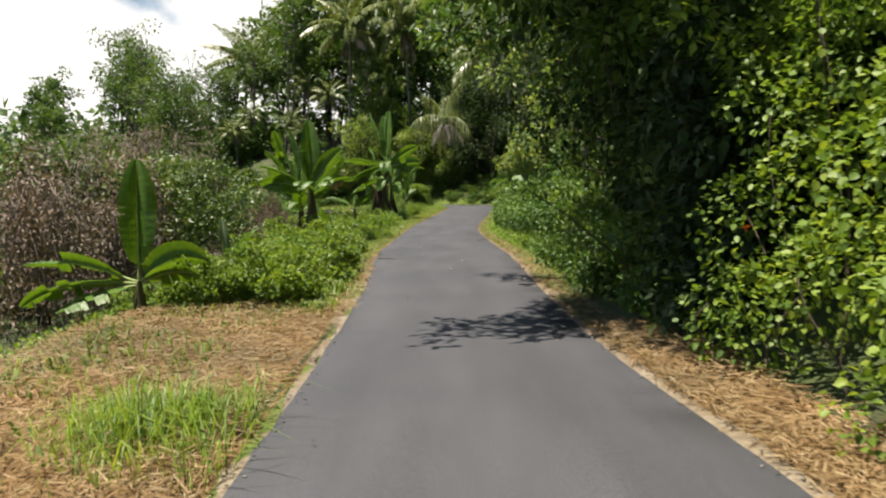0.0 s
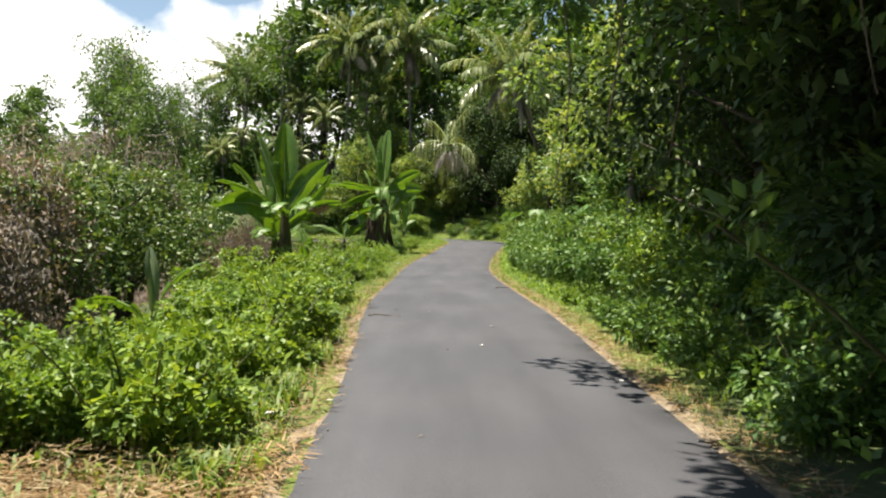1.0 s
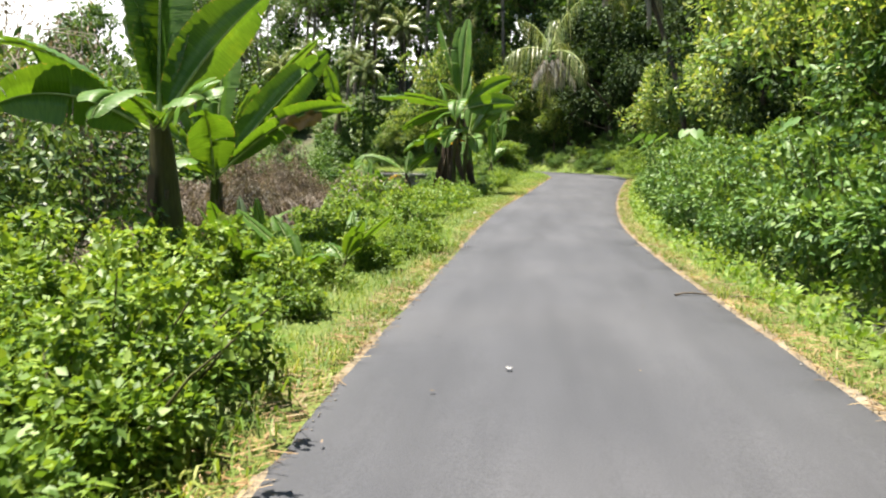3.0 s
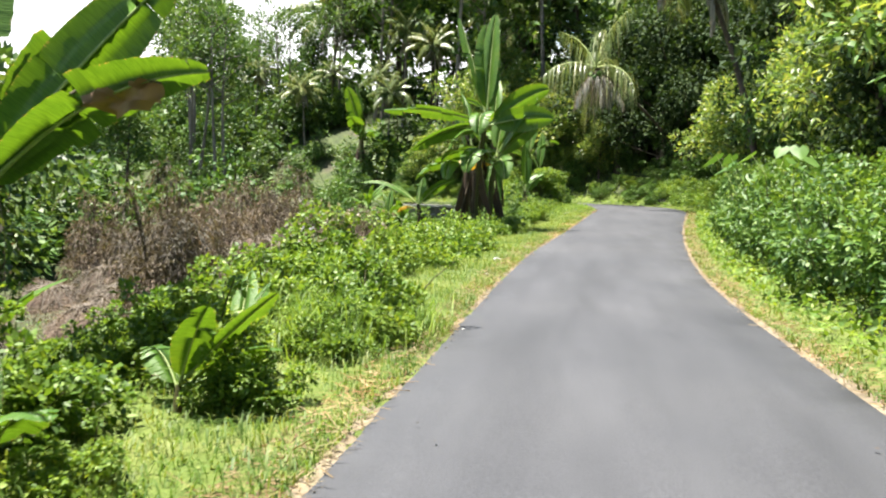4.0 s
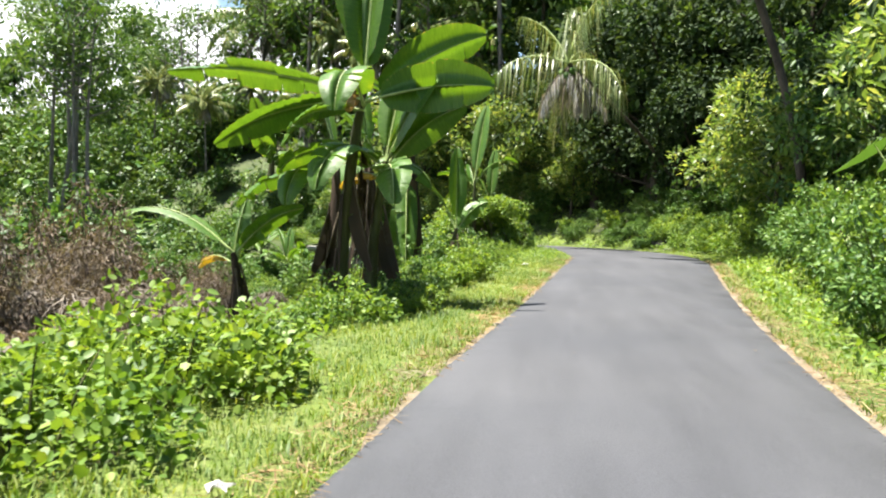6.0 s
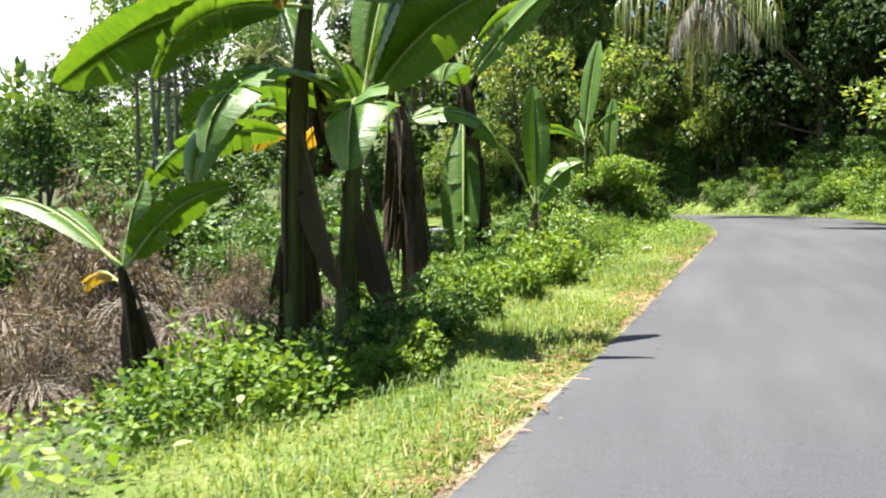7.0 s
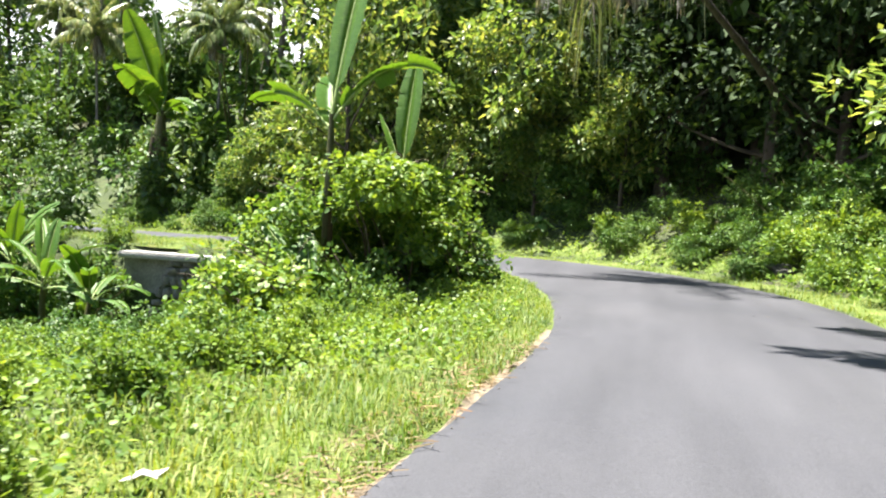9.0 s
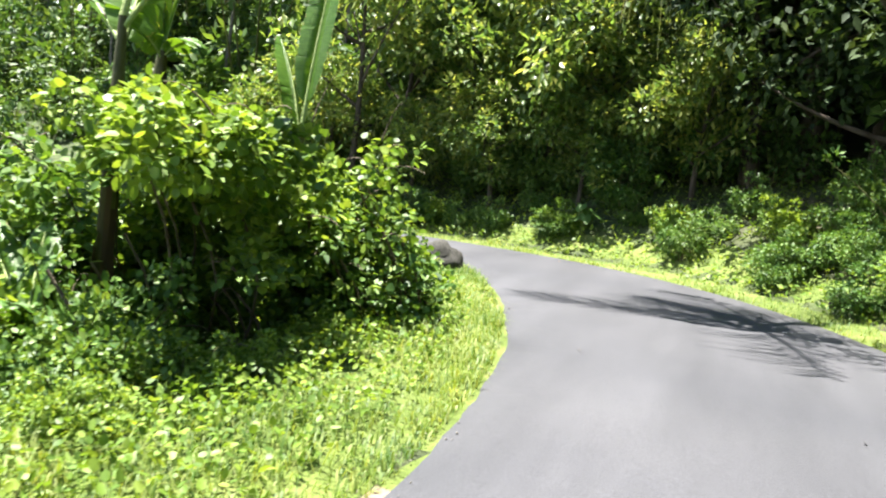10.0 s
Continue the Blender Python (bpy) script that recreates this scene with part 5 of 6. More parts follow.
def dry_curtain(x, y, seed, wide=1.6, top=2.6):
    """Grey dried creeper hanging over a tree."""
    rng = np.random.default_rng(seed)
    root = new("dry_creeper")
    z0 = land1(x, y)
    woods, at = [], []
    for k in range(70):
        a = rng.uniform(0, 2 * np.pi)
        r = wide * rng.uniform(0.55, 1.0)
        zt, ln = z0 + top * rng.uniform(0.75, 1.25), top * rng.uniform(0.3, 0.95)
        q = np.linspace(0, 1, 7)
        pts = np.stack([x + np.cos(a) * r * (0.45 + 0.65 * np.sqrt(q)) + 0.14 * np.sin(q * 7 + k), y + np.sin(a) * r * (0.45 + 0.65 * np.sqrt(q)), np.maximum(zt + 0.25 * np.sin(3.14 * np.minimum(q * 2.2, 1)) - ln * q ** 1.5, z0 + 0.05)], 1)
        woods.append(tube(pts, np.linspace(0.013, 0.006, 7), 4))
        at.append(pts)
    part("strand_tangle", mesh_np("strand_tangle", *joined(woods), M_STRAND), root)["kind"] = "stuff"
    at = np.concatenate(at)
    p = at[rng.integers(len(at), size=6000)] + rng.normal(size=(6000, 3)) * np.array([0.16, 0.16, 0.2])
    v, f = small_leaves(rng, p, unit(rng.normal(size=(6000, 3))), 0.10, 0.045, 1.4)
    part("dry_foliage", mesh_np("dry_foliage", v, f, M_GREYVINE), root)["kind"] = "stuff"
    return tagged(root, "grey dried creeper hanging over a dark tree", "dead creeper", "dried creepers")


for k, (x, y, w, t) in enumerate([(-8.6, 20.6, 1.6, 3.2), (-9.8, 25.0, 1.7, 3.6), (-7.6, 17.2, 1.0, 2.3), (-10.8, 30.0, 1.5, 3.8), (-10.5, 35.4, 2.5, 5.0), (-12.0, 32.2, 2.6, 5.4), (-7.9, 22.4, 1.3, 2.9), (-6.9, 19.4, 0.8, 1.9)]):
    dry_curtain(x, y, 200 + k, w, t)
for k, (x, y, s) in enumerate([(-9.5, 21.5, 0.95), (-12.5, 17.0, 1.05), (-10.2, 27.5, 1.05), (-13.5, 24.0, 1.1), (-12.3, 33.2, 1.25), (-16.5, 30.0, 1.2), (-10.6, 36.2, 1.15), (-15.5, 38.5, 1.1), (-18.5, 44.0, 1.15), (-8.0, 22.6, 0.75), (-8.4, 29.4, 0.9), (-8.8, 14.5, 0.7), (-15, 10.5, 1.1), (-11.5, 7.0, 0.9)]):
    dark_tree(k, x, y, s)


# ---- right of the road ----
def creeper_hedge():
    """The creeper-hung bank beside the start of the way."""
    rng = np.random.default_rng(71)
    root = new("creeper_hedge")
    n = 300
    z = 7.5 * rng.uniform(0.0, 1.0, n) ** 1.15 + 0.15
    y = rng.uniform(-3.0, 7.2, n)
    y = np.where(z > 2.2, y * 1.2 + 1.2, y)
    x = 2.05 + 0.40 * z + rng.normal(size=n) * 0.12 + 0.2 * np.sin(y * 1.3) * np.cos(z * 1.1)
    x = np.where(z < 0.8, x + 0.15, x)
    c = np.stack([x, y, z], 1)
    r = rng.uniform(0.22, 0.6, n)
    p, d = cloud(rng, c, r, 72000, 0.9, 0.5)
    keep = (d[:, 0] < 0.5) & (p[:, 2] > 0.04)
    p, d = p[keep], d[keep]
    near = (p[:, 2] < 3.6) & (p[:, 1] > 2.0)
    v, f = round_leaves(rng, p[near], d[near], 0.056, 0.046, 0.5)
    part("foliage", mesh_np("foliage", v, f, M_WEED), root)
    v, f = small_leaves(rng, p[~near], d[~near], 0.085, 0.06, 0.5)
    part("upper_foliage", mesh_np("upper_foliage", v, f, M_WEED), root)
    woods = []
    for k in range(46):
        a = c[rng.integers(n)]
        q = np.linspace(0, 1, 6)
        woods.append(tube(np.stack([a[0] - 0.35 + 0.1 * np.sin(q * 5 + k), a[1] + 0.7 * (q - 0.5) * rng.uniform(-1, 1), a[2] * (1 - q) + 0.02], 1), 0.007, 4))
    part("branchwork", mesh_np("branchwork", *joined(woods), M_VINE), root, "thin dry creeper stems")["kind"] = "stuff"
    p, d = cloud(rng, c, r * 1.02, 60, 0.9, 0.97)
    p = p[(d[:, 0] < 0) & (p[:, 2] < 2)]
    v, f = small_leaves(rng, np.repeat(p, 4, 0), unit(rng.normal(size=(4 * len(p), 3))), 0.045, 0.04, 0)
    part("blossom", mesh_np("blossom", v, f, M_ORANGE), root, "small orange flowers")
    return tagged(root, "tall hedge hung with light green creeper leaves", "hedge")


creeper_hedge()
for k, (x, y, s) in enumerate([(9.4, 1.0, 0.9), (9.2, 5.4, 0.95), (4.8, 10.8, 1.15), (5.6, 9.2, 0.9), (4.3, 14.2, 1.2), (6.3, 12.6, 1.35), (5.4, 16.0, 1.25), (7.6, 9.5, 1.3), (5.0, 18.0, 1.15), (7.4, 17.0, 1.3), (6.8, 22.0, 1.1), (8.5, 26.0, 1.2), (5.2, 21.5, 0.9), (9.2, -4.0, 1.0), (5.4, 78.0, 1.5), (8.2, 75.2, 1.5), (3.2, 80.4, 1.35), (9.0, 71.0, 1.3), (6.6, 77.0, 1.1), (8.9, 73.2, 1.2), (4.3, 16.2, 0.85), (10.5, 24.0, 0.9), (4.3, 19.2, 0.75), (11.0, 20.0, 1.0), (5.2, 24.6, 0.85)]):
    # even ones, and all past y 60, take leaves darkened for shade
    put(("over", 0 if y > 60 else k % 2), lambda: leafy_tree(81 + k, 7.0, (3.0, 5.6), 0.18, 5200, (0.21, 0.11), M_SHRUB if k % 2 else M_SHADELEAF, None, 0.17, 12, 34, False, "roadside_tree", "leafy roadside tree leaning over the bank", hang=0.5), spot(x, y, k * 71, s, 0.1))


def overhang_tree():
    """A tree on the bank whose limbs reach out over the road."""
    rng = np.random.default_rng(77)
    root = new("overhanging_tree")
    foot = np.array([4.9, 13.6, land1(4.9, 13.6) - 0.2])
    q = np.linspace(0, 1, 9)[:, None]
    woods = [tube(foot + q * np.array([-1.4, -0.6, 6.2]) + np.sin(q * 3) * np.array([0.25, 0.1, 0]), np.linspace(0.2, 0.06, 9), 8)]
    ends = []
    for k in range(24):
        u = rng.uniform(0.4, 0.95)
        p0 = foot + u * np.array([-1.4, -0.6, 6.2])
        e = np.array([rng.uniform(-0.5, 2.8), rng.uniform(9.2, 16.5), rng.uniform(3.6, 7.2)])
        if k >= 16:
            e = np.array([rng.uniform(-1.0, 1.4), rng.uniform(9.3, 11.6), rng.uniform(3.9, 5.2)])
        w = np.linspace(0, 1, 7)[:, None]
        pts = p0 * (1 - w) + e * w + np.array([0, 0, 0.7]) * np.sin(w * 3.14)
        woods.append(tube(pts, np.linspace(0.05, 0.012, 7), 5))
        ends += [e, pts[4], pts[5]]
    part("trunk", mesh_np("trunk", *joined(woods), M_BARK, True), root)
    ends = np.array(ends)
    fill = np.stack([rng.uniform(2.0, 5.0, 64), rng.uniform(9.6, 17.0, 64), rng.uniform(3.0, 8.0, 64)], 1)
    c = np.concatenate([ends, fill])
    r = np.r_[rng.uniform(0.3, 0.55, len(ends)), rng.uniform(0.6, 0.9, 64)]
    p, d = cloud(rng, c, r, 17000, 0.6, 0.3)
    # leaf roof, mostly unseen, added to shade the bank; one arm crosses the road
    n = 150
    roof = np.stack([rng.uniform(-0.5, 4.2, n), rng.uniform(9.6, 14.5, n), rng.uniform(5.0, 7.6, n)], 1)
    roof[:, 0] += 0.9 + np.clip(roof[:, 1] - 11.2, 0, 1.3)
    roof = np.concatenate([roof, np.stack([rng.uniform(1.6, 5.0, 80), rng.uniform(14, 21.5, 80), rng.uniform(5.0, 7.2, 80)], 1)])
    roof = np.concatenate([roof, np.stack([rng.uniform(1.1, 4.6, 44), rng.uniform(7.6, 9.8, 44), rng.uniform(5.0, 6.4, 44)], 1)])
    n += 124
    roof[:, 0] -= 0.42 * (roof[:, 2] - 5.0)
    arm = np.stack([rng.uniform(-1.3, 0.8, 26), rng.uniform(8.3, 9.9, 26), rng.uniform(4.7, 5.2, 26)], 1)
    arm[:, 1] += 0.25 * (arm[:, 0] + 1.2)
    p2, d2 = cloud(rng, np.concatenate([roof, arm]), np.r_[rng.uniform(0.5, 0.8, n), rng.uniform(0.22, 0.4, 26)], 42000, 0.5, 0.2)
    p, d = np.concatenate([p, p2]), np.concatenate([d, d2])
    v, f = small_leaves(rng, p, d, 0.17, 0.09, 0.45)
    part("crown", mesh_np("crown", v, f, M_SHRUB), root)
    # sprays hanging in the sun before the roof, leaf colour lightened to look lit
    k = 22
    spray = np.stack([rng.uniform(1.2, 3.2, k), rng.uniform(7.3, 8.3, k), rng.uniform(2.3, 4.6, k)], 1)
    spray[:, 0] += 0.12 * spray[:, 2]
    ps, ds = cloud(rng, spray, rng.uniform(0.12, 0.3, k), 1500, 1.2, 0.2)
    v, f = small_leaves(rng, ps, ds, 0.11, 0.06, 0.6)
    part("sunlit_spray", mesh_np("sunlit_spray", v, f, M_WEED), root)
    # boughs hanging to the bank under the roof, leaf colour darkened for shade
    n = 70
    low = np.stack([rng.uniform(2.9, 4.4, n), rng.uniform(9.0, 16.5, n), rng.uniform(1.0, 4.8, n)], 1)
    # low bushes beneath, merged into the boughs with the same shade-dark colour
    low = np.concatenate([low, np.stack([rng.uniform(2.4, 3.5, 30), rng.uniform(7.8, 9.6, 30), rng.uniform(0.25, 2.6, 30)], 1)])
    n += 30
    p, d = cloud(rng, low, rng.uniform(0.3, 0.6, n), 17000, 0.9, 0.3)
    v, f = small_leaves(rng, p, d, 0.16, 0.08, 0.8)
    part("hanging_bough", mesh_np("hanging_bough", v, f, M_SHADELEAF), root)
    return tagged(root, "leafy tree with limbs arching over the road", "tree")


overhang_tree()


def hanging_vines():
    rng = np.random.default_rng(5)
    for k in range(14):
        x, y = rng.uniform(0.9, 2.6), rng.uniform(9.5, 16.5)
        z1, ln = rng.uniform(4.0, 5.6), rng.uniform(1.0, 2.4)
        q = np.linspace(0, 1, 8)
        pts = np.stack([x + 0.10 * np.sin(q * 4 + k), y + 0.12 * np.sin(q * 3 + 2 * k), z1 - ln * q], 1)
        ob = new("hanging_vine", mesh_np("hanging_vine", *tube(pts, np.linspace(0.014, 0.006, 8), 5), M_VINE, True))
        tagged(ob, "dry brown vine hanging from the branches", "vine", "hanging vines")


hanging_vines()
# before y 20 darker shrubs replace most weeds, standing in for canopy shade
for y in np.arange(9.75, 24.0, 1.15):
    for d in (0.75, 1.7):
        i += 1
        (shrub if (i % 3 != 1 and y < 20) else weed)(i, float(np.interp(y, [8, 16, 24], [1.45, 1.6, 1.65])) + d + RNG.uniform(-0.15, 0.3), y + RNG.uniform(-0.4, 0.4), RNG.uniform(0.6, 0.8) * (0.75 if d < 1 else 1.1))
for y in np.arange(24.5, 62, 1.25):
    e = float(np.interp(y, [24, 35, 42, 47, 53, 58, 62.5], [1.65, 1.55, 1.85, 2.25, 2.85, 3.6, 4.1]))
    for d in (1.15, 2.2, 3.6):
        i += 1
        kind = (weed, shrub, creep)[i % 3]
        kind(i, e + d + RNG.uniform(-0.25, 0.35) + (0.7 if y > 50 else 0.2), y + RNG.uniform(-0.5, 0.5), RNG.uniform(0.75, 1.1) * (0.8 if d < 2 else 1.0))
CAC = [dict(seed=91 + k, height=4.6, crown=(2.2, 3.8), base=0.2, n=4400, leaf=(0.23, 0.105), mat=M_CACAO, trunk=0.09, limbs=10, lumps=18, fine=False, name="cacao_tree", label="cacao tree with large drooping yellow-green leaves", category="cacao tree", hang=0.3, stems=1 + k % 2) for k in range(3)]


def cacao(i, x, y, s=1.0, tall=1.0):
    # right of x 4.5 the grove's leaves are coloured darker to mimic shade
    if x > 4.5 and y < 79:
        return put(("shade", i % 2), lambda: leafy_tree(97 + i % 2, 4.8, (2.3, 4.0), 0.2, 2900, (0.27, 0.13), M_SHRUB if i % 2 else M_SHADELEAF, None, 0.10, 10, 20, False, "shade_tree", "leafy grove tree with leaf colour darkened for shade", hang=0.5), spot(x, y, (i * 59) % 360, s, 0.1, tall))
    return put(("cacao", i % 3), lambda: leafy_tree(**CAC[i % 3]), spot(x, y, (i * 59) % 360, s, 0.1, tall * (0.8, 1.25, 0.95, 1.4)[i % 4]))


k = 0
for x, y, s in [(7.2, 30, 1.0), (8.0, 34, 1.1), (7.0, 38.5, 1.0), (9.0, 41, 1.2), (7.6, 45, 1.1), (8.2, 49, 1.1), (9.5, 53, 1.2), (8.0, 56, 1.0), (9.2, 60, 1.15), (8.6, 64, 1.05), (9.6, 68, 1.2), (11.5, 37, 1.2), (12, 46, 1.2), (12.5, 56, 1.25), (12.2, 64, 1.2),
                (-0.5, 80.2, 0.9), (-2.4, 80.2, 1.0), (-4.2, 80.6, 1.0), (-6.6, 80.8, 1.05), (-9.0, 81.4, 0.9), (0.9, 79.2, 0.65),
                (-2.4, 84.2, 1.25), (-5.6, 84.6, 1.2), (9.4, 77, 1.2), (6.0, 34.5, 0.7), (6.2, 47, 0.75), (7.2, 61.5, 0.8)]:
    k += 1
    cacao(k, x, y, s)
put("rtree", lambda: leafy_tree(101, 6.4, (2.4, 4.2), 0.45, 3800, (0.26, 0.12), M_CACAO, M_PALEBARK, 0.11, 9, 18, True, "slim_tree", "slim roadside tree with a bare lower trunk"), spot(5.0, 31.4, 0, 1.0, 0.1))
put(("cacao", 0), None, spot(6.9, 67.0, 100, 0.95, 0.1))
put(("cacao", 1), None, spot(7.4, 69.6, 200, 1.05, 0.1))
put(("cacao", 2), None, spot(8.4, 72.4, 300, 1.1, 0.1))
for x, y, t, sz in [(6.0, 35.4, 10, 0.8), (6.1, 40.2, 80, 0.95), (6.6, 46.4, 150, 1.05), (7.2, 52.2, 220, 1.0), (5.9, 30.2, 290, 0.75), (7.6, 57.4, 330, 0.95)]:
    put(("cacao", int(y) % 3), None, spot(x, y, t, sz, 0.1, 1.1))
# right end of the wood: shade put into the leaf colour
for x, y, t, sz in [(2.0, 79.8, 40, 1.05), (3.6, 82.5, 90, 1.2), (1.2, 83.8, 210, 1.3), (4.4, 77.6, 170, 1.0), (5.6, 75.8, 290, 0.9)]:
    put(("over", 0), None, spot(x, y, t, sz, 0.1))
for x, y, t, sz in [(-1.4, 79.3, 20, 0.5), (-3.4, 79.5, 140, 0.6), (-5.4, 79.7, 260, 0.5), (-7.6, 80.0, 80, 0.62), (-9.8, 80.4, 200, 0.5)]:
    put(("cacao", int(t) % 3), None, spot(x, y, t, sz, 0.1, 1.1))
for x, y, s in [(5.6, 69.0, 0.8), (5.2, 72.4, 0.8), (4.4, 74.6, 0.7), (6.4, 66.2, 0.9), (2.6, 76.6, 0.6), (0.8, 77.6, 0.6), (-1.6, 78.4, 0.55), (-4.4, 78.9, 0.5), (-7.5, 79.4, 0.6), (6.0, 63.8, 0.85), (-10.5, 80.0, 0.6)]:
    i += 1
    weed(i, x, y, s * 1.2)

# ---- tall trees and palms behind ----
def palm(key, build, x, y, top, tall, turn=0.0):
    """A palm whose crown stands at the height top."""
    s = (top - land1(x, y)) / tall
    return put(key, build, spot(x, y, turn, 1.0, 0.0) @ Matrix.Diagonal((1, 1, 1, 1)) if build else spot(x, y, turn, s))


palm("palm_a", lambda: coconut_palm(3, 17.6 - land1(-22.6, 106.0), 30, 5.6, 14, (0.6, 0.3), thick=0.17), -22.6, 106.0, 17.6, 17.0)
palm("palm_b", lambda: coconut_palm(4, 17.0 - land1(-8.4, 84.6), 20, 4.6, 5, (0.5, -0.6), thick=0.15), -8.4, 84.6, 17.0, 15.0)
palm("palm_c", lambda: coconut_palm(6, 17.2 - land1(-2.6, 84.4), 22, 4.8, 6, (-0.5, 0.2), thick=0.15), -2.6, 84.4, 17.2, 15.0)
put("palm_d", lambda: coconut_palm(7, 5.0, 7, 3.2, 9, (-5.2, -6.8), "coconut palm leaning over the road with grey dead fronds", 0.03, 0.6, M_BARK, 1.3), spot(5.6, 77.5, 0, 1.0))
put("palm_e", lambda: coconut_palm(12, 9.6, 20, 4.3, 4, (-2.9, -0.6), "coconut palm on the bank leaning towards the road", 0.1, 0.9, M_BARK), spot(6.9, 63.4, 0, 1.0))
for key, x, y, top, tl, t in [("palm_b", -24.8, 92.0, 10.7, 15.0, 30), ("palm_a", -29.5, 100.0, 11.5, 17.0, 80), ("palm_c", -19.6, 95.0, 10.6, 14.0, 150), ("palm_c", -13.5, 93.0, 13.5, 14.0, 200), ("palm_b", -36.0, 112.0, 13.0, 15.0, 60), ("palm_c", 4.5, 90.0, 16.0, 14.0, 130), ("palm_b", 8.5, 82.0, 12.5, 15.0, 250), ("palm_a", -5.5, 93.0, 20.0, 17.0, 20), ("palm_b", 6.2, 80.0, 11.5, 15.0, 100), ("palm_c", -19.2, 86.5, 8.4, 14.0, 40), ("palm_c", -10.5, 90.0, 12.0, 14.0, 70), ("palm_b", -6.8, 88.5, 10.5, 15.0, 160), ("palm_c", -14.0, 88.0, 9.5, 14.0, 10), ("palm_c", -12.6, 83.0, 7.8, 14.0, 190)]:
    palm(key, None, x, y, top, tl, t)
TALL = [dict(seed=111 + k, height=13.5, crown=(3.6, 9.0), base=0.3, n=2100, leaf=(0.66, 0.31), mat=M_FARLEAF, trunk=0.2, limbs=12, lumps=26, name="tall_tree", label="tall hazy green tree on the hillside") for k in range(3)]
OPEN = [dict(seed=121 + k, height=17.0, crown=(3.6, 9.5), base=0.48, n=1900, leaf=(0.40, 0.17), mat=M_FARLEAF, bark=M_PALEBARK, trunk=0.17, limbs=10, lumps=3, stems=2, name="slender_tree", label="slender tree with pale trunks and an open crown") for k in range(2)]


def tall(i, x, y, s=1.0):
    return put(("tall", i % 3), lambda: leafy_tree(**TALL[i % 3]), spot(x, y, (i * 47) % 360, s, 0.2))


def slender(i, x, y, s=1.0):
    return put(("open", i % 2), lambda: leafy_tree(**OPEN[i % 2]), spot(x, y, (i * 47) % 360, s, 0.2))


for k, (x, y, s) in enumerate([(-28.8, 90, 1.0), (-21.5, 77.5, 0.8), (-24.5, 80, 0.85), (-33, 99, 1.0), (-6.5, 84.5, 0.9), (-16, 95, 1.1), (-22.5, 93, 0.7), (-26.5, 97, 0.68), (-20.0, 99, 0.8)]):
    slender(k, x, y, s)
for k, (x, y, s) in enumerate([(-12, 99, 1.5), (-16.5, 107, 1.3), (-20.5, 113, 1.2), (-8, 104, 1.6), (-3, 100, 1.5), (2, 97, 1.4), (7, 95, 1.4), (12, 92, 1.3), (-36, 104, 0.75), (-42, 98, 0.6), (-46, 106, 0.7), (-38, 90, 0.55), (-33, 84, 0.5),
                               (-27, 76, 0.5), (-30, 68, 0.45), (-34, 60, 0.42), (-40, 74, 0.5), (-44, 64, 0.45), (-38, 52, 0.4), (-52, 84, 0.6), (-56, 70, 0.5),
                               (-50, 50, 0.45), (16, 84, 1.2), (18, 74, 1.1), (17, 62, 1.05), (18, 50, 1.05), (16, 40, 1.0), (15, 30, 0.95), (14, 21, 0.9), (13, 12, 0.9), (13, 3, 0.9), (22, 90, 1.3), (0, 106, 1.6), 
                               (11.5, 84, 1.0), (4.4, 80.0, 0.75), (6.8, 77.0, 0.75), (9.2, 79.5, 0.85), (2.0, 83, 0.85), (6.6, 88, 1.1), (-1, 92, 1.1), (-62, 96, 0.7), (-11.0, 95, 0.85), (-7.5, 96, 1.0), (-15, 101, 1.0), (-4.5, 94, 0.95), (-70, 110, 0.8), (-50, 118, 0.8), (-40, 122, 1.0), (-31, 105, 0.6), (-25, 108, 0.62)]):
    tall(k, x, y, s)
# behind the start of the way
for k, (x, y, s) in enumerate([(-10, -8, 0.7), (-6, -16, 0.8), (6, -14, 0.9), (0, -32, 1.0), (10, -6, 0.9), (-16, -2, 0.7), (-18, -20, 0.9), (4, -26, 0.9)]):
    tall(k + 1, x, y, s)


# thickets that close the hillsides
THICK = [dict(seed=131 + k, size=(2.3, 3.0 + 0.4 * k), n=1250, leaf=(0.37, 0.185), mat=(M_SHRUB, M_DARKLEAF, M_FARLEAF)[k], name="thicket", label="dense green thicket of saplings and creepers", category="thicket", lumps=20, hang=0.5, fine=False) for k in range(3)]


def thicket(i, x, y, s=1.0, t=1.0):
    return put(("thick", i % 3), lambda: bush(**THICK[i % 3]), spot(x, y, (i * 53) % 360, s, 0.2, t))


k = 0
for j in range(26):
    k += 1
    put(("thick", k % 3), lambda: bush(**THICK[k % 3]), spot(RNG.uniform(-27, -12.5), RNG.uniform(63, 77), k * 53, RNG.uniform(0.4, 0.62), 0.2, 0.9))
for j in range(20):
    k += 1
    put(("thick", k % 3), None, spot(RNG.uniform(-44, -10), RNG.uniform(95, 112), k * 53, RNG.uniform(1.0, 1.4), 0.2, 0.9))
for x, y, sz in [(-24, 96, 1.0), (-27, 92.5, 0.9), (-22, 101, 1.1), (-30.5, 96, 1.0), (-19.5, 100, 1.1), (-33, 92, 0.9), (-25.5, 88.5, 0.7)]:
    k += 1
    put(("thick", k % 3), None, spot(x, y, k * 53, sz, 0.2))
for y in np.arange(-6, 80, 3.6):
    for x in (9.2, 12.6, 16.5):
        k += 1
        thicket(k, x + RNG.uniform(-0.8, 0.8) + (1.5 if 50 < y < 80 else 0), y + RNG.uniform(-1, 1), RNG.uniform(0.9, 1.25))
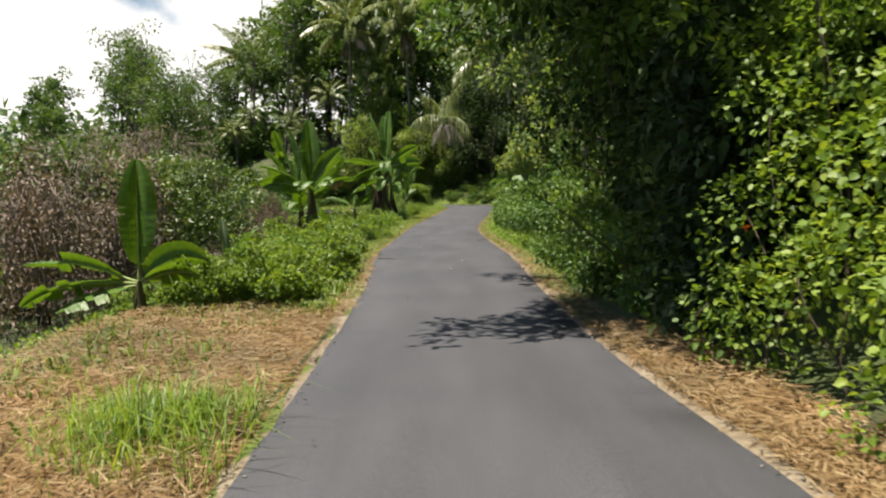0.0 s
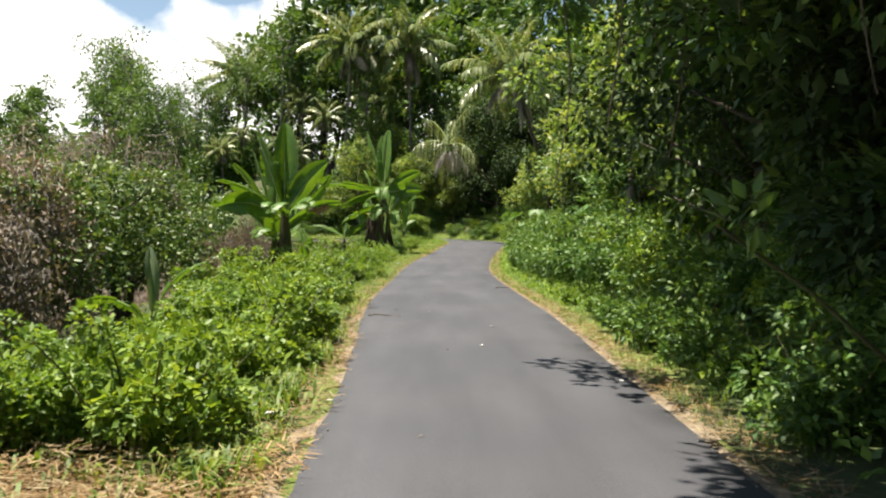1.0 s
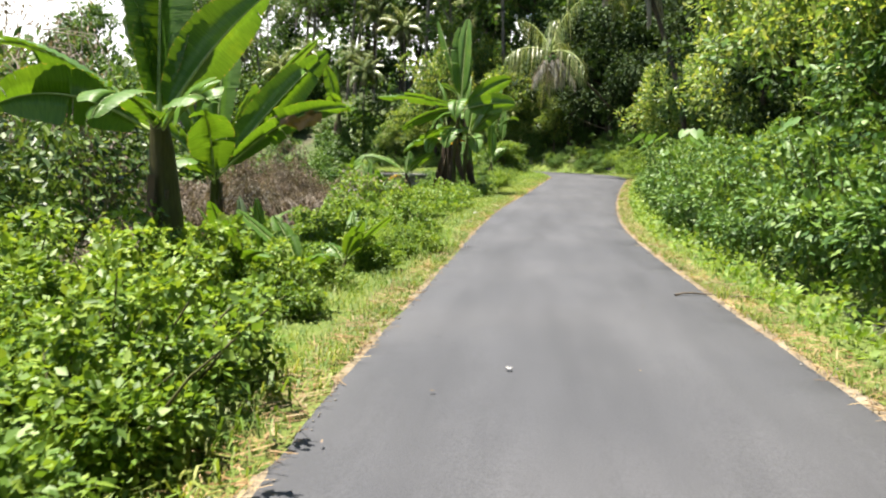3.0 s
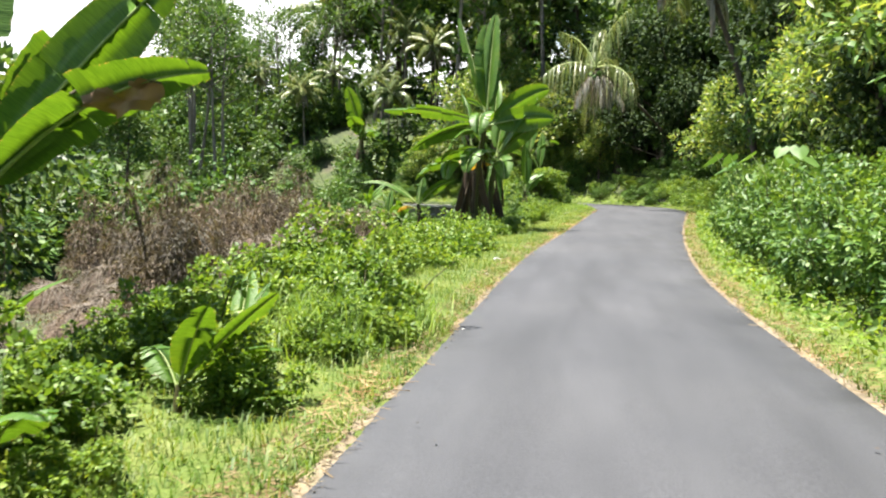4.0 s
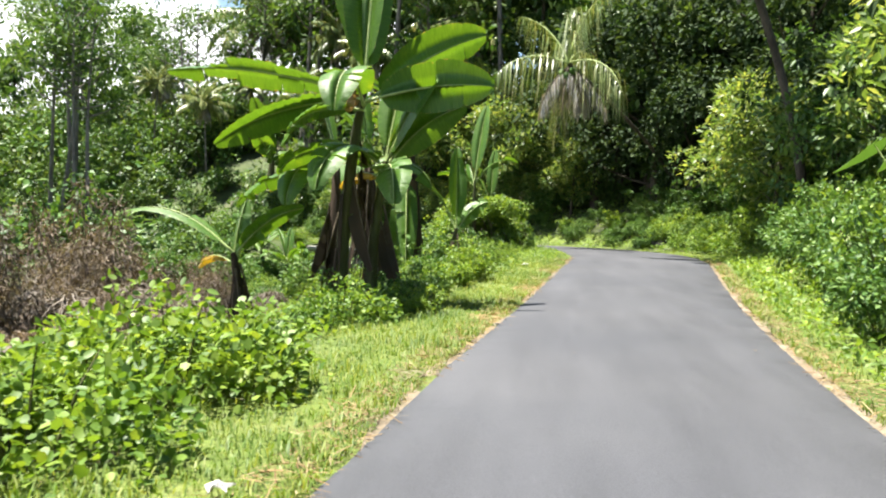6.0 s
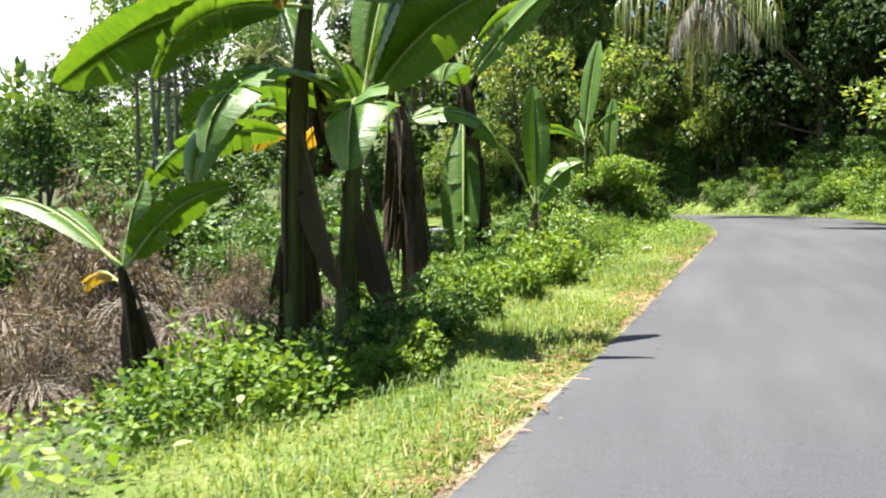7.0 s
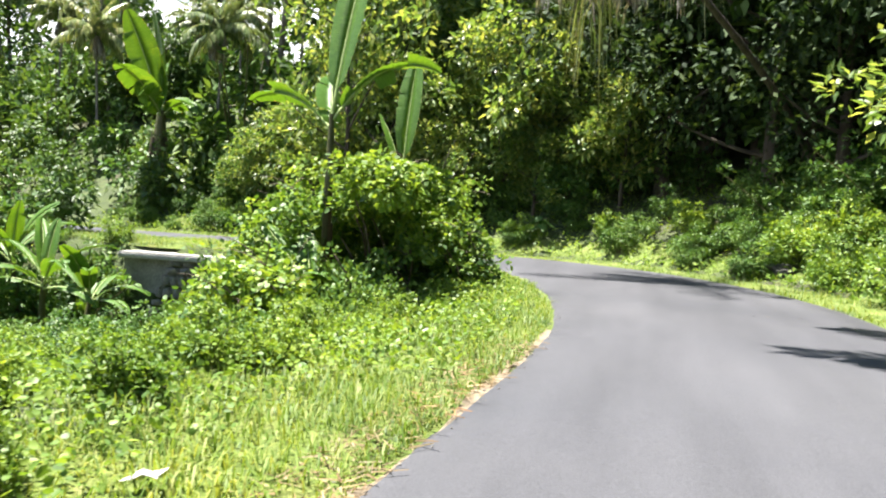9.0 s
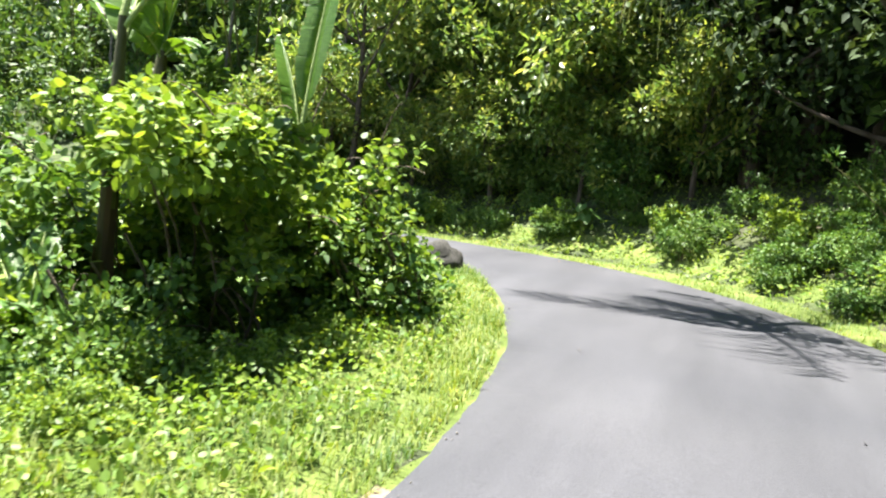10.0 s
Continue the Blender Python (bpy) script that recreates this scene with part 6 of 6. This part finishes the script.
for x in np.arange(-34, 12, 3.1):
    for dy in (3.3, 6.0, 10.0, 15.0):
        k += 1
        if x < -9 and dy > 7:
            continue
        if x > -7 and dy < 7:
            if dy > 4:
                dark_tree(k, x, 83.4 + 0.4 * RNG.uniform(-1, 1) - 0.5 * max(x - 1, 0), 0.95)
            continue
        yy = float(np.interp(x, [-34, -26, -14, -3, 2, 6, 12], [86, 82.5, 78.4, 77, 75, 70, 66])) + dy
        thicket(k, x + RNG.uniform(-0.8, 0.8), yy + RNG.uniform(-0.6, 0.6), RNG.uniform(0.9, 1.25) * {3.3: 0.55, 6.0: 0.9 if x > -13 else 0.55, 10.0: 1.2, 15.0: 1.7 if x > -8 else 0.8}[dy])
for j in range(60):
    k += 1
    x = RNG.uniform(-66, -17)
    y = float(np.interp(x, [-66, -45, -26, -17], [104, 94, 86, 83])) + RNG.uniform(1.0, 15.0)
    thicket(k, x, y, RNG.uniform(0.7, 1.2))
for y in np.arange(4, 73, 4.4):
    for x in (-18.5, -23.0, -29.0, -37.0):
        k += 1
        thicket(k, x + RNG.uniform(-1.5, 1.5) - (2 if 40 < y < 66 else 0), y + RNG.uniform(-1.5, 1.5), RNG.uniform(0.9, 1.3) * (1.0 if x > -25 else 1.3), 0.85)


# dark-leaf variant only, its colour deepening the shade behind the bank
for x, y, s in [(5.8, 12.4, 0.95), (5.0, 16.0, 0.8), (6.2, 19.6, 0.95), (5.4, 22.6, 0.8), (7.2, 15.6, 1.1), (7.6, 11.0, 1.1), (7.0, 24.6, 1.0), (4.6, 10.8, 0.7), (4.4, 13.8, 0.65)]:
    k += 1
    thicket(1 + 3 * k, x, y, s)


def far_woods():
    """Distant woods that close the view all round."""
    rng = np.random.default_rng(23)
    a = rng.uniform(0, 2 * np.pi, 900)
    r = rng.uniform(72, 180, 900)
    x, y = -10 + r * np.cos(a), 40 + r * np.sin(a)
    h = rng.uniform(3.5, 9.0, 900)
    c = np.stack([x, y, land(x, y) + h * rng.uniform(0.3, 0.8, 900)], 1)
    p, d = cloud(rng, c, rng.uniform(2.2, 4.2, 900), 26000, 0.9, 0.5)
    v, f = small_leaves(rng, p, d, 1.5, 0.9, 0.3)
    return tagged(new("far_woods", mesh_np("far_woods", v, f, M_FARLEAF)), "distant green woods beyond the fields", "woods", kind="stuff")


far_woods()


# ---- the little wall of the far bend ----
def culvert_wall():
    rng = np.random.default_rng(3)
    root = new("retaining_wall")
    a, b = np.array([-9.7, 72.6]), np.array([-5.7, 72.3])
    t = unit(b - a)
    n = np.array([t[1], -t[0]])
    if n[1] > 0:
        n = -n
    L = float(np.linalg.norm(b - a))
    bm = bmesh.new()
    bmesh.ops.create_cube(bm, size=1.0, matrix=Matrix.Translation((*(a + b) / 2 - n * 0.0, 0.0)) @ Matrix.Rotation(math.atan2(t[1], t[0]), 4, "Z") @ Matrix.Translation((0, 1.9, 0.6)) @ Matrix.Diagonal((L, 4.1, 0.14, 1)))
    bmesh.ops.bevel(bm, geom=bm.edges[:], offset=0.04, segments=2, affect="EDGES")
    me = bpy.data.meshes.new("concrete_cap")
    bm.to_mesh(me)
    bm.free()
    me.materials.append(M_CONCRETE)
    part("concrete_cap", me, root, "sun-bleached concrete slab")
    bm = bmesh.new()
    bmesh.ops.create_cube(bm, size=1.0, matrix=Matrix.Translation((*(a + b) / 2, 0.0)) @ Matrix.Rotation(math.atan2(t[1], t[0]), 4, "Z") @ Matrix.Translation((0, 0.55, -1.05)) @ Matrix.Diagonal((L * 0.98, 0.9, 3.14, 1)))
    me = bpy.data.meshes.new("mortar")
    bm.to_mesh(me)
    bm.free()
    me.materials.append(M_STONE)
    part("mortar", me, root)
    shapes = []
    for k in range(4):
        bm = bmesh.new()
        bmesh.ops.create_icosphere(bm, subdivisions=1, radius=0.5)
        for v in bm.verts:
            v.co = Vector((math.copysign(abs(v.co.x * 2) ** 0.6, v.co.x) * 0.5, math.copysign(abs(v.co.y * 2) ** 0.6, v.co.y) * 0.5, math.copysign(abs(v.co.z * 2) ** 0.6, v.co.z) * 0.5)) * rng.uniform(0.88, 1.1)
        me = bpy.data.meshes.new("stone")
        bm.to_mesh(me)
        bm.free()
        me.materials.append(M_STONE)
        shapes.append(me)
    row = 0
    z = -2.1
    while z < 0.41:
        h = min(rng.uniform(0.13, 0.28), 0.53 - z)
        s = 0.1 * row
        while s < L - 0.2:
            w = rng.uniform(0.16, 0.42)
            p = a + t * (s + w / 2) + n * 0.0
            ob = part("stone", shapes[rng.integers(4)], root)
            ob.matrix_local = Matrix.Translation((p[0], p[1] + 0.08, z + h / 2)) @ Matrix.Rotation(math.atan2(t[1], t[0]) + rng.normal() * 0.05, 4, "Z") @ Matrix.Diagonal((w * 0.98, 0.26 + 0.08 * rng.random(), h * 0.98, 1))
            s += w
        z += h
        row += 1
    return tagged(root, "stone retaining wall with a bleached concrete top", "wall", kind="structure")


culvert_wall()


# ---- stuff: grass, straw, ground cover ----
def stuff(name, v, f, mat, label, category):
    return tagged(new(name, mesh_np(name, v, f, mat)), label, category, kind="stuff")


g = np.random.default_rng(17)
xs, ys = along(g, 15000, 22.5, 77, 0.1, 1.9, -1)
a1 = scatter_tufts(g, xs, ys, 5, 0.125, 0.11, 0.0045)
xs, ys = along(g, 260, 3.0, 12, 0.9, 2.8, -1)
a2 = scatter_tufts(g, xs, ys, 7, 0.16, 0.10)
xs, ys = along(g, 7500, 12, 78, 0.15, 1.9, 1)
a3 = scatter_tufts(g, xs, ys, 5, 0.11, 0.11, 0.005)
xs, ys = along(g, 900, 11, 24, 0.25, 0.9, -1)
a4 = scatter_tufts(g, xs, ys, 7, 0.18, 0.08)
xs, ys = along(g, 3600, 46, 76, 0.3, 2.3, -1)
a5 = scatter_tufts(g, xs, ys, 5, 0.14, 0.1, 0.005)
xs, ys = along(g, 5200, 24, 78, -0.03, 0.16, -1)
a6 = scatter_tufts(g, xs, ys, 4, 0.09, 0.06, 0.005)
xs, ys = along(g, 1800, 24, 78, -0.03, 0.15, 1)
a7 = scatter_tufts(g, xs, ys, 4, 0.10, 0.05, 0.006)
v, f = joined([a1, a2, a3, a4, a5, a6, a7])
stuff("grass", v, f, M_GRASS, "short yellow-green grass on the verges", "grass")

# tall grass clumps
xs, ys = np.r_[g.normal(-2.45, 0.28, 190), g.normal(-3.6, 0.5, 90), g.normal(-1.65, 0.25, 40)], np.r_[g.normal(33.0, 0.55, 190), g.normal(35.6, 0.6, 90), g.normal(5.2, 0.5, 40)]
v, f = scatter_tufts(g, xs, ys, 30, 0.34, 0.12, 0.0045)
stuff("tall_grass", v, f, M_WEED, "tall arching green grass clumps", "grass")

# ground cover on slopes and under bushes
parts = []
for y0, y1, d0, d1, sd, n in [(22, 56, 1.4, 5.5, -1, 10000), (56, 77, 2.2, 5.5, -1, 5000), (11.5, 24, 0.4, 5, -1, 6000), (8, 24, 0.5, 4.5, 1, 6000), (24, 78, 0.8, 7, 1, 13000), (24, 64, 0.35, 2.2, 1, 9000), (22, 77, 5, 12, -1, 5000), (66, 79, 0.9, 6, 1, 17000), (56, 74, 2.5, 9.0, -1, 9000)]:
    xs, ys = along(g, n, y0, y1, d0, d1, sd)
    parts.append(ground_leaves(g, xs, ys, 0.22, 0.10, 0.055))
v, f = joined(parts)
stuff("ground_cover", v, f, M_WEED, "low leafy ground cover on the banks", "ground cover")

# verge leaves among the grass
xs, ys = along(g, 9000, 26, 77, 0.5, 1.9, -1)
v, f = ground_leaves(g, xs, ys, 0.06, 0.036, 0.022)
stuff("verge_herbs", v, f, M_GRASS, "small yellow-green herbs in the verge grass", "herbs")


xs, ys = along(g, 12000, 54, 74, 0.9, 2.6, -1)
xz, yz = along(g, 4200, 60, 69, 0.35, 2.0, -1)
xs, ys = np.r_[xs, xz], np.r_[ys, yz]
z = land(xs, ys) + g.uniform(0.0, 0.2, len(xs))
v, f = round_leaves(g, np.stack([xs, ys, z], 1), unit(np.stack([g.normal(size=len(xs)), g.normal(size=len(xs)), 0.6 + 0 * xs], 1)), 0.047, 0.034, 0.25)
stuff("verge_weeds", v, f, M_WEED, "small leafy weeds along the grass verge", "weeds")

# straw and cut dry grass
def straw(rng, x, y, lift, length):
    n = len(x)
    s, h = road_place(x, y)
    z = land(x, y) + np.where(s == 0, 0.085, 0.022) + rng.uniform(0, lift, n)
    a = rng.uniform(0, 2 * np.pi, n)
    o = np.stack([np.cos(a), np.sin(a), rng.normal(size=n) * 0.18], 1)
    sd = np.stack([-o[:, 1], o[:, 0], rng.normal(size=n) * 0.4], 1) * (0.0035 * rng.uniform(0.5, 1.8, n))[:, None]
    L = (length * rng.uniform(0.4, 1.4, n))[:, None]
    b0 = np.stack([x, y, z], 1)
    t = b0 + o * L
    v = np.stack([b0 - sd, b0 + sd, t + sd * 0.5, t - sd * 0.5], 1)
    f = np.array([[0, 1, 2], [0, 2, 3]])
    return v.reshape(-1, 3), (np.arange(n)[:, None, None] * 4 + f).reshape(-1, 3)


parts = []
for y0, y1, d0, d1, sd, n, lift in [(2, 11.5, 0.05, 3.2, -1, 26000, 0.10), (2, 9, 0.02, 0.8, 1, 7000, 0.08), (9, 30, -0.02, 0.4, 1, 4500, 0.03), (11, 30, -0.02, 0.4, -1, 4500, 0.03), (30, 62, -0.02, 0.38, -1, 6000, 0.03), (30, 62, -0.02, 0.35, 1, 5000, 0.03)]:
    xs, ys = along(g, n, y0, y1, d0, d1, sd)
    parts.append(straw(g, xs, ys, lift, 0.12))
v, f = joined(parts)
stuff("straw", v, f, M_STRAW, "pale dry cut grass strewn along the road edges", "straw")

# dead litter on the lower plot
xs = g.uniform(-19, -5.5, 16000)
ys = g.uniform(36, 66, 16000)
s, h = road_place(xs, ys)
ok = (s < -4.5) & (ys > 42)
parts = [ground_leaves(g, xs[ok], ys[ok], 0.18, 0.15, 0.024)]
stuff("dead_litter", *joined(parts), M_DEADLEAF, "brown dead stalks and leaves covering cleared ground", "litter")


# loose gravel along the asphalt edges
def pebbles(rng, x, y, size):
    n = len(x)
    s, h = road_place(x, y)
    z = np.where(s == 0, h + 0.012, land(x, y) + 0.02)
    r = size * rng.uniform(0.4, 1.5, n)
    a = rng.uniform(0, 2 * np.pi, n)
    corners = np.array([[1, 0, 0], [0, 0.8, 0], [-1, 0.1, 0], [0, -0.9, 0], [0, 0, 0.6], [0, 0, -0.5]])
    ca, sa = np.cos(a)[:, None], np.sin(a)[:, None]
    k = corners[None] * (1 + 0.3 * rng.normal(size=(n, 6, 1)))
    v = np.stack([x[:, None] + r[:, None] * (k[..., 0] * ca - k[..., 1] * sa), y[:, None] + r[:, None] * (k[..., 0] * sa + k[..., 1] * ca), z[:, None] + r[:, None] * k[..., 2]], -1)
    f = np.array([[0, 1, 4], [1, 2, 4], [2, 3, 4], [3, 0, 4], [1, 0, 5], [2, 1, 5], [3, 2, 5], [0, 3, 5]])
    return v.reshape(-1, 3), (np.arange(n)[:, None, None] * 6 + f).reshape(-1, 3)


parts = []
for y0, y1, sd, n in [(1, 36, -1, 700), (1, 40, 1, 700), (36, 74, -1, 500), (40, 76, 1, 400)]:
    xs, ys = along(g, n, y0, y1, -0.10, 0.22, sd)
    parts.append(pebbles(g, xs, ys, 0.009))
v, f = joined(parts)
stuff("gravel", v, f, M_STONE, "loose grey gravel along the asphalt edges", "gravel")

# single fallen leaves on the asphalt
k = g.choice(np.where((MID[:, 1] > 2) & (MID[:, 1] < 76) & (MID[:, 0] > -3))[0], 44)
w = g.uniform(-1, 1, 44)
w = np.sign(w) * np.abs(w) ** 0.5 * 1.45
xs, ys = MID[k, 0] + NOR[k, 0] * w, MID[k, 1] + NOR[k, 1] * w
v, f = small_leaves(g, np.stack([xs, ys, road_z(ys) + 0.045], 1), unit(np.stack([g.normal(size=44), g.normal(size=44), 0 * xs], 1)), 0.045, 0.02, 0.1, 0.2)
stuff("fallen_leaves", v, f, M_DEADLEAF, "a few dry brown leaves scattered over the asphalt", "leaves")


# ---- small things ----
def stick(x, y, turn, length, r=0.012):
    q = np.linspace(0, 1, 6)
    s, h = road_place(x, y)
    z = float(h[0]) + 0.03 if s[0] == 0 else land1(x, y) + 0.04
    pts = np.stack([length * (q - 0.5), 0.05 * np.sin(q * 4), 0.01 * np.sin(q * 6)], 1)
    ob = new("stick", mesh_np("stick", *tube(pts, np.linspace(r, r * 0.5, 6), 6), M_VINE, True))
    ob.matrix_basis = Matrix.Translation((x, y, z)) @ Matrix.Rotation(radians(turn), 4, "Z")
    return tagged(ob, "dry fallen stick at the road edge", "stick", "sticks")


for x, y, t, ln in [(1.35, 28.6, 25, 0.6), (1.9, 28.4, -15, 0.5), (2.0, 8.0, 30, 0.8), (2.3, 7.4, -20, 1.0), (2.1, 6.6, 60, 0.7), (1.7, 7.7, 10, 0.6), (-1.2, 20.6, 5, 0.5)]:
    stick(x, y, t, ln)


def litter(x, y, seed, size=0.02):
    rng = np.random.default_rng(seed)
    s, h = road_place(x, y)
    z = float(h[0]) + 0.045 if s[0] == 0 else land1(x, y) + 0.07
    bm = bmesh.new()
    bmesh.ops.create_grid(bm, x_segments=3, y_segments=3, size=size)
    for v in bm.verts:
        v.co += Vector(rng.normal(size=3) * size * 0.22)
        v.co.z += size * 0.3
    bmesh.ops.solidify(bm, geom=bm.faces[:], thickness=0.002)
    me = bpy.data.meshes.new("paper_scrap")
    bm.to_mesh(me)
    bm.free()
    me.materials.append(M_PAPER)
    ob = new("paper_scrap", me)
    ob.location = (x, y, z)
    return tagged(ob, "crumpled white paper scrap", "litter", "paper scraps")


for k, (x, y, sz) in enumerate([(0.15, 16.8, 0.017), (-0.5, 21.3, 0.012), (0.4, 19.0, 0.014), (1.3, 14.4, 0.015), (-0.6, 24.6, 0.02), (-1.8, 38.6, 0.02), (-1.85, 41.2, 0.05), (-1.5, 33.2, 0.015), (-0.75, 57.9, 0.06), (-0.53, 62.3, 0.05), (-1.55, 12.6, 0.03), (-1.2, 13.2, 0.02)]):
    litter(x, y, k, sz)


def rock(x, y, seed, size, flat=0.6):
    rng = np.random.default_rng(seed)
    bm = bmesh.new()
    bmesh.ops.create_icosphere(bm, subdivisions=3, radius=1.0)
    for v in bm.verts:
        p = v.co.copy()
        v.co = p * (0.85 + 0.32 * noise.noise(p * 1.3 + Vector((seed, 0, 0))) + 0.1 * noise.noise(p * 4.0))
        v.co.z *= flat
    me = bpy.data.meshes.new("boulder")
    bm.to_mesh(me)
    bm.free()
    me.materials.append(M_DARKSTONE)
    me.polygons.foreach_set("use_smooth", np.ones(len(me.polygons), bool))
    ob = new("boulder", me)
    ob.matrix_basis = spot(x, y, seed * 40, size, -0.25 * size * flat)
    return tagged(ob, "dark weathered boulder at the roadside", "rock", "boulders")


rock(4.1, 72.6, 2, 0.34)
rock(3.4, 73.6, 5, 0.26)
rock(-2.05, 71.8, 7, 0.42, 0.8)
